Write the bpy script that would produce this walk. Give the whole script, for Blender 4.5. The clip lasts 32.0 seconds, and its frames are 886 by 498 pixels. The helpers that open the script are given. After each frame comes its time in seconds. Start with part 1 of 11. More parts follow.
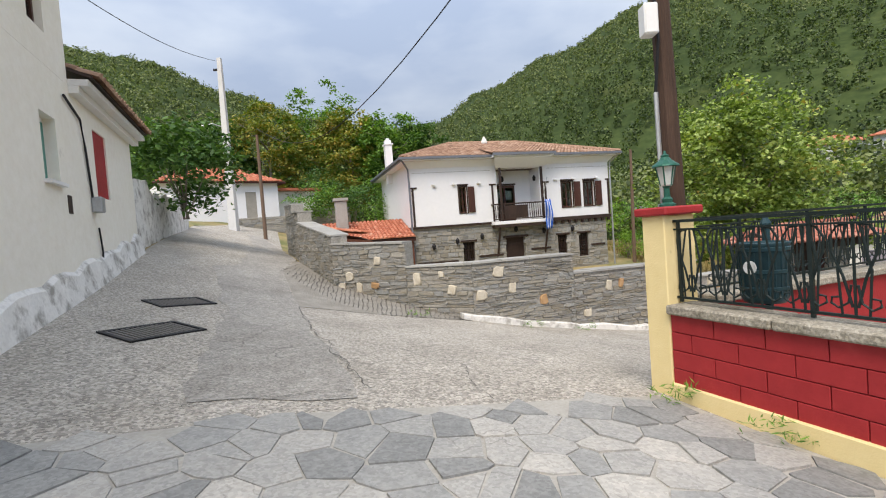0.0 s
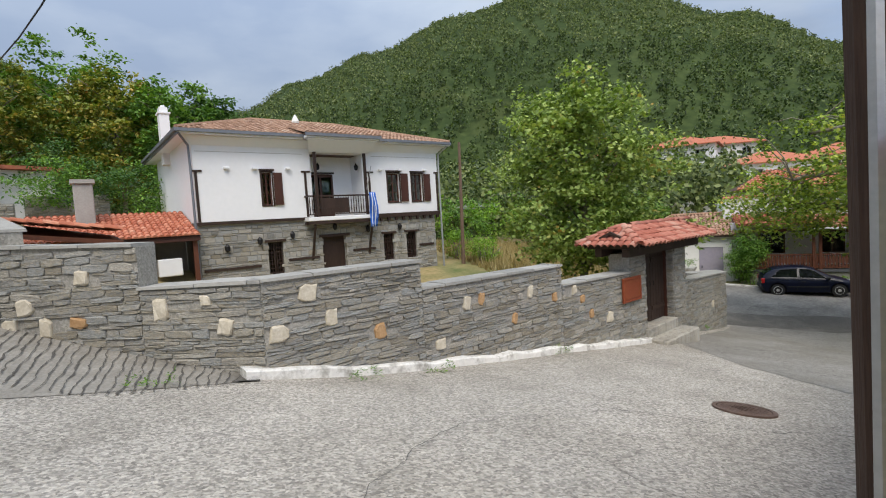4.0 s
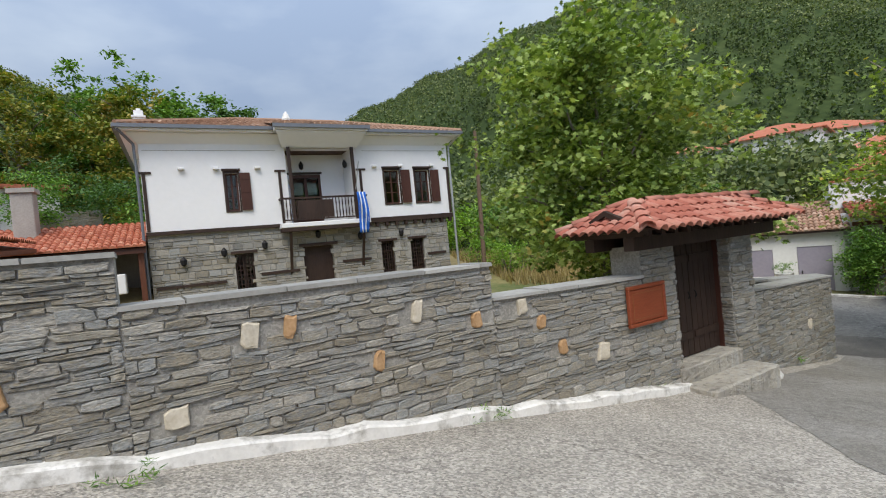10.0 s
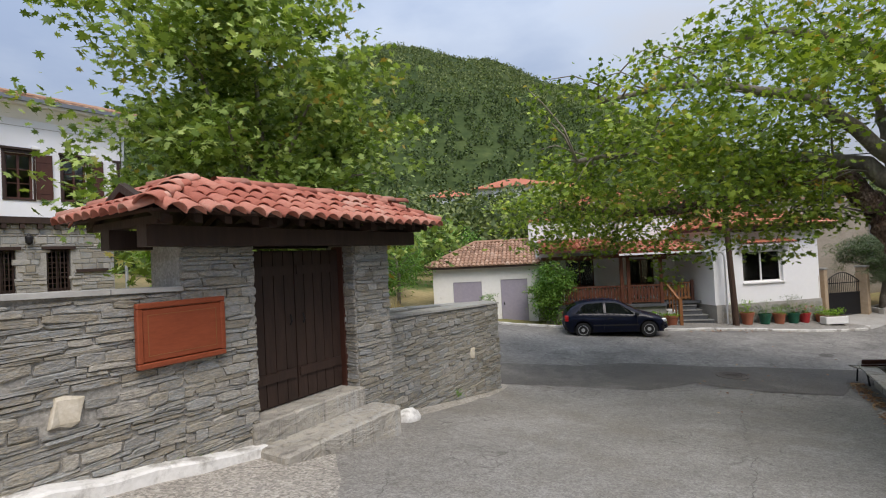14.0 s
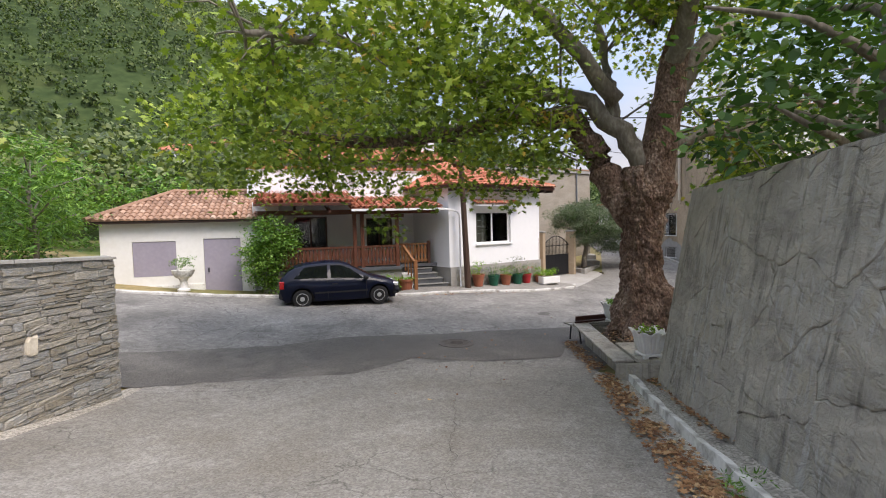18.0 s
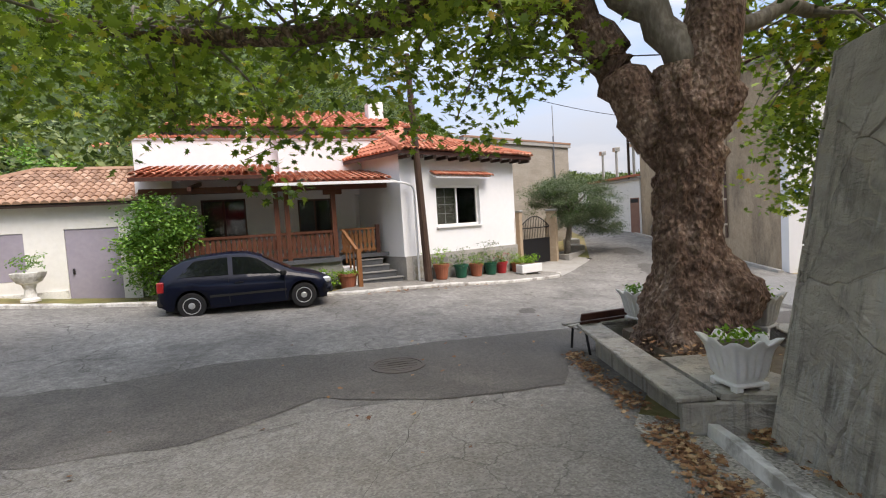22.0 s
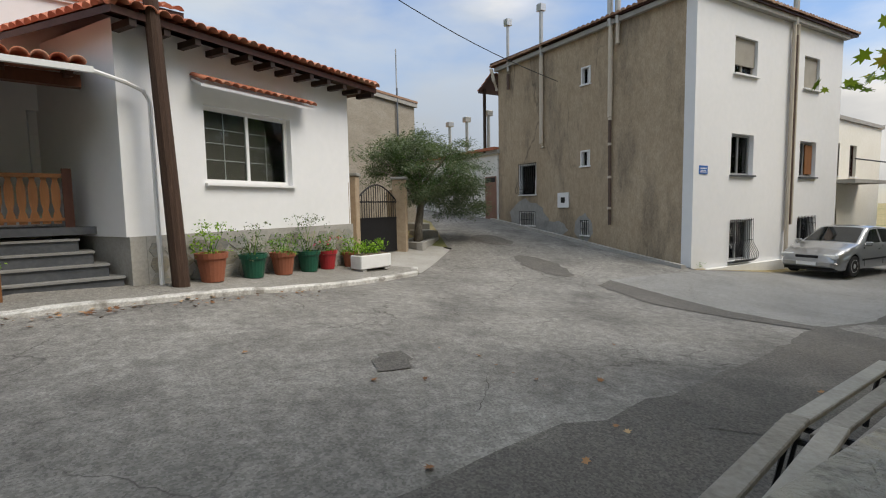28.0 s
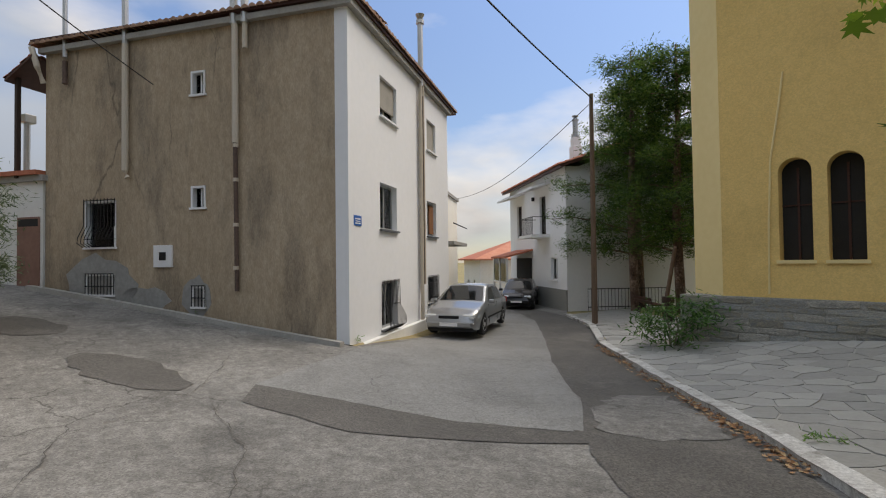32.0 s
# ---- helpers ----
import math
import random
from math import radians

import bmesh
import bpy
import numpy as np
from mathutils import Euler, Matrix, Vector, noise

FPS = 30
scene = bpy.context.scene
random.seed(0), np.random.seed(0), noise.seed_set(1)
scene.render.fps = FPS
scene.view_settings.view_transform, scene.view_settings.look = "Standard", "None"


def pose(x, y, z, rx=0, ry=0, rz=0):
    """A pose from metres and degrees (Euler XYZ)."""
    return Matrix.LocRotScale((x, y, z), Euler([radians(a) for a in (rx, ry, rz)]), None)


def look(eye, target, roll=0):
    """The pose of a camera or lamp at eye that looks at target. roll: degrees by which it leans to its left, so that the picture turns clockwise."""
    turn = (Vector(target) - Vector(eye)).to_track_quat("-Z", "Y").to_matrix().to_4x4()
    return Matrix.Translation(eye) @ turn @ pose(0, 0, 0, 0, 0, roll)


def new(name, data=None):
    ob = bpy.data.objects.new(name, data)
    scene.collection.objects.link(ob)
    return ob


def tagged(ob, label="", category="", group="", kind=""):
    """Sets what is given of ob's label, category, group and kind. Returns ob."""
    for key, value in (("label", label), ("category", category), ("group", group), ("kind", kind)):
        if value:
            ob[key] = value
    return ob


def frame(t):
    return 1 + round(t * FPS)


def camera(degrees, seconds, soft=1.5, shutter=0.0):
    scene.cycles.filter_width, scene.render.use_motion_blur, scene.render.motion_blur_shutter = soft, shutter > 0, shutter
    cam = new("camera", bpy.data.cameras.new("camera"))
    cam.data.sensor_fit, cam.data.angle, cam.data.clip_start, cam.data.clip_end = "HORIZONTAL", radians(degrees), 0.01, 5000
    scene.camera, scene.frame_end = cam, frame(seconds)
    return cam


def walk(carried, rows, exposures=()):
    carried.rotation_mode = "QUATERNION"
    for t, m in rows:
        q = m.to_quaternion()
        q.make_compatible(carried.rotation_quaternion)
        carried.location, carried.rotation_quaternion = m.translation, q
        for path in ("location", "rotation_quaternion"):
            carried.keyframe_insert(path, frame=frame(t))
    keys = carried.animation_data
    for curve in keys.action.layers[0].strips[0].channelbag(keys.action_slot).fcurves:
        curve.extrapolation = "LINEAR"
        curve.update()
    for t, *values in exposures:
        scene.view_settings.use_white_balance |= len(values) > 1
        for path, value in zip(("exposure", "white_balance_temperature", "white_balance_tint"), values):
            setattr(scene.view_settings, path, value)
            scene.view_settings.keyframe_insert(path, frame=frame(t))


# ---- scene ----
cam = camera(84.0, 32.0, 1.1)
METRES, EYE = 33.3, 1.5
ROWS = [
    (0.0, 0.0, 0.0, 0.0, -0.16, -2.09, 4.27),
    (0.5, 0.0007, 0.016, 0.0, -4.91, -3.42, 4.42),
    (1.0, 0.0011, 0.0323, 0.0005, -8.69, -4.03, 4.23),
    (1.5, 0.0022, 0.0479, 0.0007, -10.69, -4.27, 3.86),
    (2.0, 0.0028, 0.0644, 0.0003, -16.88, -4.52, 3.67),
    (2.5, 0.0055, 0.0803, -0.0011, -17.41, -4.45, 3.61),
    (3.0, 0.0086, 0.0954, -0.0014, -19.9, -4.17, 3.01),
    (3.5, 0.0127, 0.1104, -0.0013, -22.67, -4.27, 3.29),
    (4.0, 0.0172, 0.1224, -0.0027, -21.11, -3.64, 3.51),
    (4.5, 0.0241, 0.1359, -0.005, -20.12, -3.12, 3.95),
    (6.5, 0.0629, 0.1761, -0.0113, -17.9, -3.1, 7.05),
    (7.0, 0.0736, 0.1858, -0.0137, -18.67, -3.45, 7.47),
    (7.5, 0.0849, 0.1917, -0.016, -17.31, -3.74, 8.51),
    (8.0, 0.0967, 0.1984, -0.0179, -16.31, -3.46, 8.05),
    (8.5, 0.1084, 0.2024, -0.0193, -15.11, -2.5, 6.92),
    (9.0, 0.1215, 0.2068, -0.0223, -13.88, -1.57, 6.09),
    (9.5, 0.1332, 0.2121, -0.025, -12.8, -1.4, 5.8),
    (10.0, 0.147, 0.2153, -0.0275, -11.68, -0.97, 5.51),
    (10.5, 0.1601, 0.22, -0.0298, -11.7, -0.91, 5.1),
    (11.0, 0.1724, 0.2245, -0.0317, -12.19, -0.48, 4.76),
    (11.5, 0.1863, 0.2293, -0.0341, -13.15, -0.21, 4.31),
    (12.0, 0.1995, 0.2344, -0.0367, -14.56, 0.19, 4.45),
    (12.5, 0.2141, 0.2376, -0.0401, -16.46, 0.17, 4.61),
    (13.0, 0.228, 0.2431, -0.0427, -24.64, 0.79, 3.26),
    (13.5, 0.2417, 0.2478, -0.0455, -29.6, 0.84, 3.6),
    (14.0, 0.2561, 0.252, -0.0477, -36.73, 1.14, 2.78),
    (14.5, 0.2694, 0.2576, -0.0507, -40.72, 1.5, 1.82),
    (16.5, 0.3262, 0.2779, -0.0619, -51.01, 1.1, 0.73),
    (17.0, 0.3426, 0.2819, -0.0639, -54.61, 0.13, 0.95),
    (17.5, 0.3586, 0.285, -0.0666, -58.29, -1.42, 1.17),
    (18.0, 0.3741, 0.2905, -0.07, -63.37, -3.0, 1.4),
    (18.5, 0.3887, 0.2954, -0.0734, -66.19, -3.57, 1.76),
    (19.0, 0.4037, 0.3002, -0.0758, -68.62, -3.94, 2.3),
    (19.5, 0.4195, 0.3041, -0.0784, -70.45, -4.77, 2.84),
    (20.0, 0.433, 0.3084, -0.0803, -70.02, -4.21, 3.22),
    (20.5, 0.4477, 0.3136, -0.083, -70.21, -3.41, 2.88),
    (21.0, 0.4623, 0.3182, -0.0866, -68.18, -2.71, 2.72),
    (21.5, 0.4761, 0.324, -0.0882, -66.95, -2.3, 2.95),
    (22.0, 0.4913, 0.3286, -0.0909, -66.62, -3.32, 3.46),
    (22.5, 0.5061, 0.3338, -0.0924, -67.65, -4.18, 3.35),
    (23.0, 0.5208, 0.3396, -0.094, -70.87, -4.27, 2.74),
    (23.5, 0.5359, 0.3446, -0.0965, -73.22, -3.97, 2.18),
    (24.0, 0.5504, 0.3505, -0.0983, -77.3, -3.71, 1.49),
    (24.5, 0.565, 0.3557, -0.1014, -78.8, -3.55, 0.6),
    (25.0, 0.5802, 0.3621, -0.1025, -79.12, -3.94, 0.68),
    (25.5, 0.5953, 0.3684, -0.1042, -78.25, -4.55, 1.51),
    (27.5, 0.6601, 0.3885, -0.1095, -80.22, -4.52, 1.39),
    (28.0, 0.68, 0.3892, -0.111, -87.05, -4.99, 1.02),
    (28.5, 0.6983, 0.3892, -0.1101, -94.61, -3.96, 0.26),
    (29.0, 0.7166, 0.3891, -0.1095, -102.86, -2.95, -0.06),
    (29.5, 0.7337, 0.3881, -0.1095, -108.11, -1.93, -0.11),
    (30.0, 0.7515, 0.3861, -0.1101, -116.52, -1.54, 0.26),
    (30.5, 0.7674, 0.3825, -0.1112, -122.07, -0.42, -0.16),
    (31.0, 0.7843, 0.379, -0.1114, -126.41, 0.21, 0.16),
    (31.5, 0.8011, 0.3746, -0.1114, -130.14, 0.69, 0.64),
    (32.0, 0.8171, 0.3699, -0.112, -131.26, 1.24, 0.73),
]
EXPOSURES = ((0.0, .52, 7250, 12), (4.0, .28, 6900, 10), (8.0, .3, 6750, 9), (11.0, .22, 6750, 9), (14.0, .28, 6850, 13), (17.0, .68, 6900, 17), (20.0, .95, 7050, 16), (23.0, .8, 7200, 15), (26.0, .48, 7250, 12), (28.0, .34, 7150, 9), (29.5, .5, 7250, 10), (31.0, .45, 7350, 12), (32.0, .15, 7350, 12))
walk(cam, [(t, pose(0, 0, EYE) @ pose(METRES * x, METRES * y, METRES * z, 90 + pitch, roll, yaw))
           for t, x, y, z, yaw, pitch, roll in ROWS], EXPOSURES)

# ---- sky and sun: a bright overcast day with broken cloud ----
SUN_AZ, SUN_EL = radians(196), radians(54)      # azimuth clockwise from +y
world = bpy.data.worlds.new("sky")
scene.world = world
world.use_nodes = True
wn, wl = world.node_tree.nodes, world.node_tree.links
wn.clear()
w_out, w_bg = wn.new("ShaderNodeOutputWorld"), wn.new("ShaderNodeBackground")
w_sky = wn.new("ShaderNodeTexSky")
w_sky.sky_type, w_sky.sun_disc = 'NISHITA', False
w_sky.dust_density, w_sky.ozone_density = 0.25, 1.6
w_sky.sun_elevation, w_sky.sun_rotation = SUN_EL, SUN_AZ
w_tc, w_map = wn.new("ShaderNodeTexCoord"), wn.new("ShaderNodeMapping")
w_map.inputs["Scale"].default_value = (1, 1, 2.6)
w_n1, w_n2 = wn.new("ShaderNodeTexNoise"), wn.new("ShaderNodeTexNoise")
for n_, s_, d_ in ((w_n1, 1.5, 7), (w_n2, 2.6, 8)):
    n_.inputs["Scale"].default_value, n_.inputs["Detail"].default_value, n_.inputs["Roughness"].default_value = s_, d_, 0.5
    wl.new(w_map.outputs[0], n_.inputs["Vector"])
wl.new(w_tc.outputs["Generated"], w_map.inputs["Vector"])
# cover grows towards the north-west, where the storm cloud hangs
w_dot = wn.new("ShaderNodeVectorMath"); w_dot.operation = 'DOT_PRODUCT'
w_dot.inputs[1].default_value = (-0.1, 0.78, -0.05)
wl.new(w_tc.outputs["Generated"], w_dot.inputs[0])
w_cov = wn.new("ShaderNodeMath"); w_cov.operation = 'MULTIPLY_ADD'
w_cov.inputs[1].default_value = 0.32
wl.new(w_dot.outputs["Value"], w_cov.inputs[0]); wl.new(w_n1.outputs[0], w_cov.inputs[2])
w_mask = wn.new("ShaderNodeValToRGB")
w_mask.color_ramp.elements[0].position, w_mask.color_ramp.elements[1].position = 0.27, 0.44
wl.new(w_cov.outputs[0], w_mask.inputs[0])
w_add = wn.new("ShaderNodeMath"); w_add.operation = 'MULTIPLY_ADD'
w_add.inputs[1].default_value = -0.46
wl.new(w_dot.outputs["Value"], w_add.inputs[0]); wl.new(w_n2.outputs[0], w_add.inputs[2])
w_cloud = wn.new("ShaderNodeValToRGB")
ce = w_cloud.color_ramp.elements
ce[0].position, ce[0].color = 0.12, (2.5, 3.3, 4.8, 1)
ce[1].position, ce[1].color = 0.9, (8.0, 8.1, 8.3, 1)
ce_mid = w_cloud.color_ramp.elements.new(0.36)
ce_mid.color = (3.7, 4.5, 5.8, 1)
for p_, c_ in ((0.58, (3.9, 4.4, 5.2, 1)), (0.7, (5.4, 5.6, 6.0, 1))):
    w_cloud.color_ramp.elements.new(p_).color = c_
wl.new(w_add.outputs[0], w_cloud.inputs[0])
w_mix = wn.new("ShaderNodeMix"); w_mix.data_type = 'RGBA'
w_lift = wn.new("ShaderNodeMix"); w_lift.data_type, w_lift.blend_type = 'RGBA', 'MULTIPLY'
w_lift.inputs[0].default_value = 1.0
w_lift.inputs[7].default_value = (1.1, 1.15, 1.28, 1)
wl.new(w_sky.outputs[0], w_lift.inputs[6])
wl.new(w_mask.outputs[0], w_mix.inputs[0]); wl.new(w_lift.outputs[2], w_mix.inputs[6]); wl.new(w_cloud.outputs[0], w_mix.inputs[7])
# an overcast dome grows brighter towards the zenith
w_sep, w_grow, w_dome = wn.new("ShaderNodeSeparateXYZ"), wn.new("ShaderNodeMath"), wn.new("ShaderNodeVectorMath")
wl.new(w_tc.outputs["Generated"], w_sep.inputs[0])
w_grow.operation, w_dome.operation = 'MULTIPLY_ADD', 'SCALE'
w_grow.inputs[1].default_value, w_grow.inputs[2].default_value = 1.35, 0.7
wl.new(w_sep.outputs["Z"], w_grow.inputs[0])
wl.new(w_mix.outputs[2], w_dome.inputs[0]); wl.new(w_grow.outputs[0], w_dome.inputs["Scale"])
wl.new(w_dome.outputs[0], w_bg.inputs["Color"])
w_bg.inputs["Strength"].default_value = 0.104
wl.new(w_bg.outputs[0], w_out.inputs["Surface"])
sun_data = bpy.data.lights.new("sun", 'SUN')
sun_data.energy, sun_data.angle, sun_data.color = 2.3, radians(34), (1.0, 0.96, 0.9)
sun = new("sun", sun_data)
sun.matrix_world = look((0, 0, 60), (-math.sin(SUN_AZ) * math.cos(SUN_EL), -math.cos(SUN_AZ) * math.cos(SUN_EL), 60 - math.sin(SUN_EL)))

# ---- materials ----
def node_mat(name):
    m = bpy.data.materials.new(name)
    m.use_nodes = True
    return m, m.node_tree.nodes, m.node_tree.links, m.node_tree.nodes["Principled BSDF"]


def ramp(nodes, stops):
    r = nodes.new("ShaderNodeValToRGB")
    els = r.color_ramp.elements
    while len(els) < len(stops):
        els.new(0.5)
    for e, (p, c) in zip(els, stops):
        e.position, e.color = p, (*c, 1)
    return r


def surface(name, stops, scale=1.5, fine=14.0, rough=0.85, bump=0.3, bump_scale=60.0, metal=0.0, random_by="", random_amount=0.0,
            stain=None, stain_scale=0.6, stain_cut=(0.55, 0.7), stretch=(1, 1, 1), spec=0.3, voronoi=0.0, coat=0.0, grain=0.0, grain_size=40.0, crackle=0.0, crackle_size=1.1, bump_depth=0.012, crackle_width=0.014):
    """Colour from a ramp over two scales of noise, with stains and fine relief, in metres of the world."""
    m, nodes, links, bsdf = node_mat(name)
    geo, mp = nodes.new("ShaderNodeNewGeometry"), nodes.new("ShaderNodeMapping")
    mp.inputs["Scale"].default_value = stretch
    links.new(geo.outputs["Position"], mp.inputs["Vector"])
    big, small, mixed = nodes.new("ShaderNodeTexNoise"), nodes.new("ShaderNodeTexNoise"), nodes.new("ShaderNodeMath")
    for n, s in ((big, scale), (small, fine)):
        n.inputs["Scale"].default_value, n.inputs["Detail"].default_value = s, 5
        links.new(mp.outputs[0], n.inputs["Vector"])
    mixed.operation = 'MULTIPLY_ADD'
    mixed.inputs[1].default_value = 0.5
    links.new(small.outputs[0], mixed.inputs[0])
    half = nodes.new("ShaderNodeMath"); half.operation = 'MULTIPLY'; half.inputs[1].default_value = 0.5
    links.new(big.outputs[0], half.inputs[0]); links.new(half.outputs[0], mixed.inputs[2])
    source = mixed.outputs[0]
    if random_by:
        rnd = nodes.new("ShaderNodeObjectInfo").outputs["Random"] if random_by == "object" else geo.outputs["Random Per Island"]
        shift = nodes.new("ShaderNodeMath"); shift.operation = 'MULTIPLY_ADD'
        shift.inputs[1].default_value = random_amount
        links.new(rnd, shift.inputs[0])
        low = nodes.new("ShaderNodeMath"); low.operation = 'MULTIPLY_ADD'
        low.inputs[1].default_value, low.inputs[2].default_value = 1 - random_amount, 0.0
        links.new(source, low.inputs[0]); links.new(low.outputs[0], shift.inputs[2])
        source = shift.outputs[0]
    r = ramp(nodes, stops)
    links.new(source, r.inputs[0])
    colour = r.outputs[0]
    if stain:
        sn = nodes.new("ShaderNodeTexNoise")
        sn.inputs["Scale"].default_value, sn.inputs["Detail"].default_value, sn.inputs["Roughness"].default_value = stain_scale, 8, 0.65
        links.new(mp.outputs[0], sn.inputs["Vector"])
        sr = ramp(nodes, ((stain_cut[0], (0, 0, 0)), (stain_cut[1], (1, 1, 1))))
        links.new(sn.outputs[0], sr.inputs[0])
        mx = nodes.new("ShaderNodeMix"); mx.data_type = 'RGBA'
        mx.inputs[7].default_value = (*stain, 1)
        links.new(sr.outputs[0], mx.inputs[0]); links.new(colour, mx.inputs[6])
        colour = mx.outputs[2]
    if grain:
        gv, gr = nodes.new("ShaderNodeTexVoronoi"), nodes.new("ShaderNodeMapRange")
        gv.inputs["Scale"].default_value = grain_size
        links.new(mp.outputs[0], gv.inputs["Vector"])
        gr.inputs["To Min"].default_value, gr.inputs["To Max"].default_value = 1 - grain, 1 + grain
        sep = nodes.new("ShaderNodeSeparateColor")
        links.new(gv.outputs["Color"], sep.inputs[0]); links.new(sep.outputs[0], gr.inputs["Value"])
        gm = nodes.new("ShaderNodeMix"); gm.data_type, gm.blend_type = 'RGBA', 'MULTIPLY'
        gm.inputs[0].default_value = 1.0
        links.new(colour, gm.inputs[6]); links.new(gr.outputs[0], gm.inputs[7])
        colour = gm.outputs[2]
    if crackle:
        wob, off = nodes.new("ShaderNodeTexNoise"), nodes.new("ShaderNodeVectorMath")
        wob.inputs["Scale"].default_value, wob.inputs["Detail"].default_value = 2.2, 6
        off.operation = 'MULTIPLY_ADD'
        off.inputs[1].default_value = (0.55, 0.55, 0.55)
        links.new(mp.outputs[0], wob.inputs["Vector"]); links.new(wob.outputs["Color"], off.inputs[0]); links.new(mp.outputs[0], off.inputs[2])
        ev, er = nodes.new("ShaderNodeTexVoronoi"), nodes.new("ShaderNodeMapRange")
        ev.feature = 'DISTANCE_TO_EDGE'
        ev.inputs["Scale"].default_value = crackle_size
        links.new(off.outputs[0], ev.inputs["Vector"]); links.new(ev.outputs["Distance"], er.inputs["Value"])
        er.inputs["From Max"].default_value = crackle_width
        er.inputs["To Min"].default_value, er.inputs["To Max"].default_value = crackle, 0.0
        mk, mr, mm = nodes.new("ShaderNodeTexNoise"), nodes.new("ShaderNodeMapRange"), nodes.new("ShaderNodeMath")
        mk.inputs["Scale"].default_value, mk.inputs["Detail"].default_value = 0.45, 3
        links.new(mp.outputs[0], mk.inputs["Vector"]); links.new(mk.outputs[0], mr.inputs["Value"])
        mr.inputs["From Min"].default_value, mr.inputs["From Max"].default_value = 0.47, 0.6
        mm.operation = 'MULTIPLY'
        links.new(er.outputs[0], mm.inputs[0]); links.new(mr.outputs[0], mm.inputs[1])
        cm = nodes.new("ShaderNodeMix"); cm.data_type = 'RGBA'
        cm.inputs[7].default_value = (0.05, 0.045, 0.04, 1)
        links.new(mm.outputs[0], cm.inputs[0]); links.new(colour, cm.inputs[6])
        colour = cm.outputs[2]
    links.new(colour, bsdf.inputs["Base Color"])
    bsdf.inputs["Roughness"].default_value, bsdf.inputs["Metallic"].default_value = rough, metal
    bsdf.inputs["Specular IOR Level"].default_value = spec
    bsdf.inputs["Coat Weight"].default_value = coat
    if bump:
        b = nodes.new("ShaderNodeBump")
        b.inputs["Strength"].default_value, b.inputs["Distance"].default_value = bump, bump_depth
        if voronoi:
            t = nodes.new("ShaderNodeTexVoronoi"); t.inputs["Scale"].default_value = voronoi
            links.new(mp.outputs[0], t.inputs["Vector"])
            links.new(t.outputs["Distance"], b.inputs["Height"])
        else:
            t = nodes.new("ShaderNodeTexNoise"); t.inputs["Scale"].default_value, t.inputs["Detail"].default_value = bump_scale, 4
            links.new(mp.outputs[0], t.inputs["Vector"])
            links.new(t.outputs[0], b.inputs["Height"])
        links.new(b.outputs[0], bsdf.inputs["Normal"])
    return m


def shade(c, k):
    return tuple(min(1.0, v * k) for v in c)


def plain(name, c, rough=0.6, metal=0.0, spread=0.18, bump=0.12, random_by="", amount=0.0, coat=0.0, scale=4.0, spec=0.3):
    return surface(name, ((0.25, shade(c, 1 - spread)), (0.75, shade(c, 1 + spread))), scale=scale, fine=30, rough=rough, metal=metal,
                   bump=bump, bump_scale=90, random_by=random_by, random_amount=amount, coat=coat, spec=spec)


def leaf_mat(name, dark, mid, light, autumn=None):
    m, nodes, links, bsdf = node_mat(name)
    geo, n = nodes.new("ShaderNodeNewGeometry"), nodes.new("ShaderNodeTexNoise")
    n.inputs["Scale"].default_value = 0.7
    links.new(geo.outputs["Position"], n.inputs["Vector"])
    a = nodes.new("ShaderNodeMath"); a.operation = 'MULTIPLY_ADD'; a.inputs[1].default_value = 0.55
    s = nodes.new("ShaderNodeMath"); s.operation = 'MULTIPLY'; s.inputs[1].default_value = 0.5
    links.new(n.outputs[0], s.inputs[0])
    links.new(geo.outputs["Random Per Island"], a.inputs[0]); links.new(s.outputs[0], a.inputs[2])
    stops = [(0.2, dark), (0.5, mid), (0.78, light)]
    if autumn:
        stops.append((0.87, autumn))
    r = ramp(nodes, stops)
    links.new(a.outputs[0], r.inputs[0])
    links.new(r.outputs[0], bsdf.inputs["Base Color"])
    bsdf.inputs["Roughness"].default_value = 0.5
    bsdf.inputs["Specular IOR Level"].default_value = 0.22
    tr = nodes.new("ShaderNodeBsdfTranslucent")
    br = nodes.new("ShaderNodeMix"); br.data_type, br.blend_type = 'RGBA', 'MULTIPLY'
    br.inputs[0].default_value = 1.0
    br.inputs[7].default_value = (1.35, 1.5, 0.55, 1)
    links.new(r.outputs[0], br.inputs[6]); links.new(br.outputs[2], tr.inputs["Color"])
    ms = nodes.new("ShaderNodeMixShader"); ms.inputs[0].default_value = 0.24
    out = nodes["Material Output"]
    links.new(bsdf.outputs[0], ms.inputs[1]); links.new(tr.outputs[0], ms.inputs[2]); links.new(ms.outputs[0], out.inputs["Surface"])
    return m


def glass_mat(name, tint=(0.75, 0.8, 0.8)):
    m, nodes, links, bsdf = node_mat(name)
    gl, tr, ms, fr = (nodes.new("ShaderNodeBsdf" + k) if k != "x" else None for k in ("Glossy", "Transparent", "x", "x"))
    ms, fr = nodes.new("ShaderNodeMixShader"), nodes.new("ShaderNodeFresnel")
    fr.inputs["IOR"].default_value = 1.5
    gl.inputs["Roughness"].default_value = 0.03
    tr.inputs["Color"].default_value = (*tint, 1)
    links.new(fr.outputs[0], ms.inputs[0]); links.new(tr.outputs[0], ms.inputs[1]); links.new(gl.outputs[0], ms.inputs[2])
    links.new(ms.outputs[0], nodes["Material Output"].inputs["Surface"])
    return m


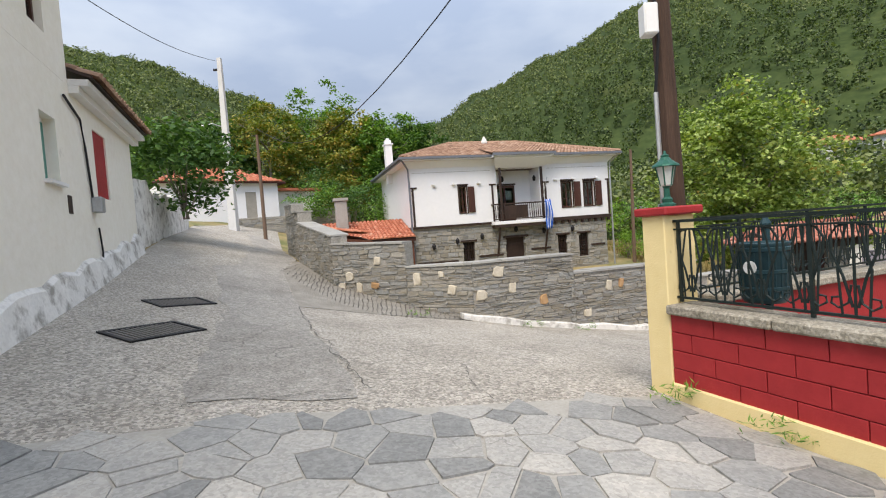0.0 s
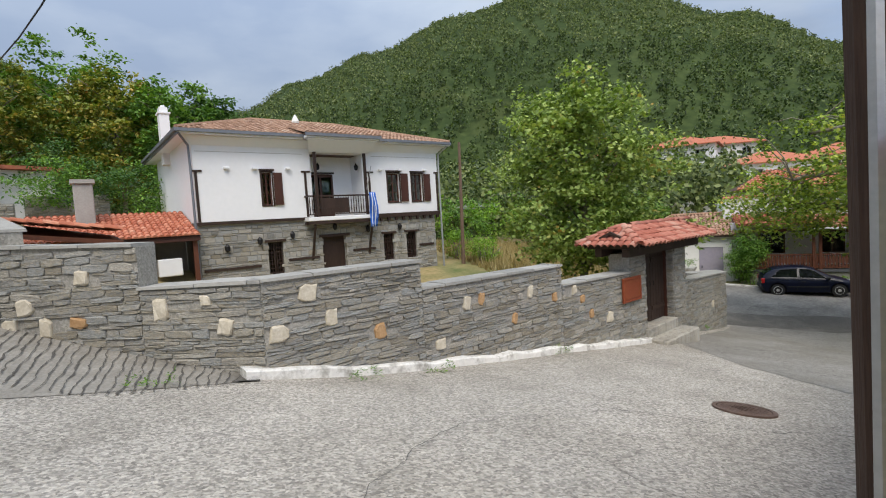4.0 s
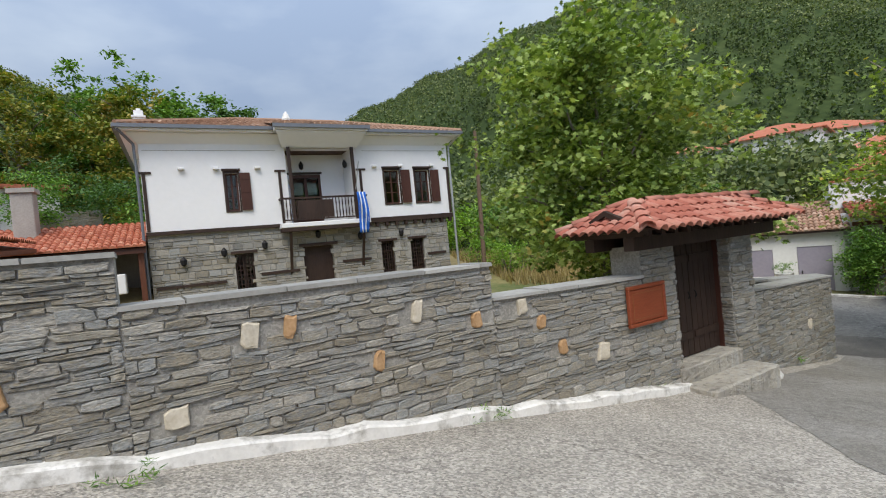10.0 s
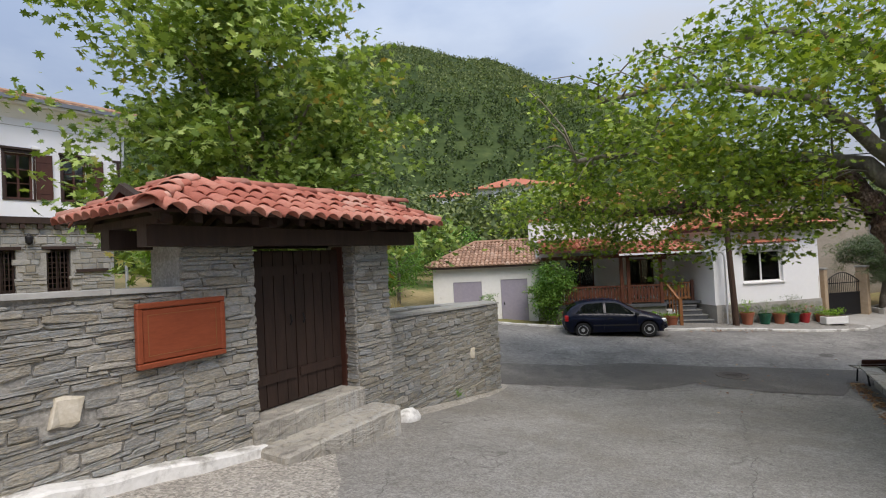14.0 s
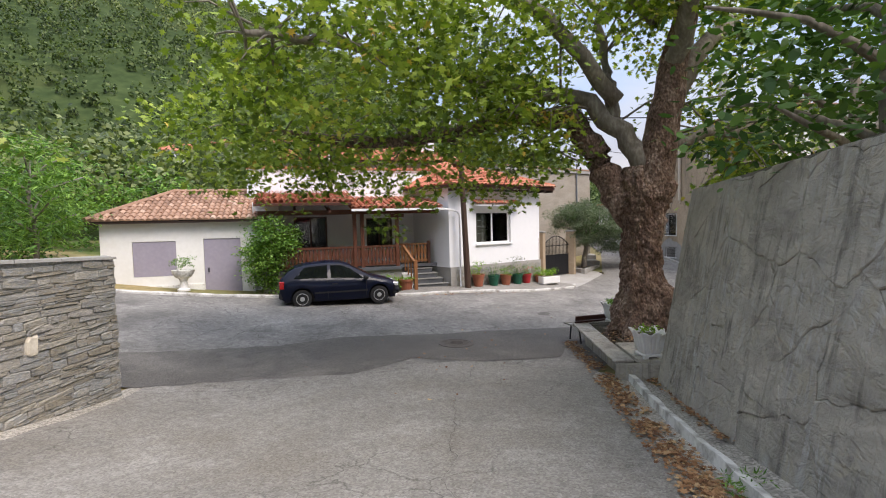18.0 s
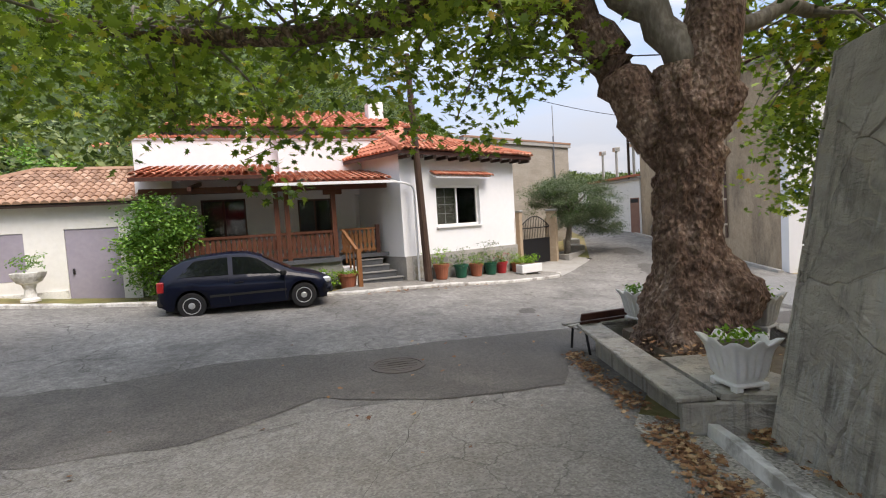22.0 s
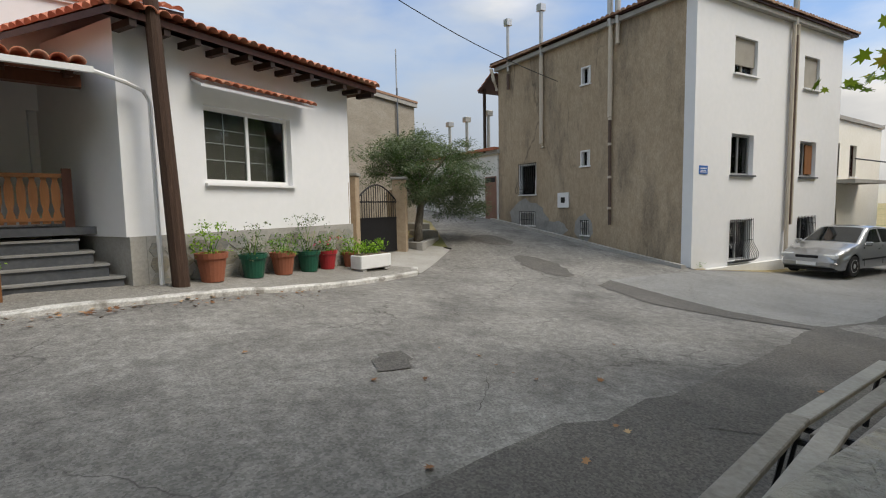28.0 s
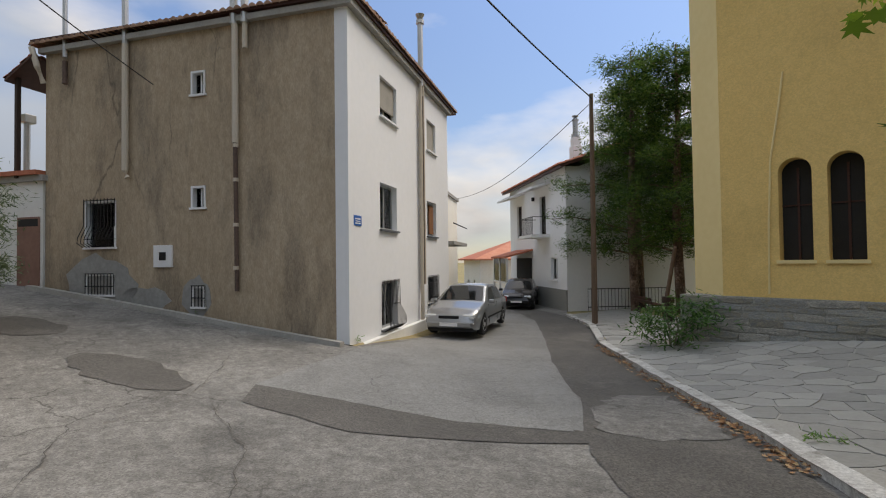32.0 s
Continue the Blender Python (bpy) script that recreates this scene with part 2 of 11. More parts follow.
CONCRETE = surface("lane_concrete", ((0.2, (0.22, 0.2, 0.17)), (0.45, (0.34, 0.315, 0.275)), (0.6, (0.43, 0.4, 0.355)), (0.75, (0.54, 0.51, 0.46))), scale=0.9, fine=22, rough=0.95,
                   bump=0.9, voronoi=36, bump_depth=0.014, stain=(0.3, 0.28, 0.25), stain_scale=0.45, stain_cut=(0.56, 0.75), grain=0.4, grain_size=44, crackle=0.45, crackle_size=0.6)
CONCRETE_DARK = surface("trowelled_concrete", ((0.2, (0.156, 0.147, 0.131)), (0.5, (0.234, 0.223, 0.202)), (0.75, (0.328, 0.312, 0.289))), scale=0.8, fine=9, rough=0.93,
                        bump=0.8, voronoi=42, stain=(0.2, 0.185, 0.16), stain_scale=0.6, stain_cut=(0.5, 0.68), grain=0.26, grain_size=52, crackle=0.6)
CONCRETE_STRIP = surface("strip_concrete", ((0.25, (0.23, 0.218, 0.195)), (0.5, (0.32, 0.303, 0.275)), (0.75, (0.42, 0.4, 0.365))), scale=0.8, fine=9, rough=0.93,
                         bump=0.7, voronoi=40, stain=(0.24, 0.225, 0.2), stain_scale=0.6, stain_cut=(0.52, 0.7), grain=0.3, grain_size=50, crackle=0.5)
ASPHALT = surface("worn_asphalt", ((0.28, (0.11, 0.104, 0.095)), (0.45, (0.185, 0.176, 0.162)), (0.56, (0.235, 0.224, 0.206)), (0.72, (0.33, 0.315, 0.29))), scale=0.7, fine=8, rough=0.94,
                  bump=0.5, bump_scale=130, stain=(0.125, 0.119, 0.11), stain_scale=0.8, stain_cut=(0.52, 0.68), grain=0.26, grain_size=60, crackle=0.75, crackle_size=0.9)
ASPHALT_PALE = surface("pale_asphalt", ((0.2, (0.18, 0.175, 0.165)), (0.5, (0.245, 0.24, 0.228)), (0.75, (0.31, 0.303, 0.288))), scale=0.7, fine=12, rough=0.94,
                       bump=0.5, bump_scale=120, grain=0.26, grain_size=70, crackle=0.6, stain=(0.2, 0.195, 0.185), stain_scale=0.5, stain_cut=(0.52, 0.68))
ASPHALT_DARK = surface("fresh_asphalt", ((0.25, (0.0848, 0.0791, 0.0721)), (0.5, (0.118, 0.11, 0.1)), (0.75, (0.171, 0.158, 0.143))), scale=0.9, fine=25, rough=0.92,
                       bump=0.5, bump_scale=150, stain=(0.2, 0.185, 0.165), stain_scale=0.5, stain_cut=(0.54, 0.72), grain=0.3, grain_size=70, crackle=0.4)
CRACK = plain("crack_dark", (0.1, 0.092, 0.082), 0.95)
COBBLE = surface("cobble_ramp", ((0.2, (0.18, 0.165, 0.14)), (0.5, (0.28, 0.262, 0.23)), (0.75, (0.4, 0.38, 0.34))), scale=3, fine=30, rough=0.95, bump=0.8, voronoi=24)
SOIL = surface("soil", ((0.3, (0.11, 0.085, 0.06)), (0.7, (0.22, 0.18, 0.13))), scale=2, fine=20, bump=0.6, bump_scale=25)
GROUND = surface("field_ground", ((0.25, (0.1, 0.11, 0.04)), (0.45, (0.28, 0.22, 0.1)), (0.7, (0.42, 0.33, 0.17))), scale=0.25, fine=6, bump=0.6, bump_scale=12,
                 stain=(0.08, 0.12, 0.03), stain_scale=0.12, stain_cut=(0.5, 0.65))
SLAB = surface("paving_slate", ((0.2, (0.18, 0.185, 0.182)), (0.45, (0.28, 0.282, 0.272)), (0.65, (0.37, 0.36, 0.335)), (0.85, (0.5, 0.475, 0.43))), scale=2.5, fine=15, rough=0.8, bump=0.35, bump_scale=30,
               random_by="object", random_amount=0.45, grain=0.14, grain_size=50, crackle=0.4, crackle_size=1.6)
SLAB_PALE = surface("paving_pale", ((0.2, (0.246, 0.242, 0.224)), (0.5, (0.334, 0.326, 0.304)), (0.8, (0.422, 0.409, 0.378))), scale=2, fine=15, rough=0.85, bump=0.3, bump_scale=30,
                    random_by="object", random_amount=0.35)
GROUT = surface("grout", ((0.3, (0.3, 0.288, 0.26)), (0.7, (0.43, 0.412, 0.375))), scale=3, fine=30, bump=0.4)
STONE_STOPS = ((0.08, (0.1, 0.102, 0.098)), (0.22, (0.18, 0.183, 0.176)), (0.32, (0.26, 0.23, 0.175)), (0.4, (0.24, 0.243, 0.235)), (0.5, (0.31, 0.282, 0.225)), (0.6, (0.26, 0.27, 0.265)), (0.7, (0.37, 0.345, 0.295)), (0.8, (0.205, 0.2, 0.187)), (0.92, (0.49, 0.475, 0.435)))
STONE = surface("wall_stone", STONE_STOPS, scale=5, fine=22, rough=0.88, bump=0.8, bump_scale=30, bump_depth=0.02, random_by="object", random_amount=0.5, stretch=(1, 1, 2.2), grain=0.18, grain_size=38)
STONE_FAR = surface("wall_stone_joined", STONE_STOPS, scale=6, fine=26, rough=0.88, bump=0.5, bump_scale=24, random_by="island", random_amount=0.55, stretch=(1, 1, 3), grain=0.16, grain_size=45)
STONE_PALE = surface("pale_quartz", ((0.3, (0.45, 0.39, 0.29)), (0.7, (0.68, 0.63, 0.53))), scale=8, fine=30, bump=0.4, bump_scale=30)
STONE_OCHRE = surface("ochre_stone", ((0.3, (0.34, 0.19, 0.085)), (0.7, (0.55, 0.36, 0.2))), scale=8, fine=30, bump=0.4, bump_scale=30)
MORTAR = surface("mortar", ((0.3, (0.24, 0.23, 0.205)), (0.7, (0.38, 0.365, 0.33))), grain=0.2, grain_size=40, scale=5, fine=40, bump=0.5)
CAPSTONE = surface("cap_slate", ((0.25, (0.212, 0.212, 0.2)), (0.5, (0.315, 0.31, 0.289)), (0.8, (0.442, 0.433, 0.404))), scale=3, fine=18, rough=0.85, bump=0.4, bump_scale=25,
                   random_by="object", random_amount=0.3)


def slate_mat(name):
    """Split slate: brown-grey faces, pale cleavage veins, lime runs down the lower part, chiselled relief."""
    m, nodes, links, bsdf = node_mat(name)
    geo = nodes.new("ShaderNodeNewGeometry")

    def field(scale, detail, stretch=(1, 1, 1), rough=0.55, warp=0.0):
        mp, t = nodes.new("ShaderNodeMapping"), nodes.new("ShaderNodeTexNoise")
        mp.inputs["Scale"].default_value = stretch
        links.new(geo.outputs["Position"], mp.inputs["Vector"]); links.new(mp.outputs[0], t.inputs["Vector"])
        t.inputs["Scale"].default_value, t.inputs["Detail"].default_value, t.inputs["Roughness"].default_value, t.inputs["Distortion"].default_value = scale, detail, rough, warp
        return t.outputs[0]

    def over(base, mask, tint):
        mx = nodes.new("ShaderNodeMix"); mx.data_type = 'RGBA'
        mx.inputs[7].default_value = (*tint, 1)
        links.new(mask, mx.inputs[0]); links.new(base, mx.inputs[6])
        return mx.outputs[2]

    def grey(source, *stops):
        r = ramp(nodes, [(p, (v, v, v)) for p, v in stops])
        links.new(source, r.inputs[0])
        return r.outputs[0]

    def times(a, b):
        q = nodes.new("ShaderNodeMath"); q.operation = 'MULTIPLY'
        links.new(a, q.inputs[0]); links.new(b, q.inputs[1])
        return q.outputs[0]
    rnd = nodes.new("ShaderNodeMath"); rnd.operation = 'MULTIPLY_ADD'
    rnd.inputs[1].default_value = 0.12
    links.new(nodes.new("ShaderNodeObjectInfo").outputs["Random"], rnd.inputs[0]); links.new(field(1.7, 9, (1, 1, 1.6), 0.62, 0.8), rnd.inputs[2])
    base = ramp(nodes, ((0.3, (0.22, 0.205, 0.178)), (0.5, (0.35, 0.327, 0.285)), (0.62, (0.42, 0.393, 0.338)), (0.8, (0.53, 0.495, 0.42))))
    links.new(rnd.outputs[0], base.inputs[0])
    veins = grey(field(1.3, 4, (1, 1, 1.3), 0.5, 1.6), (0.47, 0), (0.495, 0.9), (0.525, 0))
    colour = over(base.outputs[0], times(veins, grey(field(0.9, 3), (0.4, 0), (0.52, 1))), (0.43, 0.39, 0.31))
    scars = times(grey(field(4, 7, (1, 1, 2.2), 0.65, 1.4), (0.5, 0), (0.62, 0.75)), grey(field(1.1, 2), (0.44, 0), (0.56, 1)))
    colour = over(colour, scars, (0.4, 0.385, 0.34))
    runs = times(grey(field(1.0, 6, (11, 11, 0.6), 0.65), (0.5, 0), (0.62, 0.9)), grey(field(0.9, 3), (0.45, 0), (0.56, 1)))
    colour = over(colour, runs, (0.45, 0.445, 0.42))
    colour = over(colour, grey(field(1.0, 5, (8, 8, 0.45), 0.65), (0.53, 0), (0.68, 0.7)), (0.12, 0.113, 0.1))
    links.new(colour, bsdf.inputs["Base Color"])
    bsdf.inputs["Roughness"].default_value = 0.68
    bsdf.inputs["Specular IOR Level"].default_value = 0.35
    low = None
    for scale, depth, strength in ((3.5, 0.09, 1.0), (26, 0.016, 0.9)):
        b = nodes.new("ShaderNodeBump")
        b.inputs["Strength"].default_value, b.inputs["Distance"].default_value = strength, depth
        links.new(field(scale, 7, (1, 1, 1.5), 0.6, 0.7), b.inputs["Height"])
        if low:
            links.new(low.outputs[0], b.inputs["Normal"])
        low = b
    links.new(low.outputs[0], bsdf.inputs["Normal"])
    return m


BIGSLATE = slate_mat("clad_slate")
SLATE_JOINT = surface("slate_joint", ((0.3, (0.1, 0.093, 0.08)), (0.7, (0.24, 0.225, 0.195))), scale=3, fine=30, bump=0.5)
AGED_COPING = surface("aged_coping", ((0.2, (0.16, 0.145, 0.115)), (0.5, (0.3, 0.275, 0.225)), (0.75, (0.46, 0.43, 0.37))), scale=2.4, fine=26, rough=0.95, bump=0.9, bump_scale=45,
                      stain=(0.14, 0.13, 0.1), stain_scale=2.2, stain_cut=(0.55, 0.7), grain=0.3, grain_size=60)
CEMENT = surface("cement", ((0.25, (0.26, 0.25, 0.23)), (0.75, (0.42, 0.405, 0.375))), scale=2, fine=20, bump=0.35, bump_scale=40)
LIME = surface("limewash", ((0.25, (0.6, 0.59, 0.56)), (0.6, (0.78, 0.77, 0.74)), (0.8, (0.84, 0.83, 0.8))), scale=3, fine=22, rough=0.9, bump=0.35, bump_scale=25,
               stain=(0.34, 0.325, 0.295), stain_scale=3.2, stain_cut=(0.49, 0.64))
KERB_WORN = surface("worn_kerb_paint", ((0.25, (0.36, 0.35, 0.325)), (0.5, (0.52, 0.508, 0.48)), (0.75, (0.7, 0.69, 0.66))), scale=2.5, fine=20, rough=0.92, bump=0.5, bump_scale=30,
                    stain=(0.26, 0.245, 0.22), stain_scale=2.6, stain_cut=(0.48, 0.62), grain=0.15, grain_size=60)
WHITE = surface("white_plaster", ((0.2, (0.73, 0.74, 0.75)), (0.8, (0.81, 0.81, 0.82))), scale=0.5, fine=6, rough=0.9, bump=0.18, bump_scale=50)
WHITE_OLD = surface("aged_white_plaster", ((0.2, (0.66, 0.65, 0.62)), (0.6, (0.76, 0.755, 0.73)), (0.8, (0.8, 0.795, 0.77))), scale=0.6, fine=7, rough=0.92, bump=0.3, bump_scale=18,
                    stain=(0.42, 0.39, 0.34), stain_scale=0.9, stain_cut=(0.66, 0.8))
CREAM = surface("cream_plaster", ((0.2, (0.77, 0.728, 0.624)), (0.6, (0.853, 0.822, 0.738)), (0.8, (0.874, 0.853, 0.79))), scale=0.7, fine=8, rough=0.92, bump=0.35, bump_scale=12,
                stain=(0.42, 0.39, 0.34), stain_scale=0.8, stain_cut=(0.66, 0.78))
RENDER = surface("bare_cement_render", ((0.2, (0.274, 0.206, 0.138)), (0.5, (0.392, 0.307, 0.214)), (0.8, (0.49, 0.402, 0.294))), scale=0.6, fine=9, rough=0.95, bump=0.6, bump_scale=30, crackle=0.55, crackle_size=0.75, crackle_width=0.02, grain=0.12, grain_size=50,
                 stain=(0.17, 0.14, 0.108), stain_scale=0.7, stain_cut=(0.5, 0.68), stretch=(1, 1, 0.35))
RENDER_PATCH = surface("grey_render_patch", ((0.25, (0.24, 0.235, 0.22)), (0.75, (0.36, 0.355, 0.34))), scale=3, fine=12, bump=0.4, bump_scale=30)
YELLOW = surface("ochre_paint", ((0.2, (0.68, 0.46, 0.16)), (0.6, (0.76, 0.53, 0.2)), (0.8, (0.79, 0.57, 0.24))), scale=0.5, fine=5, rough=0.85, bump=0.2, bump_scale=40, stain=(0.6, 0.41, 0.15), stain_scale=0.35, stain_cut=(0.52, 0.72), grain=0.08, grain_size=40)
YELLOW_PALE = surface("pale_ochre_paint", ((0.2, (0.72, 0.56, 0.26)), (0.8, (0.8, 0.65, 0.34))), scale=0.6, fine=6, rough=0.85, bump=0.2)
CREAM_PILLAR = surface("pillar_paint", ((0.2, (0.72, 0.57, 0.28)), (0.7, (0.8, 0.66, 0.36))), scale=1.2, fine=8, rough=0.85, bump=0.25,
                       stain=(0.4, 0.3, 0.14), stain_scale=3, stain_cut=(0.68, 0.78))
RED_PAINT = surface("red_paint", ((0.2, (0.27, 0.018, 0.022)), (0.6, (0.36, 0.028, 0.032)), (0.8, (0.42, 0.05, 0.05))), scale=1.5, fine=10, rough=0.6, bump=0.3, bump_scale=35)
PINK_PAINT = plain("pink_paint", (0.58, 0.3, 0.26), 0.85)
GREY_STREAK = plain("streaked_grey", (0.33, 0.31, 0.27), 0.85)
TILE_STOPS = ((0.15, (0.27, 0.085, 0.05)), (0.4, (0.43, 0.14, 0.08)), (0.65, (0.54, 0.22, 0.135)), (0.85, (0.6, 0.37, 0.27)))
TILE = surface("clay_tile", TILE_STOPS, scale=5, fine=30, rough=0.8, bump=0.3, bump_scale=40, random_by="object", random_amount=0.5)
TILE_FAR = surface("clay_tile_joined", TILE_STOPS, scale=2.2, fine=9, rough=0.8, bump=0.3, bump_scale=40, random_by="island", random_amount=0.4)
TILE_OLD = surface("weathered_clay_tile", ((0.15, (0.16, 0.1, 0.075)), (0.4, (0.3, 0.18, 0.12)), (0.65, (0.42, 0.27, 0.19)), (0.85, (0.5, 0.42, 0.34))), scale=1.3, fine=9, rough=0.9,
                   bump=0.35, bump_scale=40, random_by="island", random_amount=0.4)
TILE_PINK = surface("gate_clay_tile", ((0.15, (0.26, 0.085, 0.06)), (0.4, (0.4, 0.135, 0.095)), (0.65, (0.48, 0.21, 0.155)), (0.88, (0.5, 0.4, 0.33))), scale=6, fine=30, rough=0.85,
                    bump=0.35, bump_scale=40, random_by="object", random_amount=0.45)
WOOD_DARK = surface("dark_wood", ((0.25, (0.022, 0.014, 0.011)), (0.75, (0.055, 0.032, 0.024))), scale=3, fine=18, rough=0.55, bump=0.3, bump_scale=30, stretch=(1, 1, 0.2))
WOOD_BROWN = surface("brown_wood", ((0.25, (0.045, 0.0165, 0.012)), (0.75, (0.0825, 0.0338, 0.0225))), scale=3, fine=18, rough=0.5, bump=0.25, bump_scale=30, stretch=(1, 1, 0.2))
WOOD_RED = surface("reddish_wood", ((0.25, (0.0684, 0.023, 0.013)), (0.75, (0.137, 0.0504, 0.0274))), scale=3, fine=18, rough=0.5, bump=0.25, bump_scale=30, stretch=(1, 1, 0.2))
WOOD_ORANGE = surface("orange_wood", ((0.25, (0.187, 0.0765, 0.0298)), (0.75, (0.306, 0.136, 0.0553))), scale=3, fine=18, rough=0.5, bump=0.25, bump_scale=30, stretch=(1, 1, 0.2))
WOOD_PLAQUE = surface("varnished_board", ((0.25, (0.19, 0.042, 0.018)), (0.75, (0.29, 0.075, 0.034))), scale=3, fine=14, rough=0.4, bump=0.2, bump_scale=30, stretch=(1, 1, 5))
WOOD_GREY = surface("weathered_plank", ((0.2, (0.15, 0.135, 0.118)), (0.5, (0.31, 0.29, 0.26)), (0.8, (0.46, 0.44, 0.4))), scale=5, fine=30, rough=0.85, bump=0.5, bump_scale=40,
                    random_by="object", random_amount=0.3)
POLE_WOOD = surface("pole_wood", ((0.2, (0.03, 0.018, 0.013)), (0.6, (0.075, 0.044, 0.031)), (0.8, (0.12, 0.08, 0.06))), scale=6, fine=30, rough=0.85, bump=0.5, bump_scale=30, stretch=(4, 4, 0.3))
POLE_PALE = surface("pole_wood_pale", ((0.2, (0.1, 0.065, 0.045)), (0.8, (0.21, 0.145, 0.105))), scale=6, fine=30, rough=0.9, bump=0.5, bump_scale=30, stretch=(4, 4, 0.3))
BARK = surface("plane_bark", ((0.28, (0.0391, 0.0244, 0.0183)), (0.42, (0.122, 0.0767, 0.0578)), (0.52, (0.18, 0.119, 0.0904)), (0.6, (0.297, 0.216, 0.174)), (0.72, (0.408, 0.314, 0.266))), scale=3.0, fine=17, rough=0.95, bump=1.0, voronoi=20, bump_depth=0.03, grain=0.35, grain_size=34,
               crackle=0.9, crackle_size=9, crackle_width=0.12, stretch=(1, 1, 0.7))
BARK_GREY = surface("grey_bark", ((0.25, (0.09, 0.075, 0.06)), (0.5, (0.2, 0.175, 0.145)), (0.7, (0.36, 0.33, 0.28))), scale=4, fine=20, rough=0.95, bump=0.8, bump_scale=20, stretch=(1, 1, 0.4))
SHUTTER_LILAC = surface("lilac_metal", ((0.25, (0.27, 0.245, 0.3)), (0.75, (0.35, 0.325, 0.385))), scale=1.2, fine=9, rough=0.55, bump=0.1, stain=(0.3, 0.25, 0.22), stain_scale=3, stain_cut=(0.66, 0.8))
METAL_GREEN = plain("dark_green_metal", (0.018, 0.028, 0.028), 0.45, 0.3)
METAL_BIN = plain("blue_green_metal", (0.018, 0.052, 0.066), 0.4, 0.2)
LAMP_GREEN = plain("lamp_green", (0.018, 0.105, 0.075), 0.45, 0.2)
METAL_BLACK = plain("black_metal", (0.018, 0.018, 0.02), 0.5, 0.3)
METAL_GREY = plain("galvanised", (0.42, 0.43, 0.44), 0.45, 0.6)
GUTTER = plain("gutter_grey", (0.16, 0.175, 0.2), 0.5, 0.2)
STEEL = plain("flue_steel", (0.5, 0.48, 0.45), 0.35, 0.8)
PVC = plain("white_pvc", (0.76, 0.76, 0.76), 0.4, spread=0.05)
BEIGE_PIPE = plain("beige_pipe", (0.56, 0.49, 0.4), 0.5, spread=0.1)
CONC_POLE = plain("pole_concrete", (0.6, 0.6, 0.59), 0.85, spread=0.1)
RUST = surface("rusty_iron", ((0.25, (0.075, 0.05, 0.042)), (0.75, (0.17, 0.115, 0.09))), scale=4, fine=20, rough=0.8, bump=0.4)
DOOR_RUST = surface("brown_steel_door", ((0.25, (0.19, 0.1, 0.075)), (0.75, (0.29, 0.165, 0.125))), scale=2, fine=9, rough=0.7, bump=0.15)
GLASS = glass_mat("window_glass")
CAR_GLASS = plain("tinted_car_glass", (0.008, 0.01, 0.011), 0.06, bump=0, spec=0.5)
# near-black colour painted in openings in place of the shade inside
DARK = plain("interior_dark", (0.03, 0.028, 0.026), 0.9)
CURTAIN = plain("white_curtain", (0.72, 0.7, 0.66), 0.9)
RUBBER = plain("rubber", (0.022, 0.022, 0.023), 0.85)
BLUE_SIGN = plain("sign_blue", (0.02, 0.12, 0.42), 0.4, spread=0.05)
WHITE_SIGN = plain("sign_white", (0.8, 0.8, 0.8), 0.5, spread=0.03)
FLAG_BLUE = plain("flag_blue", (0.02, 0.13, 0.55), 0.8)
FLAG_WHITE = plain("flag_white", (0.78, 0.8, 0.83), 0.8)
TERRACOTTA = plain("terracotta", (0.3, 0.105, 0.06), 0.75, random_by="object", amount=0.2)
POT_GREEN = plain("green_plastic", (0.015, 0.09, 0.055), 0.4)
POT_RED = plain("red_plastic", (0.36, 0.03, 0.035), 0.4)
MARBLE = surface("step_slate", ((0.25, (0.06, 0.066, 0.075)), (0.75, (0.12, 0.125, 0.135))), scale=3, fine=15, rough=0.45, bump=0.1)
NOSING = surface("step_tread", ((0.25, (0.2, 0.2, 0.195)), (0.75, (0.3, 0.3, 0.29))), scale=3, fine=15, rough=0.6, bump=0.2)
CAR_NAVY = plain("navy_car_paint", (0.002, 0.004, 0.016), 0.4, 0.0, coat=0.3, bump=0, spec=0.12)
CAR_SILVER = plain("silver_car_paint", (0.3, 0.31, 0.32), 0.32, 0.7, coat=1.0, bump=0, spread=0.05)
CAR_BLACK = plain("black_car_paint", (0.008, 0.008, 0.01), 0.25, 0.0, coat=0.3, bump=0)
CHROME = plain("wheel_silver", (0.55, 0.56, 0.57), 0.35, 0.7, spread=0.05)
LAMP_RED = plain("tail_lamp", (0.4, 0.01, 0.012), 0.25, coat=1.0)
LAMP_CLEAR = plain("head_lamp", (0.75, 0.77, 0.78), 0.15, 0.4, coat=1.0)
LAMP_GLASS = plain("lantern_glass", (0.5, 0.53, 0.5), 0.2)
PETAL_PINK = plain("pink_petals", (0.6, 0.05, 0.12), 0.7)
DRY_LEAF = surface("fallen_leaves", ((0.2, (0.13, 0.06, 0.03)), (0.45, (0.26, 0.13, 0.06)), (0.65, (0.38, 0.22, 0.11)), (0.85, (0.5, 0.36, 0.2))), scale=9, fine=30, bump=0, random_by="island", random_amount=0.7)
LEAF_PLANE = leaf_mat("plane_leaves", (0.0439, 0.0805, 0.0146), (0.175, 0.264, 0.0366), (0.395, 0.484, 0.0805), (0.557, 0.322, 0.0732))
LEAF_BRIGHT = leaf_mat("bright_plane_leaves", (0.0455, 0.0845, 0.0182), (0.182, 0.267, 0.0585), (0.429, 0.52, 0.169), (0.442, 0.286, 0.078))
LEAF_DARK = leaf_mat("dark_leaves", (0.0225, 0.0625, 0.0175), (0.0562, 0.125, 0.0325), (0.112, 0.206, 0.0562))
LEAF_MID = leaf_mat("shrub_leaves", (0.045, 0.108, 0.0216), (0.108, 0.226, 0.0432), (0.216, 0.36, 0.072))
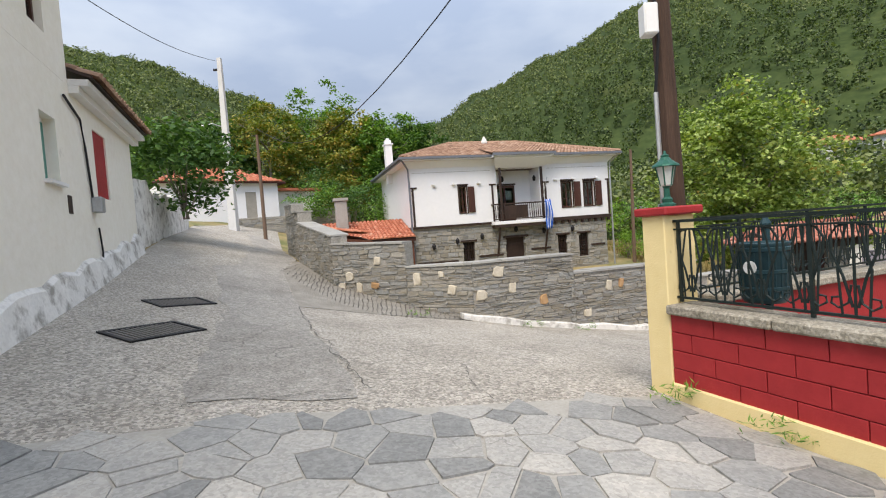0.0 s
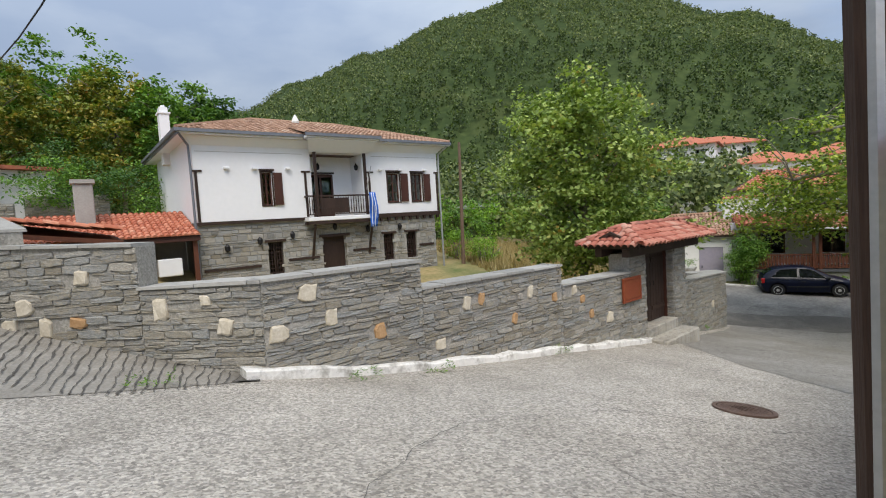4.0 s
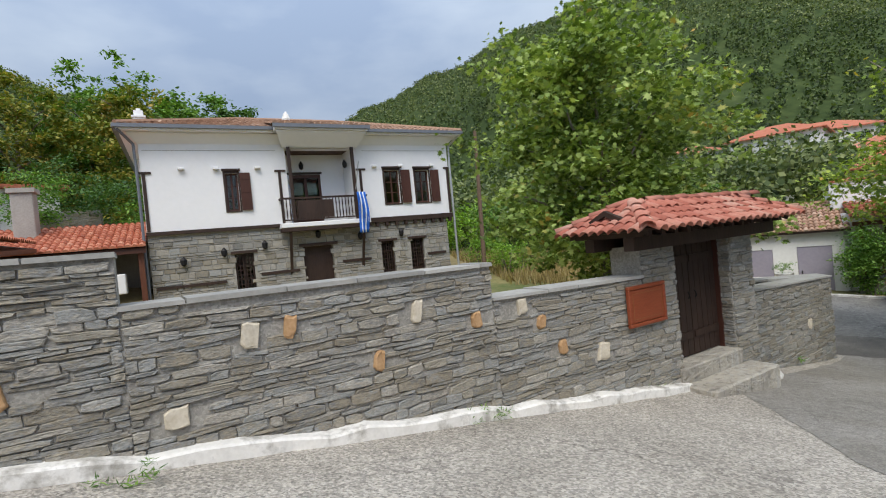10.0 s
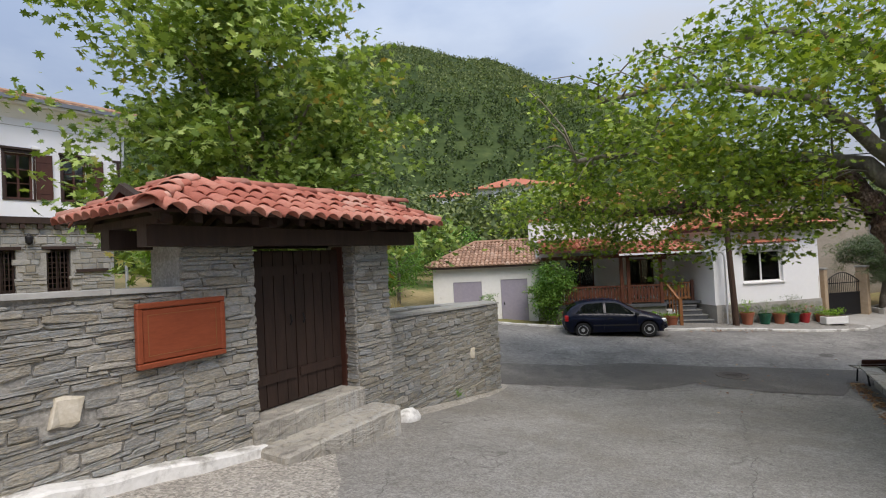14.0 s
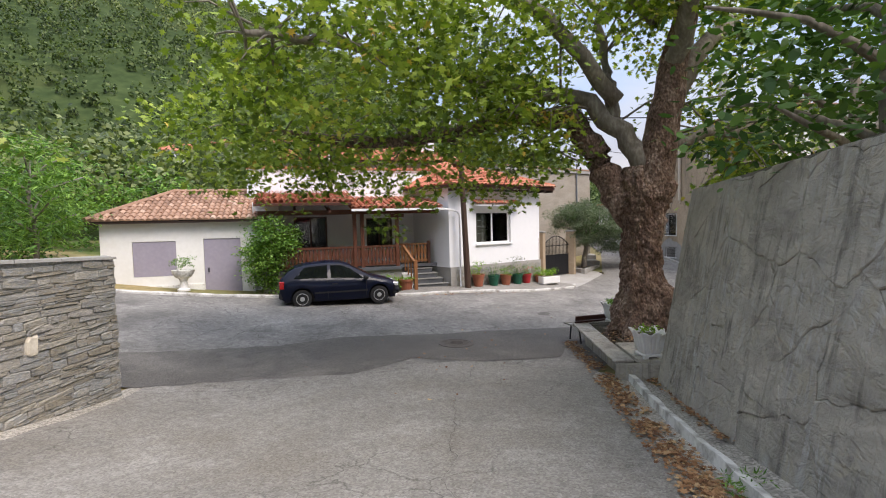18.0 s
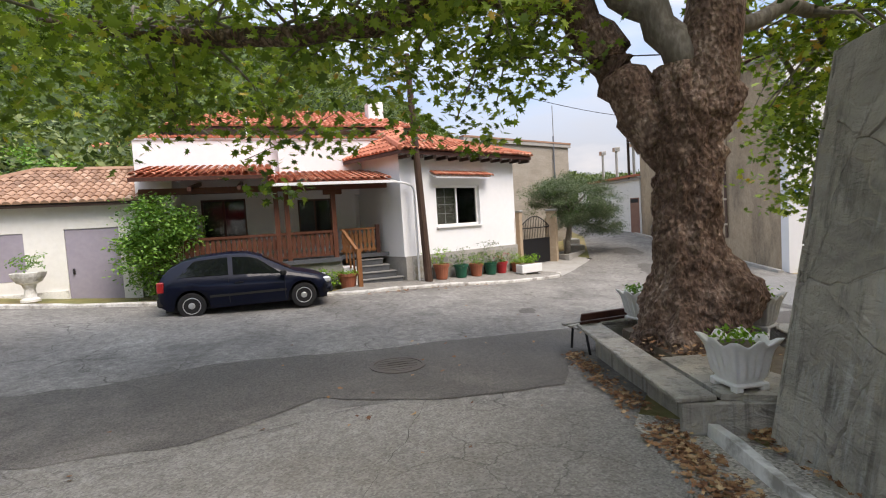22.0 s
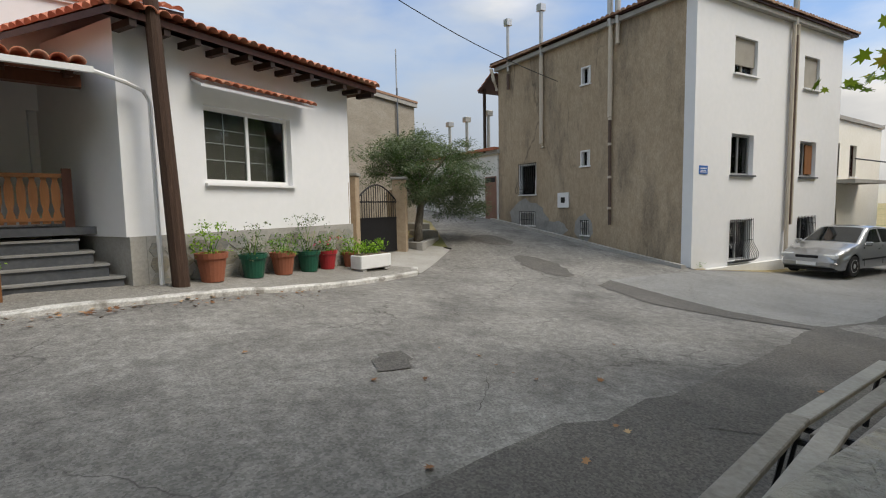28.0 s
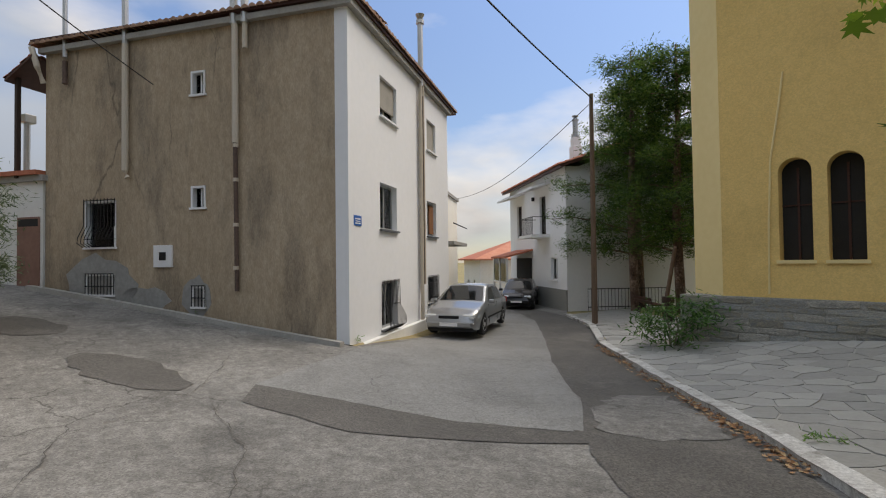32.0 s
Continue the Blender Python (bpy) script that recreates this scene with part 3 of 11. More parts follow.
LEAF_RUSSET = leaf_mat("russet_leaves", (0.0703, 0.117, 0.025), (0.188, 0.235, 0.0469), (0.375, 0.312, 0.0781), (0.469, 0.266, 0.0703))
LEAF_OLIVE = leaf_mat("olive_leaves", (0.0382, 0.0595, 0.0298), (0.0935, 0.128, 0.0723), (0.178, 0.212, 0.14))
LEAF_PINE = leaf_mat("pine_needles", (0.0168, 0.0448, 0.0168), (0.056, 0.112, 0.0308), (0.182, 0.266, 0.07))
WOODS_DARK = leaf_mat("pinewood_leaves", (0.015, 0.03, 0.0125), (0.05, 0.08, 0.025), (0.15, 0.194, 0.0688))
LEAF_LIME = leaf_mat("lime_leaves", (0.07, 0.15, 0.015), (0.16, 0.31, 0.03), (0.26, 0.42, 0.05))
WOODS = leaf_mat("woodland_leaves", (0.0264, 0.0456, 0.0168), (0.084, 0.12, 0.0408), (0.24, 0.276, 0.114))
HILL = surface("wooded_slope", ((0.2, (0.016, 0.028, 0.011)), (0.45, (0.035, 0.055, 0.02)), (0.62, (0.06, 0.085, 0.03)), (0.8, (0.11, 0.13, 0.05))), scale=0.035, fine=0.5, rough=0.95, bump=0, spec=0.05,
               stain=(0.075, 0.09, 0.032), stain_scale=0.02, stain_cut=(0.56, 0.7))
DRY_GRASS = leaf_mat("dry_grass", (0.18, 0.13, 0.055), (0.34, 0.26, 0.12), (0.46, 0.37, 0.2))

# ---- builders ----
def thing(name, m, label="", category="", group="", kind=""):
    ob = new(name)
    ob.empty_display_size = 0.2
    ob.matrix_world = m
    return tagged(ob, label, category, group, kind)


def mesh_of(name, bm, material, smooth=False):
    me = bpy.data.meshes.new(name)
    if len(bm.faces):
        bmesh.ops.recalc_face_normals(bm, faces=bm.faces[:])
    bm.to_mesh(me)
    bm.free()
    for m in material if isinstance(material, (list, tuple)) else [material]:
        me.materials.append(m)
    if smooth:
        me.polygons.foreach_set("use_smooth", [True] * len(me.polygons))
    return me


def part(name, bm, material, parent, label="", smooth=False):
    """One mesh object from a bmesh, under a thing or a part."""
    ob = new(name, mesh_of(name, bm, material, smooth))
    ob.parent = parent
    return tagged(ob, label)


def solid(name, bm, material, label, category, kind="", m=None, smooth=False, group=""):
    """One mesh object from a bmesh, at top level."""
    ob = new(name, mesh_of(name, bm, material, smooth))
    if m is not None:
        ob.matrix_world = m
    return tagged(ob, label, category, group, kind)


def piece(name, mesh, m, parent):
    """A further object on a shared mesh, under parent, at the local pose m."""
    ob = new(name, mesh)
    ob.parent = parent
    ob.matrix_local = m
    return ob


def facade(a, b, z=0.0):
    """The frame of a front from a to b: x along it, y into the house, z up."""
    return pose(a[0], a[1], z, 0, 0, math.degrees(math.atan2(b[1] - a[1], b[0] - a[0])))


def box(bm, x0, x1, y0, y1, z0, z1, bevel=0.0):
    vs = [bm.verts.new((x, y, z)) for z in (z0, z1) for x, y in ((x0, y0), (x1, y0), (x1, y1), (x0, y1))]
    fs = [bm.faces.new([vs[i] for i in q]) for q in ((3, 2, 1, 0), (4, 5, 6, 7), (0, 1, 5, 4), (1, 2, 6, 5), (2, 3, 7, 6), (3, 0, 4, 7))]
    if bevel:
        es = list({e for f in fs for e in f.edges})
        bmesh.ops.bevel(bm, geom=es, offset=bevel, segments=1, affect='EDGES')
    return bm


def boxes(*specs, bevel=0.0):
    bm = bmesh.new()
    for s in specs:
        box(bm, *s, bevel=bevel)
    return bm


def prism(bm, outline, z0, z1):
    """An upright prism over an outline of (x, y)."""
    a = [bm.verts.new((x, y, z0)) for x, y in outline]
    b = [bm.verts.new((x, y, z1)) for x, y in outline]
    n = len(a)
    bm.faces.new(a[::-1]); bm.faces.new(b)
    for i in range(n):
        bm.faces.new((a[i], a[(i + 1) % n], b[(i + 1) % n], b[i]))
    return bm


def slab_xz(bm, outline, y0, y1):
    """A prism over an outline of (x, z), from y0 to y1."""
    a = [bm.verts.new((x, y0, z)) for x, z in outline]
    b = [bm.verts.new((x, y1, z)) for x, z in outline]
    n = len(a)
    bm.faces.new(a[::-1]); bm.faces.new(b)
    for i in range(n):
        bm.faces.new((a[i], a[(i + 1) % n], b[(i + 1) % n], b[i]))
    return bm


def tube(bm, points, radius, sides=8, caps=True):
    """A tube along points; radius is a number or one for each point."""
    pts = [Vector(p) for p in points]
    rad = radius if isinstance(radius, (list, tuple)) else [radius] * len(pts)
    rings = []
    up = Vector((0, 0, 1))
    for i, p in enumerate(pts):
        d = (pts[min(i + 1, len(pts) - 1)] - pts[max(i - 1, 0)]).normalized()
        a = d.cross(up if abs(d.z) < 0.95 else Vector((1, 0, 0))).normalized()
        b = d.cross(a)
        rings.append([bm.verts.new(p + rad[i] * (math.cos(2 * math.pi * k / sides) * a + math.sin(2 * math.pi * k / sides) * b)) for k in range(sides)])
    for r, s in zip(rings, rings[1:]):
        for k in range(sides):
            bm.faces.new((r[k], r[(k + 1) % sides], s[(k + 1) % sides], s[k]))
    if caps:
        bm.faces.new(rings[0][::-1]); bm.faces.new(rings[-1])
    return bm


def lathe(bm, profile, sides=16, at=(0, 0, 0), lobes=0, depth=0.0):
    """A turned shape from (radius, z); lobes scallop it."""
    rings = []
    for r, z in profile:
        ring = []
        for k in range(sides):
            a = 2 * math.pi * k / sides
            q = r * (1 + depth * math.cos(lobes * a)) if lobes else r
            ring.append(bm.verts.new((at[0] + q * math.cos(a), at[1] + q * math.sin(a), at[2] + z)))
        rings.append(ring)
    for r, s in zip(rings, rings[1:]):
        for k in range(sides):
            bm.faces.new((r[k], r[(k + 1) % sides], s[(k + 1) % sides], s[k]))
    bm.faces.new(rings[0][::-1]); bm.faces.new(rings[-1])
    return bm


def pierced(x0, x1, z0, z1, y0, y1, holes):
    """A wall with openings (hx0, hx1, hz0, hz1) cut right through it."""
    bm = bmesh.new()
    cuts = sorted({x0, x1, *[h[0] for h in holes], *[h[1] for h in holes]})
    for a, b in zip(cuts, cuts[1:]):
        mid = (a + b) / 2
        spans = sorted((h[2], h[3]) for h in holes if h[0] < mid < h[1])
        z = z0
        for lo, hi in spans:
            if lo > z + 1e-4:
                box(bm, a, b, y0, y1, z, lo)
            z = hi
        if z < z1 - 1e-4:
            box(bm, a, b, y0, y1, z, z1)
    bmesh.ops.remove_doubles(bm, verts=bm.verts[:], dist=1e-4)
    seen = {}
    for f in bm.faces:
        seen.setdefault(tuple(round(v, 3) for v in f.calc_center_median()), []).append(f)
    bmesh.ops.delete(bm, geom=[f for fs in seen.values() if len(fs) > 1 for f in fs], context='FACES_ONLY')
    return bm


# ---- levels of the ground: spot heights, lane by lane ----
LEVELS_LANE = ((0, 0, 0), (-3, 1, .25), (2.5, 0, -.15), (1.93, 4.59, -.16), (-.71, 4.39, .12), (-3.8, 5.5, .57), (-4.1, 8.3, .64), (-2.93, 9.1, .33),
               (-5.35, 11.7, 1.08), (-11.1, 23, 2.45), (-.94, 10, -.17), (.45, 10.4, -.45), (1.89, 11.1, -.82), (1.78, 7.92, -.45), (4.13, 8.73, -.89),
               (4, 5, -.65), (6.82, 12.77, -1.65), (7.6, 8.1, -1.42), (11.1, 14.3, -2.37), (10.9, 9.25, -2.05), (12.72, 15.2, -2.65), (14.4, 10.3, -2.68),
               (16.8, 17.3, -3.3), (16.76, 11.79, -3.15))
LEVELS_SQUARE = ((19.8, 15.1, -3.53), (21.3, 11.5, -3.58), (24, 20.4, -3.3), (25.5, 24.6, -3.05), (22.7, 14.2, -3.6), (30, 17.2, -3.45), (34.2, 14, -3.8),
                 (27.4, 14.9, -3.63), (26.8, 11.4, -3.83), (33.8, 10, -4.08), (39.7, 8.8, -3.55), (44, 11.7, -2.85), (43, 14, -3.0), (53, 18, -2.1),
                 (30.2, 7.5, -4.15), (31.2, 4, -4.42), (36.07, -2, -4.45), (38.6, -4.3, -4.6), (38.3, 3.4, -4.42), (36.66, 6.77, -4.05), (29, 1, -3.95))
LEVELS_YARD = ((12, 26, -1.5), (16, 36, -.9), (-1, 22, -.9), (-3.5, 17, .5))
SPOTS = np.array(LEVELS_LANE + LEVELS_SQUARE + LEVELS_YARD, float)


def plate_kernel(d2):
    return np.where(d2 > 1e-9, 0.5 * d2 * np.log(d2 + 1e-12), 0.0)


def plate_weights(s, ease=0.3):
    n = len(s)
    p = np.c_[np.ones(n), s[:, :2]]
    k = plate_kernel(((s[:, None, :2] - s[None, :, :2]) ** 2).sum(-1)) + ease * np.eye(n)
    return np.linalg.solve(np.block([[k, p], [p.T, np.zeros((3, 3))]]), np.r_[s[:, 2], 0, 0, 0])


PLATE = plate_weights(SPOTS)


def gz(x, y):
    """The height of the ground."""
    cx, cy = min(max(x, -14.0), 56.0), min(max(y, -14.0), 40.0)
    d2 = (cx - SPOTS[:, 0]) ** 2 + (cy - SPOTS[:, 1]) ** 2
    return float(plate_kernel(d2) @ PLATE[:-3] + PLATE[-3] + PLATE[-2] * cx + PLATE[-1] * cy)


def drape(name, outline, lift, material, label, category, kind="structure", step=0.5, parent=None, thick=0.0):
    """A sheet laid on the ground inside an outline of (x, y)."""
    bm = bmesh.new()
    bm.faces.new([bm.verts.new((x, y, 0)) for x, y in outline])
    xs, ys = [p[0] for p in outline], [p[1] for p in outline]
    for axis, lo, hi in ((0, min(xs), max(xs)), (1, min(ys), max(ys))):
        v = math.ceil(lo / step) * step
        no = Vector((1, 0, 0)) if axis == 0 else Vector((0, 1, 0))
        while v < hi:
            bmesh.ops.bisect_plane(bm, geom=bm.verts[:] + bm.edges[:] + bm.faces[:], plane_co=no * v, plane_no=no)
            v += step
    bmesh.ops.triangulate(bm, faces=bm.faces[:])
    for v in bm.verts:
        v.co.z = gz(v.co.x, v.co.y) + lift
    if parent:
        return part(name, bm, material, parent, label, smooth=True)
    ob = new(name, mesh_of(name, bm, material, True))
    return tagged(ob, label, category, kind=kind)


def ragged(points, jitter=0.05, every=0.35, seed=1, closed=True):
    """An outline with an uneven edge."""
    rng = random.Random(seed)
    out = []
    pts = list(points) + ([points[0]] if closed else [])
    for (ax, ay), (bx, by) in zip(pts, pts[1:]):
        n = max(1, int(math.hypot(bx - ax, by - ay) / every))
        for i in range(n):
            k = i / n
            out.append((ax + (bx - ax) * k + rng.uniform(-jitter, jitter), ay + (by - ay) * k + rng.uniform(-jitter, jitter)))
    if not closed:
        out.append(pts[-1])
    return out


def along(path, step=0.4):
    """Points at even steps on a polyline of (x, y)."""
    out = [tuple(path[0])]
    for (ax, ay), (bx, by) in zip(path, path[1:]):
        n = max(1, round(math.hypot(bx - ax, by - ay) / step))
        out += [(ax + (bx - ax) * i / n, ay + (by - ay) * i / n) for i in range(1, n + 1)]
    return out


def kerb(name, path, width, height, material, label, parent=None, wobble=0.0, seed=3):
    """A kerb of that width on the left of a path."""
    rng = random.Random(seed)
    pts = along(path)
    bm = bmesh.new()
    rings = []
    for i, (x, y) in enumerate(pts):
        ax, ay = pts[max(i - 1, 0)]
        bx, by = pts[min(i + 1, len(pts) - 1)]
        l = math.hypot(bx - ax, by - ay)
        nx, ny = -(by - ay) / l, (bx - ax) / l
        g = gz(x, y)
        w, h = width + rng.uniform(-wobble, wobble), height + rng.uniform(-wobble, wobble)
        o = rng.uniform(-wobble, wobble)
        rings.append([bm.verts.new((x + nx * k, y + ny * k, z)) for k, z in ((o, g - 0.15), (o + 0.012, g + h - 0.02), (o + 0.035, g + h), (w - 0.02, g + h + 0.01), (w, g - 0.15))])
    for r, s in zip(rings, rings[1:]):
        for k in range(4):
            bm.faces.new((r[k], r[k + 1], s[k + 1], s[k]))
    bm.faces.new(rings[0]); bm.faces.new(rings[-1][::-1])
    if parent:
        return part(name, bm, material, parent, label)
    return tagged(new(name, mesh_of(name, bm, material)), label, "kerb", kind="structure")


def crack(path, width, seed, lift=0.022, wander=0.05):
    bm = bmesh.new()
    rng = random.Random(seed)
    pts = along(path, 0.07)
    rows = []
    for i, (x, y) in enumerate(pts):
        ax, ay = pts[max(i - 1, 0)]
        bx, by = pts[min(i + 1, len(pts) - 1)]
        l = math.hypot(bx - ax, by - ay) or 1
        nx, ny = -(by - ay) / l, (bx - ax) / l
        j = wander * 1.6 * noise.noise(Vector((x * 2.2, y * 2.2, seed))) + wander * 0.7 * noise.noise(Vector((x * 9, y * 9, seed)))
        w = width * (0.25 + 1.1 * abs(noise.noise(Vector((x * 3, y * 3, seed + 5)))))
        rows.append([bm.verts.new((x + nx * (j + k), y + ny * (j + k), gz(x, y) + lift)) for k in (-w / 2, w / 2)])
    for r, s in zip(rows, rows[1:]):
        bm.faces.new((r[0], r[1], s[1], s[0]))
    return bm


# ---- masonry ----
def stone_meshes(material, n=14, seed=5):
    """Rough unit stones with uneven outlines: x and z from -0.5 to 0.5, y from -1 (face) to 0."""
    rng = random.Random(seed)
    out = []
    for _ in range(n):
        bm = bmesh.new()
        j = lambda a: rng.uniform(-a, a)
        l0, l1, r0, r1 = (rng.choice((0, 0, 0, .08, .2)) for _ in range(4))
        rim_ = ((-0.5 + l0 * .3, -0.46 + l0), (-0.18, -0.5), (0.2, -0.5), (0.5 - r0 * .3, -0.46 + r0), (0.5 - r1 * .3, 0.46 - r1), (0.18, 0.5), (-0.2, 0.5), (-0.5 + l1 * .3, 0.46 - l1))
        rim_ = [(x + j(.03), z + j(.07)) for x, z in rim_]
        back = [bm.verts.new((x, 0, z)) for x, z in rim_]
        rim = [bm.verts.new((x * .99, -0.7 + j(.12), z * .97)) for x, z in rim_]
        face = [bm.verts.new((x * .9 + j(.02), -1 + j(0.22), z * .8 + j(.03))) for x, z in rim_]
        bm.faces.new(face)
        for i in range(8):
            bm.faces.new((rim[i], rim[(i + 1) % 8], face[(i + 1) % 8], face[i]))
            bm.faces.new((back[i], back[(i + 1) % 8], rim[(i + 1) % 8], rim[i]))
        out.append(mesh_of("stone", bm, material))
    return out


def courses(length, base, top, rng, low=0.036, high=0.105, wide=(0.15, 0.62)):
    """Rough courses (x, z, w, h) between base(x) and top(x)."""
    z = min(base(0), base(length))
    ceiling = max(top(0), top(length))
    while z < ceiling:
        h = rng.choice((low, low * 1.3, (low + high) / 2, high)) * rng.uniform(0.85, 1.15)
        x = -rng.uniform(0, 0.2)
        while x < length:
            w = rng.uniform(*wide) * (0.75 if h > high * 0.9 else 1)
            a, b = max(x, 0), min(x + w, length)
            c = (a + b) / 2
            if b - a > 0.06 and z + h * 0.5 > base(c) and z + h * 0.8 < top(c):
                yield c, z + h / 2, b - a, min(h, top(c) - z)
            x += w
        z += h


STONES = stone_meshes(STONE)
STONES_PALE = stone_meshes(STONE_PALE, 5, 8)
STONES_OCHRE = stone_meshes(STONE_OCHRE, 5, 9)


def lay(parent, name, spec, rng, depth=0.03, meshes=None, holes=(), back=0.0, flip=False, turn=None):
    """Lay stones as parts on the face y = back of parent; flip lays them on the far side, turn onto another face."""
    n = 0
    for x, z, w, h in spec:
        if any(a - w * 0.3 < x < b + w * 0.3 and c < z < d for a, b, c, d in holes):
            continue
        d = depth * rng.uniform(0.5, 1.3)
        m = Matrix.Translation((x, back, z)) @ (pose(0, 0, 0, 0, 0, 180) if flip else Matrix()) @ pose(0, 0, 0, 0, rng.uniform(-3, 3), 0) @ Matrix.Diagonal((w * rng.choice((1, -1)) - 0.004, d, h * rng.uniform(.92, 1.12) - 0.004, 1))
        piece(name, rng.choice(meshes or STONES), (turn @ m) if turn else m, parent)
        n += 1
    return n


def stones_joined(spec, rng, depth=0.035, holes=(), back=0.0):
    """The same courses as one joined mesh."""
    bm = bmesh.new()
    for x, z, w, h in spec:
        if any(a - w * 0.2 < x < b + w * 0.2 and c < z < d for a, b, c, d in holes):
            continue
        d = depth * rng.uniform(0.4, 1.3)
        j = lambda a: rng.uniform(-a, a)
        x0, x1, z0, z1 = x - w / 2 + 0.008, x + w / 2 - 0.008, z - h / 2 + 0.006, z + h / 2 - 0.006
        b = [bm.verts.new((u, back, v)) for u, v in ((x0, z0), (x1, z0), (x1, z1), (x0, z1))]
        f = [bm.verts.new((u + j(0.015), back - d + j(0.01), v + j(0.01))) for u, v in ((x0 + 0.015, z0 + 0.012), (x1 - 0.015, z0 + 0.012), (x1 - 0.015, z1 - 0.012), (x0 + 0.015, z1 - 0.012))]
        bm.faces.new(f)
        for i in range(4):
            bm.faces.new((b[i], b[(i + 1) % 4], f[(i + 1) % 4], f[i]))
    return bm


# ---- roofs ----
def tile_mesh(material, length=0.42, r0=0.095, r1=0.075, name="tile"):
    """A barrel tile, lying along -y (down the slope) from the origin."""
    bm = bmesh.new()
    rows = []
    for t, r in ((0.0, r1), (1.0, r0)):
        for k, rr in ((0, r), (1, r - 0.014)):
            rows.append([bm.verts.new((rr * math.cos(math.pi * i / 6), -length * t, rr * math.sin(math.pi * i / 6) * 0.85)) for i in range(7)])
    a, ai, b, bi = rows
    for i in range(6):
        bm.faces.new((a[i], a[i + 1], b[i + 1], b[i])); bm.faces.new((ai[i], bi[i], bi[i + 1], ai[i + 1]))
        bm.faces.new((b[i], b[i + 1], bi[i + 1], bi[i]))
    for i in (0, 6):
        bm.faces.new((a[i], b[i], bi[i], ai[i]))
    return mesh_of(name, bm, material, True)


def tiled(width, run, pitch=0.2, row=0.33, amp=0.05, seed=2, clip=None):
    """A field of barrel tiles as one mesh: x across, y up the slope from the eave, z out of it. clip(x, y) keeps a tile."""
    bm = bmesh.new()
    rng = random.Random(seed)
    cols, rows = max(1, round(width / pitch)), max(1, math.ceil(run / row))
    p = width / cols
    for c in range(cols):
        for r in range(rows):
            x, y0 = (c + 0.5) * p, r * row
            y1 = min(y0 + row * 1.12, run)
            if clip and not clip(x, min((y0 + y1) / 2, run)):
                continue
            dx, dz = rng.uniform(-0.008, 0.008), rng.uniform(-0.006, 0.006)
            lo = [bm.verts.new((x + dx + p * 0.5 * u, y0, dz + 0.03 + amp * v)) for u, v in ((-1.05, -0.7), (-0.8, 0.25), (-0.4, 0.85), (0, 1.05), (0.4, 0.85), (0.8, 0.25), (1.05, -0.7))]
            hi = [bm.verts.new((x + dx + p * 0.44 * u, y1, dz + amp * v)) for u, v in ((-1.15, -0.7), (-0.8, 0.25), (-0.4, 0.85), (0, 1.05), (0.4, 0.85), (0.8, 0.25), (1.15, -0.7))]
            for i in range(6):
                bm.faces.new((lo[i], lo[i + 1], hi[i + 1], hi[i]))
            bm.faces.new(lo[::-1])
    return bm


def roof_plane(parent, corner, across, up, material, label="", name="roof_tiles", clip=None, pitch=0.2, row=0.33, seed=2, deck=None):
    """Tiles on the sloping plane from a corner of the eave, along it and up it (vectors in the parent's frame)."""
    across, up = Vector(across), Vector(up)
    x, y = across.normalized(), up.normalized()
    z = x.cross(y)
    m = Matrix.Translation(corner) @ Matrix((x, y, z)).transposed().to_4x4()
    bm = tiled(across.length, up.length, pitch=pitch, row=row, clip=clip, seed=seed)
    bm.transform(m)
    ob = part(name, bm, material, parent, label)
    ob["kind"] = "stuff"
    return m


def quad_slab(bm, pts, thick):
    """A slab under four or three corners."""
    top = [bm.verts.new(p) for p in pts]
    low = [bm.verts.new((p[0], p[1], p[2] - thick)) for p in pts]
    n = len(pts)
    bm.faces.new(top); bm.faces.new(low[::-1])
    for i in range(n):
        bm.faces.new((top[i], low[i], low[(i + 1) % n], top[(i + 1) % n]))
    return bm


# ---- windows and doors ----
def window(parent, x0, x1, z0, z1, y=0.1, name="window", frame_mat=None, label="", bars=1, cross=0, glass=True, sill=None, depth=0.06, rim=0.06, curtain=False, sill_out=0.08):
    """A window in an opening of the front: frame, panes, glazing bars, sill."""
    frame_mat = frame_mat or PVC
    w = part(name, boxes((x0, x0 + rim, y, y + depth, z0, z1), (x1 - rim, x1, y, y + depth, z0, z1), (x0 + rim, x1 - rim, y, y + depth, z0, z0 + rim), (x0 + rim, x1 - rim, y, y + depth, z1 - rim, z1)), frame_mat, parent, label)
    n = bars + 1
    step = (x1 - x0 - 2 * rim) / n
    for i in range(1, n):
        part("mullion", boxes((x0 + rim + i * step - 0.03, x0 + rim + i * step + 0.03, y + 0.004, y + depth - 0.004, z0 + rim, z1 - rim)), frame_mat, w)
    for k in range(cross):
        zz = z0 + rim + (k + 1) * (z1 - z0 - 2 * rim) / (cross + 1)
        part("glazing_bar", boxes((x0 + rim, x1 - rim, y + 0.012, y + depth - 0.012, zz - 0.014, zz + 0.014)), frame_mat, w)
    if glass:
        for i in range(n):
            part("pane", boxes((x0 + rim + i * step, x0 + rim + (i + 1) * step, y + depth / 2 - 0.004, y + depth / 2 + 0.004, z0 + rim, z1 - rim)), GLASS, w).visible_shadow = False
    if curtain:
        part("curtain", boxes((x0 + rim, x1 - rim, y + depth + 0.06, y + depth + 0.08, (z0 + z1) / 2, z1 - rim)), CURTAIN, w)
    if sill:
        part("sill", boxes((x0 - 0.05, x1 + 0.05, -sill_out, y, z0 - 0.05, z0 - 0.002)), sill, w)
    return w


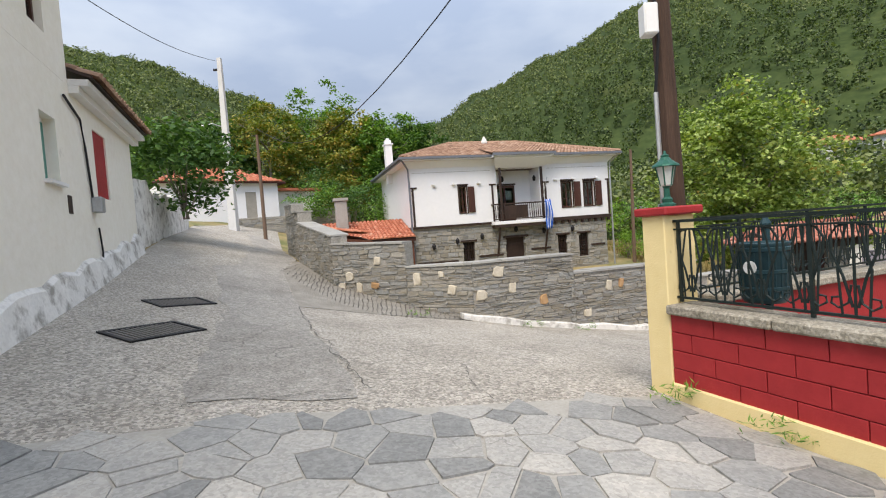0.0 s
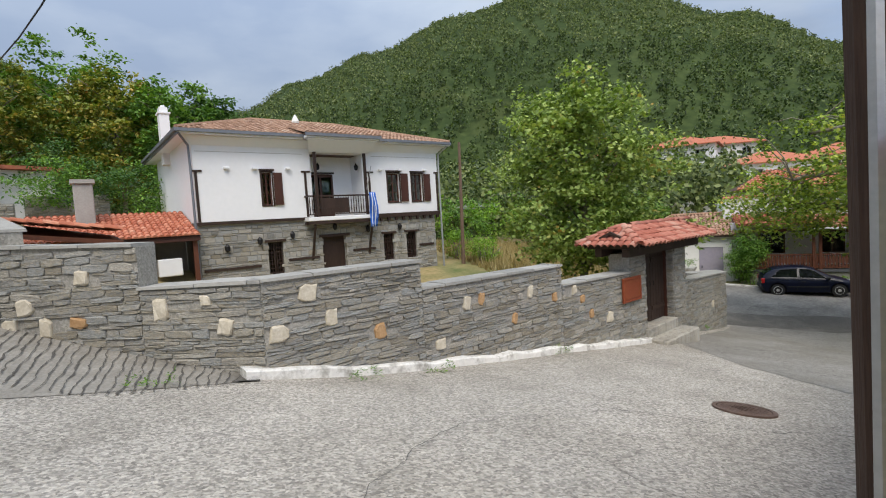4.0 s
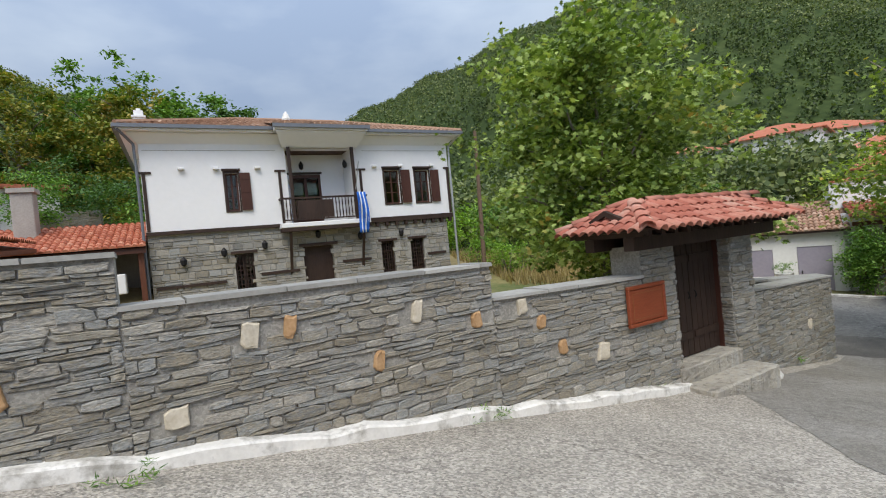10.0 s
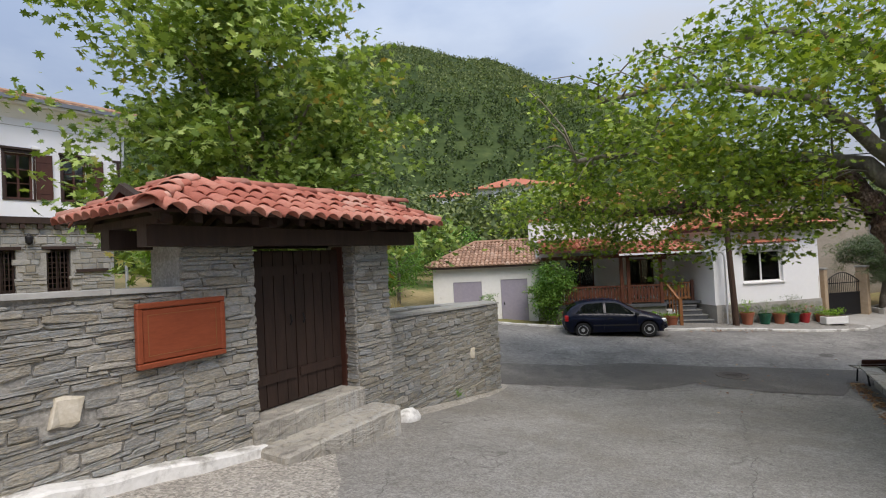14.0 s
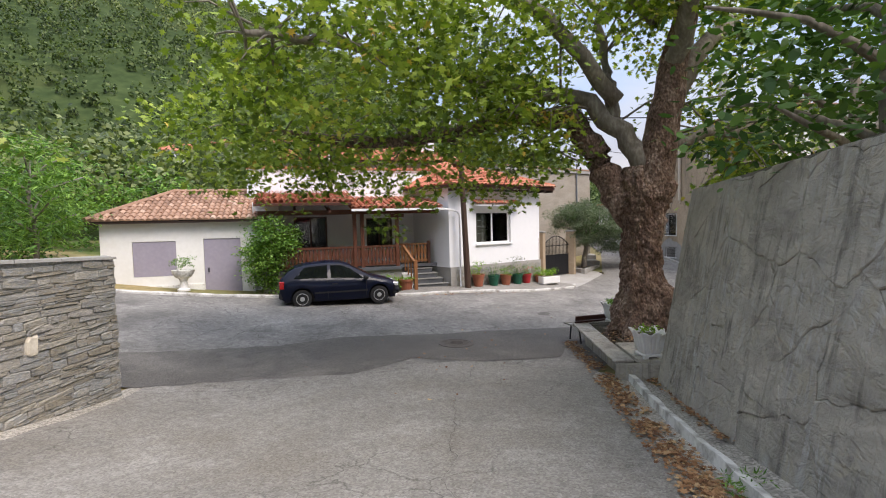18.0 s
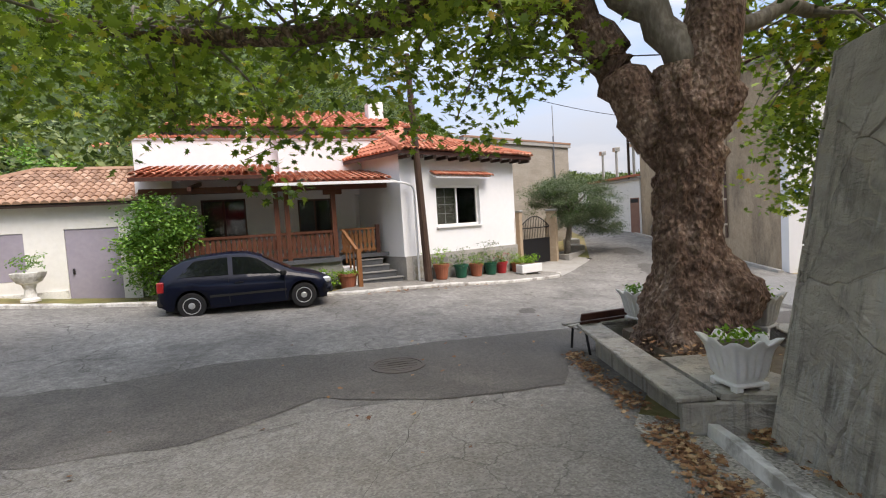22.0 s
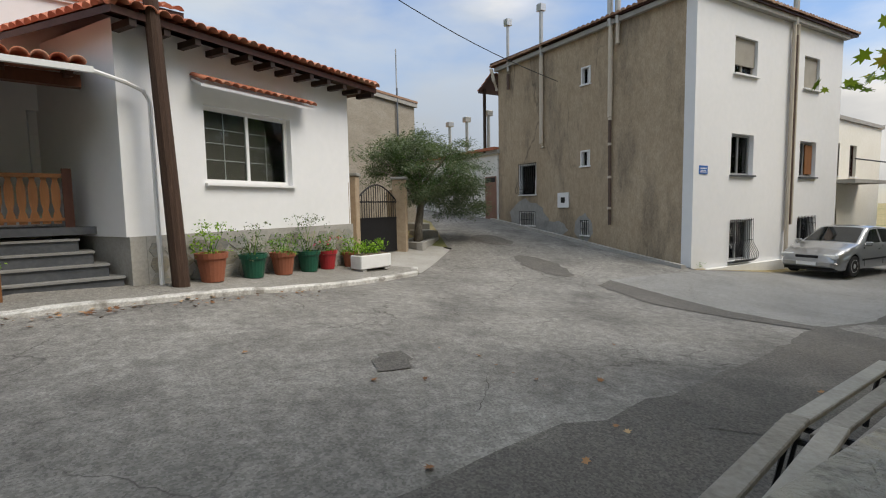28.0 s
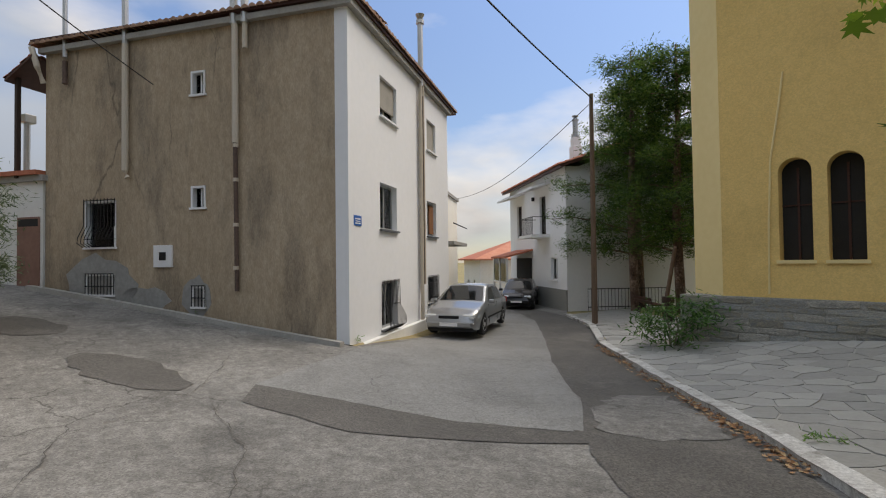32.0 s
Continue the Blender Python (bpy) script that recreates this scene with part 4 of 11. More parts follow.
def grille(parent, x0, x1, z0, z1, out, bulge=0.0, gap=0.1, material=None, cross=2):
    """Iron bars in front of a window; bulge lets them belly at the foot."""
    bm = bmesh.new()
    n = max(2, round((x1 - x0) / gap))
    for i in range(n + 1):
        x = x0 + (x1 - x0) * i / n
        if bulge:
            pts = [(x, -out - bulge * k, z0 + (z1 - z0) * t) for t, k in ((0, 0.2), (0.08, 0.9), (0.2, 1.0), (0.33, 0.55), (0.45, 0.1), (1, 0))]
            tube(bm, pts, 0.009, 5)
        else:
            tube(bm, [(x, -out, z0), (x, -out, z1)], 0.009, 5)
    for k in range(cross):
        z = z0 + (z1 - z0) * (k + 0.5 if not bulge else (0.5, 0.97, 0.02)[k % 3] * cross) / cross
        box(bm, x0 - 0.02, x1 + 0.02, -out - 0.008, -out + 0.008, z - 0.01, z + 0.01)
    return part("window_grille", bm, material or METAL_BLACK, parent, "black wrought-iron window grille")


# ---- plants ----
PALMATE = ((0, 0), (0.22, -0.1), (0.18, 0.12), (0.52, 0.22), (0.22, 0.38), (0.34, 0.72), (0.1, 0.6), (0, 1.0))


def leaf_cloud(clumps, rng, size, shape="palmate", droop=0.5, per=40, spread=0.45, flat=0.55):
    """Vertices and faces of many leaves about clump centres."""
    verts, faces = [], []
    if shape == "palmate":
        outline = list(PALMATE) + [(-x, y) for x, y in PALMATE[-2:0:-1]]
    elif shape == "oval":
        outline = [(0, 0), (0.26, 0.3), (0.2, 0.7), (0, 1), (-0.2, 0.7), (-0.26, 0.3)]
    else:
        outline = [(0, 0), (0.09, 0.4), (0, 1), (-0.09, 0.4)]
    for cx, cy, cz, k in clumps:
        for _ in range(max(1, int(per * k))):
            u = Vector((rng.gauss(0, 1), rng.gauss(0, 1), rng.gauss(0, flat)))
            c = Vector((cx, cy, cz)) + u * spread * k * 0.6
            d = Vector((rng.uniform(-1, 1), rng.uniform(-1, 1), rng.uniform(-0.6, 0.35) - droop * 0.6)).normalized()
            n = Vector((rng.uniform(-0.8, 0.8), rng.uniform(-0.8, 0.8), rng.uniform(0.4, 1.5)))
            s = d.cross(n)
            if s.length < 0.05:
                continue
            s.normalize()
            b = len(verts)
            q = size * rng.uniform(0.6, 1.25)
            bend = s.cross(d) * rng.uniform(-0.25, 0.25)
            verts.extend((c + (s * x + d * y + bend * y * y) * q)[:] for x, y in outline)
            faces.append(tuple(range(b, b + len(outline))))
    return verts, faces


def crown(parent, name, clumps, rng, size, material, shape="palmate", **kw):
    v, f = leaf_cloud(clumps, rng, size, shape, **kw)
    me = bpy.data.meshes.new(name)
    me.from_pydata(v, [], f)
    me.materials.append(material)
    ob = new(name, me)
    ob.parent = parent
    ob["kind"] = "stuff"
    return ob


def shell_clumps(rng, centre, radii, n, hollow=0.55, lumps=6, cut=None):
    """Clump centres in an uneven ellipsoid, mostly near its skin, with gaps."""
    bumps = [(Vector((rng.gauss(0, 1), rng.gauss(0, 1), rng.gauss(0, 1))).normalized(), rng.uniform(-0.28, 0.22)) for _ in range(lumps)]
    out = []
    while len(out) < n:
        d = Vector((rng.gauss(0, 1), rng.gauss(0, 1), rng.gauss(0, 1)))
        if d.length < 1e-3:
            continue
        d.normalize()
        r = hollow + (1 - hollow) * rng.random() ** 0.6
        r *= 1 + sum(a * max(0.0, d.dot(b)) ** 3 for b, a in bumps)
        p = (centre[0] + d.x * radii[0] * r, centre[1] + d.y * radii[1] * r, centre[2] + d.z * radii[2] * r)
        if cut and cut(*p):
            continue
        if noise.noise(Vector(p) * 0.8) < -0.22:
            continue
        out.append((*p, rng.uniform(0.6, 1.2)))
    return out


def limb(bm, a, b, r0, r1, rng, sag=0.1, n=5, sides=7):
    a, b = Vector(a), Vector(b)
    l = (b - a).length
    pts = [a.lerp(b, i / n) + Vector((rng.uniform(-1, 1), rng.uniform(-1, 1), rng.uniform(-1, 1))) * l * sag * (0.35 if 0 < i < n else 0) + Vector((0, 0, math.sin(math.pi * i / n) * l * sag)) for i in range(n + 1)]
    tube(bm, pts, [r0 + (r1 - r0) * i / n for i in range(n + 1)], sides)
    return pts

# ---- ground, road, hills ----
def ground_sheet():
    xs = [-900, -400, -150, -60, -30] + [-16 + 0.5 * i for i in range(145)] + [70, 110, 200, 450, 900]
    ys = [-900, -400, -150, -60, -30] + [-16 + 0.5 * i for i in range(113)] + [55, 80, 150, 400, 900]
    bm = bmesh.new()
    grid = []
    for x in xs:
        row = []
        for y in ys:
            far = max(0.0, math.hypot(max(x - 56, -14 - x, 0), max(y - 40, -14 - y, 0)) - 10)
            row.append(bm.verts.new((x, y, gz(x, y) - 0.02 - min(far * 0.03, 6.0))))
        grid.append(row)
    for a, b in zip(grid, grid[1:]):
        for i in range(len(ys) - 1):
            bm.faces.new((a[i], b[i], b[i + 1], a[i + 1]))
    return solid("ground", bm, GROUND, "dry grass and soil ground of the village slope", "ground", "structure", smooth=True)


ground_sheet()
LANE = [(-3.3, -3), (6, -3), (6, 3.4), (12, 6.4), (17.5, 8.6), (21.4, 10.4), (21.6, 11.4), (21.2, 13.5), (19.8, 15.2), (17.1, 17.6), (16.7, 17.45), (12, 15.5), (9.8, 14.35), (.6, 10.9),
        (-2.75, 9.15), (-4.25, 12.9), (-4.6, 15.5), (-6.3, 19.5), (-11, 33), (-13.2, 33), (-12, 24), (-7, 11.4), (-5.9, 8.7), (-4.8, 5.2), (-3.6, 1)]
drape("road", LANE, 0.0, CONCRETE, "pale rough concrete lane with exposed gravel", "road")
STRIP = ragged([(-.78, 4.2), (-1.0, 4.9), (-1.9, 6.9), (-2.75, 9.1), (-4.2, 12.8), (-4.6, 15.3), (-6.6, 20.5), (-9.3, 25.6), (-10.0, 25.4), (-7.0, 18.5), (-5.6, 13.8), (-5.1, 12.2), (-5.5, 11.6), (-3.5, 7.8), (-2.2, 3.9)], 0.07, 0.4, 4)
drape("lane_strip", STRIP, 0.008, CONCRETE_STRIP, "darker trowelled concrete strip along the lane", "road")
drape("square_asphalt", [(21.2, 11.2), (21.2, 13.5), (19.8, 15.2), (17.1, 17.6), (15, 22), (19, 27.6), (23.6, 23.5), (27.6, 18.5), (29.2, 17.2), (31, 15.6), (33.9, 14.2), (38, 13.6), (44, 14.6), (53, 19), (56, 17), (46, 12.2), (44, 11.5), (40, 9), (36.5, 6.7),
                         (38.3, 3.2), (41, -1), (45, -5), (50, -8), (56, -10), (56, -14), (44, -12), (39.2, -5), (36, -1.6), (34, 1.1), (31.2, 3.8), (28.6, 6.9), (26, 9.6), (24.6, 10.9)], 0.002, ASPHALT, "worn grey asphalt of the village square", "road")
drape("lane_end", ragged([(21.5, 11.35), (21.35, 13.6), (19.95, 15.35), (17.25, 17.55), (16.9, 17.2), (14.6, 16.1), (12.9, 15.3), (11.2, 14.5), (10.6, 13.0), (9.6, 11.0), (9.0, 8.9), (10.2, 7.5), (13.5, 8.75), (17, 9.7), (19.4, 10.4)], 0.05, 0.4, 12), 0.006, CONCRETE_DARK, "worn brownish concrete at the end of the lane", "road")
DARK_BAND = ragged([(21.7, 17.2), (20.6, 17.7), (19.0, 18.9), (15.3, 21.5), (15.0, 20.2), (17.15, 17.5), (17.9, 16.9), (19.6, 15.1), (21.0, 14.7), (21.3, 13.4), (22.4, 12.1), (23.9, 12.1), (25.1, 11.4), (26.3, 10.3), (28.4, 8.0), (29.6, 7.3), (30.4, 7.6), (29.0, 8.9), (27.2, 10.7), (26.0, 12.3), (25.2, 13.2), (23.3, 15.1)], 0.06, 0.3, 7)
drape("asphalt_patch", DARK_BAND, 0.012, ASPHALT_DARK, "dark band of newer asphalt across the square", "road")
drape("asphalt_patch", ragged([(33.9, 10.0), (34.6, 9.6), (33.3, 8.9), (31.6, 8.3), (30.3, 7.6), (31.2, 6.2), (33.7, 3.5), (36.5, .2), (39, -2.6), (42.5, -5.4), (41.5, -6.2), (38.8, -4.6), (35.6, -1.2), (33.6, 1.4), (30.7, 4.5), (28.6, 6.9), (29.4, 7.3), (30.5, 8.4), (32.0, 9.5)], 0.03, 0.4, 8), 0.012, ASPHALT_DARK,
      "dark asphalt trench strip along the kerb", "road")
drape("asphalt_patch", ragged([(27.0, 11.0), (28.2, 9.7), (29.25, 8.6), (30.3, 7.7), (29.7, 7.2), (28.75, 7.0), (27.3, 8.6), (25.7, 10.3), (26.1, 11.3)], 0.05, 0.3, 10), 0.016, ASPHALT_DARK, "dark worn asphalt beside the church kerb", "road")
drape("worn_asphalt", ragged([(30.2, 7.5), (30.9, 6.5), (31.2, 5.3), (30.6, 4.9), (29.7, 5.9), (29.0, 6.7), (29.4, 7.2)], 0.09, 0.2, 31), 0.02, ASPHALT, "worn paler asphalt where the dark strips meet", "road")
drape("pale_asphalt", ragged([(34.6, 9.6), (33.3, 8.9), (31.6, 8.3), (30.3, 7.6), (31.2, 6.2), (33.7, 3.5), (36.5, .2), (39, -2.6), (41.5, -4.2), (39.5, .5), (38, 3.2), (36.4, 6.5)], 0.02, 0.5, 9), 0.008, ASPHALT_PALE,
      "paler asphalt of the street leading away", "road")
for n_, (cx, cy, rx, ry, a) in enumerate(((36.0, 11.0, 1.3, .5, 20), (39.6, 12.2, 1.0, .6, 25), (27.3, 13.75, .34, .2, 0))):
    pts_ = [(cx + rx * math.cos(t) * math.cos(radians(a)) - ry * math.sin(t) * math.sin(radians(a)), cy + rx * math.cos(t) * math.sin(radians(a)) + ry * math.sin(t) * math.cos(radians(a))) for t in [i * math.pi / 6 for i in range(12)]]
    drape("asphalt_patch", ragged(pts_, 0.07, 0.2, 20 + n_), 0.012, ASPHALT_DARK, "small dark asphalt repair patch", "road")
drape("pale_apron", [(34.2, 14.1), (38, 13.5), (38.6, 14.6), (38.3, 15.6), (34.9, 16.6), (34.3, 15.4)], 0.02, CEMENT, "smooth pale concrete apron before the garden gate", "pavement")
drape("pavement_house", [(27.2, 19.2), (27.7, 18.6), (29.2, 17.2), (31, 15.7), (33.8, 14.25), (34.6, 14.4), (34.4, 15.8), (30.3, 17.9), (29.3, 19.1)], 0.07, CONCRETE_DARK, "narrow concrete pavement before the house", "pavement")
RAMP = [(.5, 10.5), (-.94, 9.95), (-2.75, 9.15), (-4.25, 12.9), (-4.6, 15.4), (-4.4, 15.2), (-2.8, 12.5), (-.9, 11.7), (.5, 11.0)]
drape("cobbled_ramp", RAMP, 0.008, COBBLE, "grooved cobbled concrete ramp against the stone wall", "pavement")
ramp_lines = bmesh.new()
for i in range(40):
    k = i / 39
    a = Vector((-4.2 + 4.4 * k ** 0.8, 12.6 - 2.2 * k ** 0.7 - 1.3 * math.sin(k * 3.1), 0))
    b = Vector((-4.3 + 4.6 * k, 14.6 - 3.6 * k ** 0.6, 0))
    c_ = crack([(a.x, a.y), (b.x, b.y)], 0.03, 50 + i, 0.022, 0.03)
    me_ = bpy.data.meshes.new("t"); c_.to_mesh(me_); c_.free(); ramp_lines.from_mesh(me_); bpy.data.meshes.remove(me_)
tagged(solid("ramp_grooves", ramp_lines, CRACK, "dark grooves pressed across the ramp", "groove", "structure"))
for n_, (path_, w_) in enumerate((([(-1.0, 9.9), (-.2, 10.2), (.9, 10.35), (1.9, 10.6)], .03), ([(-2.75, 9.1), (-1.9, 6.9), (-1.0, 4.9), (-.72, 4.35)], .04), ([(.5, 6.2), (1.78, 7.92), (2.3, 8.3), (3.4, 8.4)], .03),
                                 ([(4.1, 8.75), (5.2, 7.6), (6.5, 7.2), (9, 8.6)], .03), ([(21.3, 13.4), (19.2, 12.9), (16.76, 11.79), (14.6, 10.8), (12, 10)], .018),
                                 ([(22.9, 11.9), (21.9, 12.6), (21.4, 13.3)], .025), ([(16.9, 17.3), (18, 15.8), (21, 14.0)], .03), ([(24.5, 16.5), (23.2, 15.4), (22.6, 14.6)], .025),
                                 ([(-.9, 4.3), (-2.3, 3.8), (-3.4, 3.1)], .03), ([(.3, 4.1), (.1, 5.4), (-.6, 6.0), (-1.6, 6.4)], .02), ([(26.5, 14.6), (27.4, 13.8), (27.0, 12.8), (26.2, 12.9)], .025),
                                 ([(36.3, 9.4), (34.6, 10.4), (33.5, 11.9), (31.2, 12.6)], .03), ([(33.9, 10.4), (32.2, 10.6), (30.8, 11.2)], .03))):
    tagged(solid("crack", crack(path_, w_ * .55, 70 + n_), CRACK, "dark crack winding through the road surface", "crack", "structure"))

# wooded hills around the village
SKYLINE = ((-180, 3), (-80, 6), (-60, 14), (-42, 20), (-30, 19), (-22, 16.5), (-14, 14), (-8, 12.6), (0, 13.2), (6, 16.2), (14, 19), (24, 22.2), (33, 23.6), (42, 21.8), (52, 18.2), (60, 13.8), (70, 8.5), (82, 4), (120, 2), (180, 3))


def skyline(az):
    for (a, e), (b, f) in zip(SKYLINE, SKYLINE[1:]):
        if a <= az <= b:
            k = (az - a) / (b - a)
            k = k * k * (3 - 2 * k)
            return e + (f - e) * k
    return 3.0


def hillside(name, az0, az1, near, far, lift, seed, label, share=1.0, bump=3.0, step=0.3):
    """A slope that climbs from near to a crest on the skyline, with the relief of tree crowns."""
    verts, faces = [], []
    na, nr = int((az1 - az0) / step), 60
    for i in range(na + 1):
        az = az0 + (az1 - az0) * i / na
        top = skyline(az) * share
        for j in range(nr + 1):
            t = j / nr
            r = near + (far - near) * t ** 1.3
            h = 1.5 + lift + math.tan(radians(top)) * far * (t ** 1.15)
            x, y = r * math.sin(radians(az)), r * math.cos(radians(az))
            p = Vector((x * 0.13, y * 0.13, seed))
            q = 1 - min(1.0, noise.voronoi(p)[0][0] * 1.35)
            h += bump * (0.9 * q + 0.5 * noise.noise(p * 2.3) + 0.35 * noise.noise(p * 5)) * (0.35 + 0.65 * t)
            verts.append((x, y, h))
    n = nr + 1
    for i in range(na):
        for j in range(nr):
            a = i * n + j
            faces.append((a, a + 1, a + n + 1, a + n))
    me = bpy.data.meshes.new(name)
    me.from_pydata(verts, [], faces)
    me.materials.append(HILL)
    me.polygons.foreach_set("use_smooth", [True] * len(me.polygons))
    return tagged(new(name, me), label, "hill", kind="stuff")


hillside("wooded_hill", -75, -6, 75, 230, -3, 3.1, "steep hillside covered with dense green woods", bump=2.0)
hillside("wooded_hill", -16, 92, 90, 300, -6, 8.2, "rounded hill covered with dark green scrub and woods", bump=2.0)


def crowns(name, spots, material, label, seed, per=70, leaf=1.0):
    """Many distant tree crowns (x, y, z, radius, height) as one mesh of leafy facets that face outwards."""
    rng = np.random.default_rng(seed)
    sp = np.repeat(np.array(spots, float), per, axis=0)
    n = len(sp)
    d = rng.normal(size=(n, 3))
    d[:, 2] = np.abs(d[:, 2]) * 1.1 - 0.35
    d /= np.linalg.norm(d, axis=1)[:, None]
    lump = 0.78 + 0.3 * np.sin(d[:, 0] * 5 + sp[:, 0]) * np.cos(d[:, 1] * 4 + sp[:, 1] * 1.7) + rng.uniform(-0.14, 0.1, n)
    c = sp[:, :3] + d * np.c_[sp[:, 3], sp[:, 3], sp[:, 4]] * lump[:, None]
    nrm = d + rng.normal(size=(n, 3)) * 0.55
    nrm /= np.linalg.norm(nrm, axis=1)[:, None]
    u = np.cross(nrm, rng.normal(size=(n, 3)))
    u /= np.linalg.norm(u, axis=1)[:, None]
    v = np.cross(nrm, u)
    s = (leaf * rng.uniform(0.5, 1.2, n))[:, None]
    verts = np.stack([c - u * s * 0.5, c + v * s * 0.36, c + u * s * 0.6, c - v * s * 0.42], axis=1).reshape(-1, 3)
    me = bpy.data.meshes.new(name)
    me.from_pydata(verts.tolist(), [], np.arange(4 * n).reshape(-1, 4).tolist())
    me.materials.append(material)
    return tagged(new(name, me), label, "woods", kind="stuff")


def hill_spots(az0, az1, near, far, lift, space, rng, tall=(4.0, 7.5)):
    out = []
    r = near + 4
    while r < far - 2:
        t = ((r - near) / (far - near)) ** (1 / 1.3)
        n = int(radians(az1 - az0) * r / space)
        for i in range(n):
            az = az0 + (az1 - az0) * (i + rng.random()) / n
            h = 1.5 + lift + math.tan(radians(skyline(az))) * far * t ** 1.15
            x, y = r * math.sin(radians(az)), r * math.cos(radians(az))
            if noise.noise(Vector((x, y, 0)) * 0.02) > 0.48 and rng.random() < 0.8:
                continue
            k = rng.uniform(*tall)
            out.append((x + rng.uniform(-1, 1), y + rng.uniform(-1, 1), h + k * 0.12, k * rng.uniform(0.42, 0.6), k * 0.55))
        r += space * 0.9
    return out


rng_ = random.Random(77)
crowns("hill_woods", hill_spots(-75, -6, 75, 230, -3, 4.6, rng_, (3.2, 6.0)), WOODS, "dense dark green woods on the near hillside", 1, 80, .7)
slope_spots = hill_spots(-16, 88, 90, 300, -6, 4.8, rng_, (2.6, 5.4))
pine_line = lambda x, y: 190 + 35 * noise.noise(Vector((x * .02, y * .02, 3)))
crowns("hill_woods", [p for p in slope_spots if math.hypot(p[0], p[1]) >= pine_line(p[0], p[1])], WOODS, "green scrub on the upper slope of the rounded hill", 2, 62, .8)
crowns("hill_pines", [(x, y, z + h * .25, r * .9, h * 1.5) for x, y, z, r, h in slope_spots if math.hypot(x, y) < pine_line(x, y)], WOODS_DARK, "dark pine woods on the lower slope of the hill", 3, 80, .7)

# ---- the mansion's stone garden wall ----
P1A, P1B = (0.5, 10.75), (9.8, 14.17)
U1 = Vector((P1B[0] - P1A[0], P1B[1] - P1A[1])).normalized()
N1 = Vector((-U1.y, U1.x))


def on_p1(s, off=0.0):
    return (P1A[0] + U1.x * s + N1.x * off, P1A[1] + U1.y * s + N1.y * off)


def wall_section(a, b, top_a, top_b, label, seed, thick=0.42, cap=0.045, spots=(), finish_cap=None, wide=(0.15, 0.62), ends=(0.0, 0.0)):
    """A free-standing stone wall from a to b: mortar core, stones as parts on its near face, slate coping."""
    m = facade(a, b)
    L = math.hypot(b[0] - a[0], b[1] - a[1])
    th = thing("stone_wall", m, label, "wall", kind="structure")
    ux, uy = (b[0] - a[0]) / L, (b[1] - a[1]) / L
    base = lambda x: gz(a[0] + ux * x, a[1] + uy * x) - 0.03
    top = lambda x: top_a + (top_b - top_a) * x / L - cap
    bm = bmesh.new()
    n = max(2, int(L / 0.5))
    for i in range(n):
        x0, x1 = L * i / n, L * (i + 1) / n
        vs = [bm.verts.new(p) for p in ((x0, 0, base(x0) - 0.3), (x1, 0, base(x1) - 0.3), (x1, 0, top(x1)), (x0, 0, top(x0)), (x0, thick, base(x0) - 0.8), (x1, thick, base(x1) - 0.8), (x1, thick, top(x1)), (x0, thick, top(x0)))]
        for q in ((0, 1, 2, 3), (5, 4, 7, 6), (3, 2, 6, 7), (0, 3, 7, 4), (1, 5, 6, 2)):
            bm.faces.new([vs[k] for k in q])
    part("core", bm, MORTAR, th, "grey recessed mortar")
    rng = random.Random(seed)
    hits = [(x, z, w, h) for x, z, w, h, _ in spots]
    lay(th, "stone", courses(L, base, top, rng, wide=wide), rng, holes=[(x - w / 2, x + w / 2, z - h / 2, z + h / 2) for x, z, w, h in hits])
    for x, z, w, h, ochre in spots:
        piece("stone", rng.choice(STONES_OCHRE if ochre else STONES_PALE), Matrix.Translation((x, 0, z)) @ pose(0, 0, 0, 0, rng.uniform(-12, 12), 0) @ Matrix.Diagonal((w, 0.05, h, 1)), th)
    for e, x in zip(ends, (0, L)):
        if e:
            turn = Matrix.Translation((x, 0, 0)) @ pose(0, 0, 0, 0, 0, 90 if x else -90)
            spec = list(courses(thick, lambda q: base(x), lambda q: top(x), rng, wide=(0.15, 0.4)))
            if x == 0:
                spec = [(-c, z, w, h) for c, z, w, h in spec]
            lay(th, "stone", spec, rng, turn=turn)
    x = -0.02
    while x < L + 0.01:
        w = min(rng.uniform(0.5, 0.95), L + 0.02 - x)
        if w < 0.12:
            break
        t0, t1 = top(x) + 0.002, top(x + w) + 0.002
        cb = bmesh.new()
        k = cap * rng.uniform(0.8, 1.1)
        vs = [cb.verts.new(p) for p in ((x + .006, -0.05, t0), (x + w - .006, -0.05, t1), (x + w - .006, thick + .05, t1), (x + .006, thick + .05, t0), (x + .01, -0.045, t0 + k), (x + w - .01, -0.045, t1 + k), (x + w - .01, thick + .045, t1 + k), (x + .01, thick + .045, t0 + k))]
        for q in ((3, 2, 1, 0), (4, 5, 6, 7), (0, 1, 5, 4), (1, 2, 6, 5), (2, 3, 7, 6), (3, 0, 4, 7)):
            cb.faces.new([vs[i] for i in q])
        part("coping_slab", cb, finish_cap or CAPSTONE, th)
        x += w
    return th


wall_section((-4.4, 15.2), (-2.8, 12.4), 2.1, 1.62, "grey stone garden wall stepping down beside the lane", 21)
wall_section((-5.2, 17.3), (-4.4, 15.2), 2.55, 2.45, "grey stone garden wall stepping down beside the lane", 22)
wall_section((-6.1, 19.5), (-5.2, 17.3), 2.95, 2.85, "grey stone garden wall stepping down beside the lane", 23)
wall_section((-2.8, 12.4), (-.9, 11.62), 1.40, 1.32, "grey stone garden wall with pale boulders beside the ramp", 24, spots=((.5, .55, .22, .24, 0), (.75, .25, .16, .26, 0), (1.3, .9, .18, .2, 0), (1.2, .3, .24, .14, 1), (.25, .3, .2, .2, 0)))
S2, S3, S4 = on_p1(2.72), on_p1(6.55), on_p1(9.45)
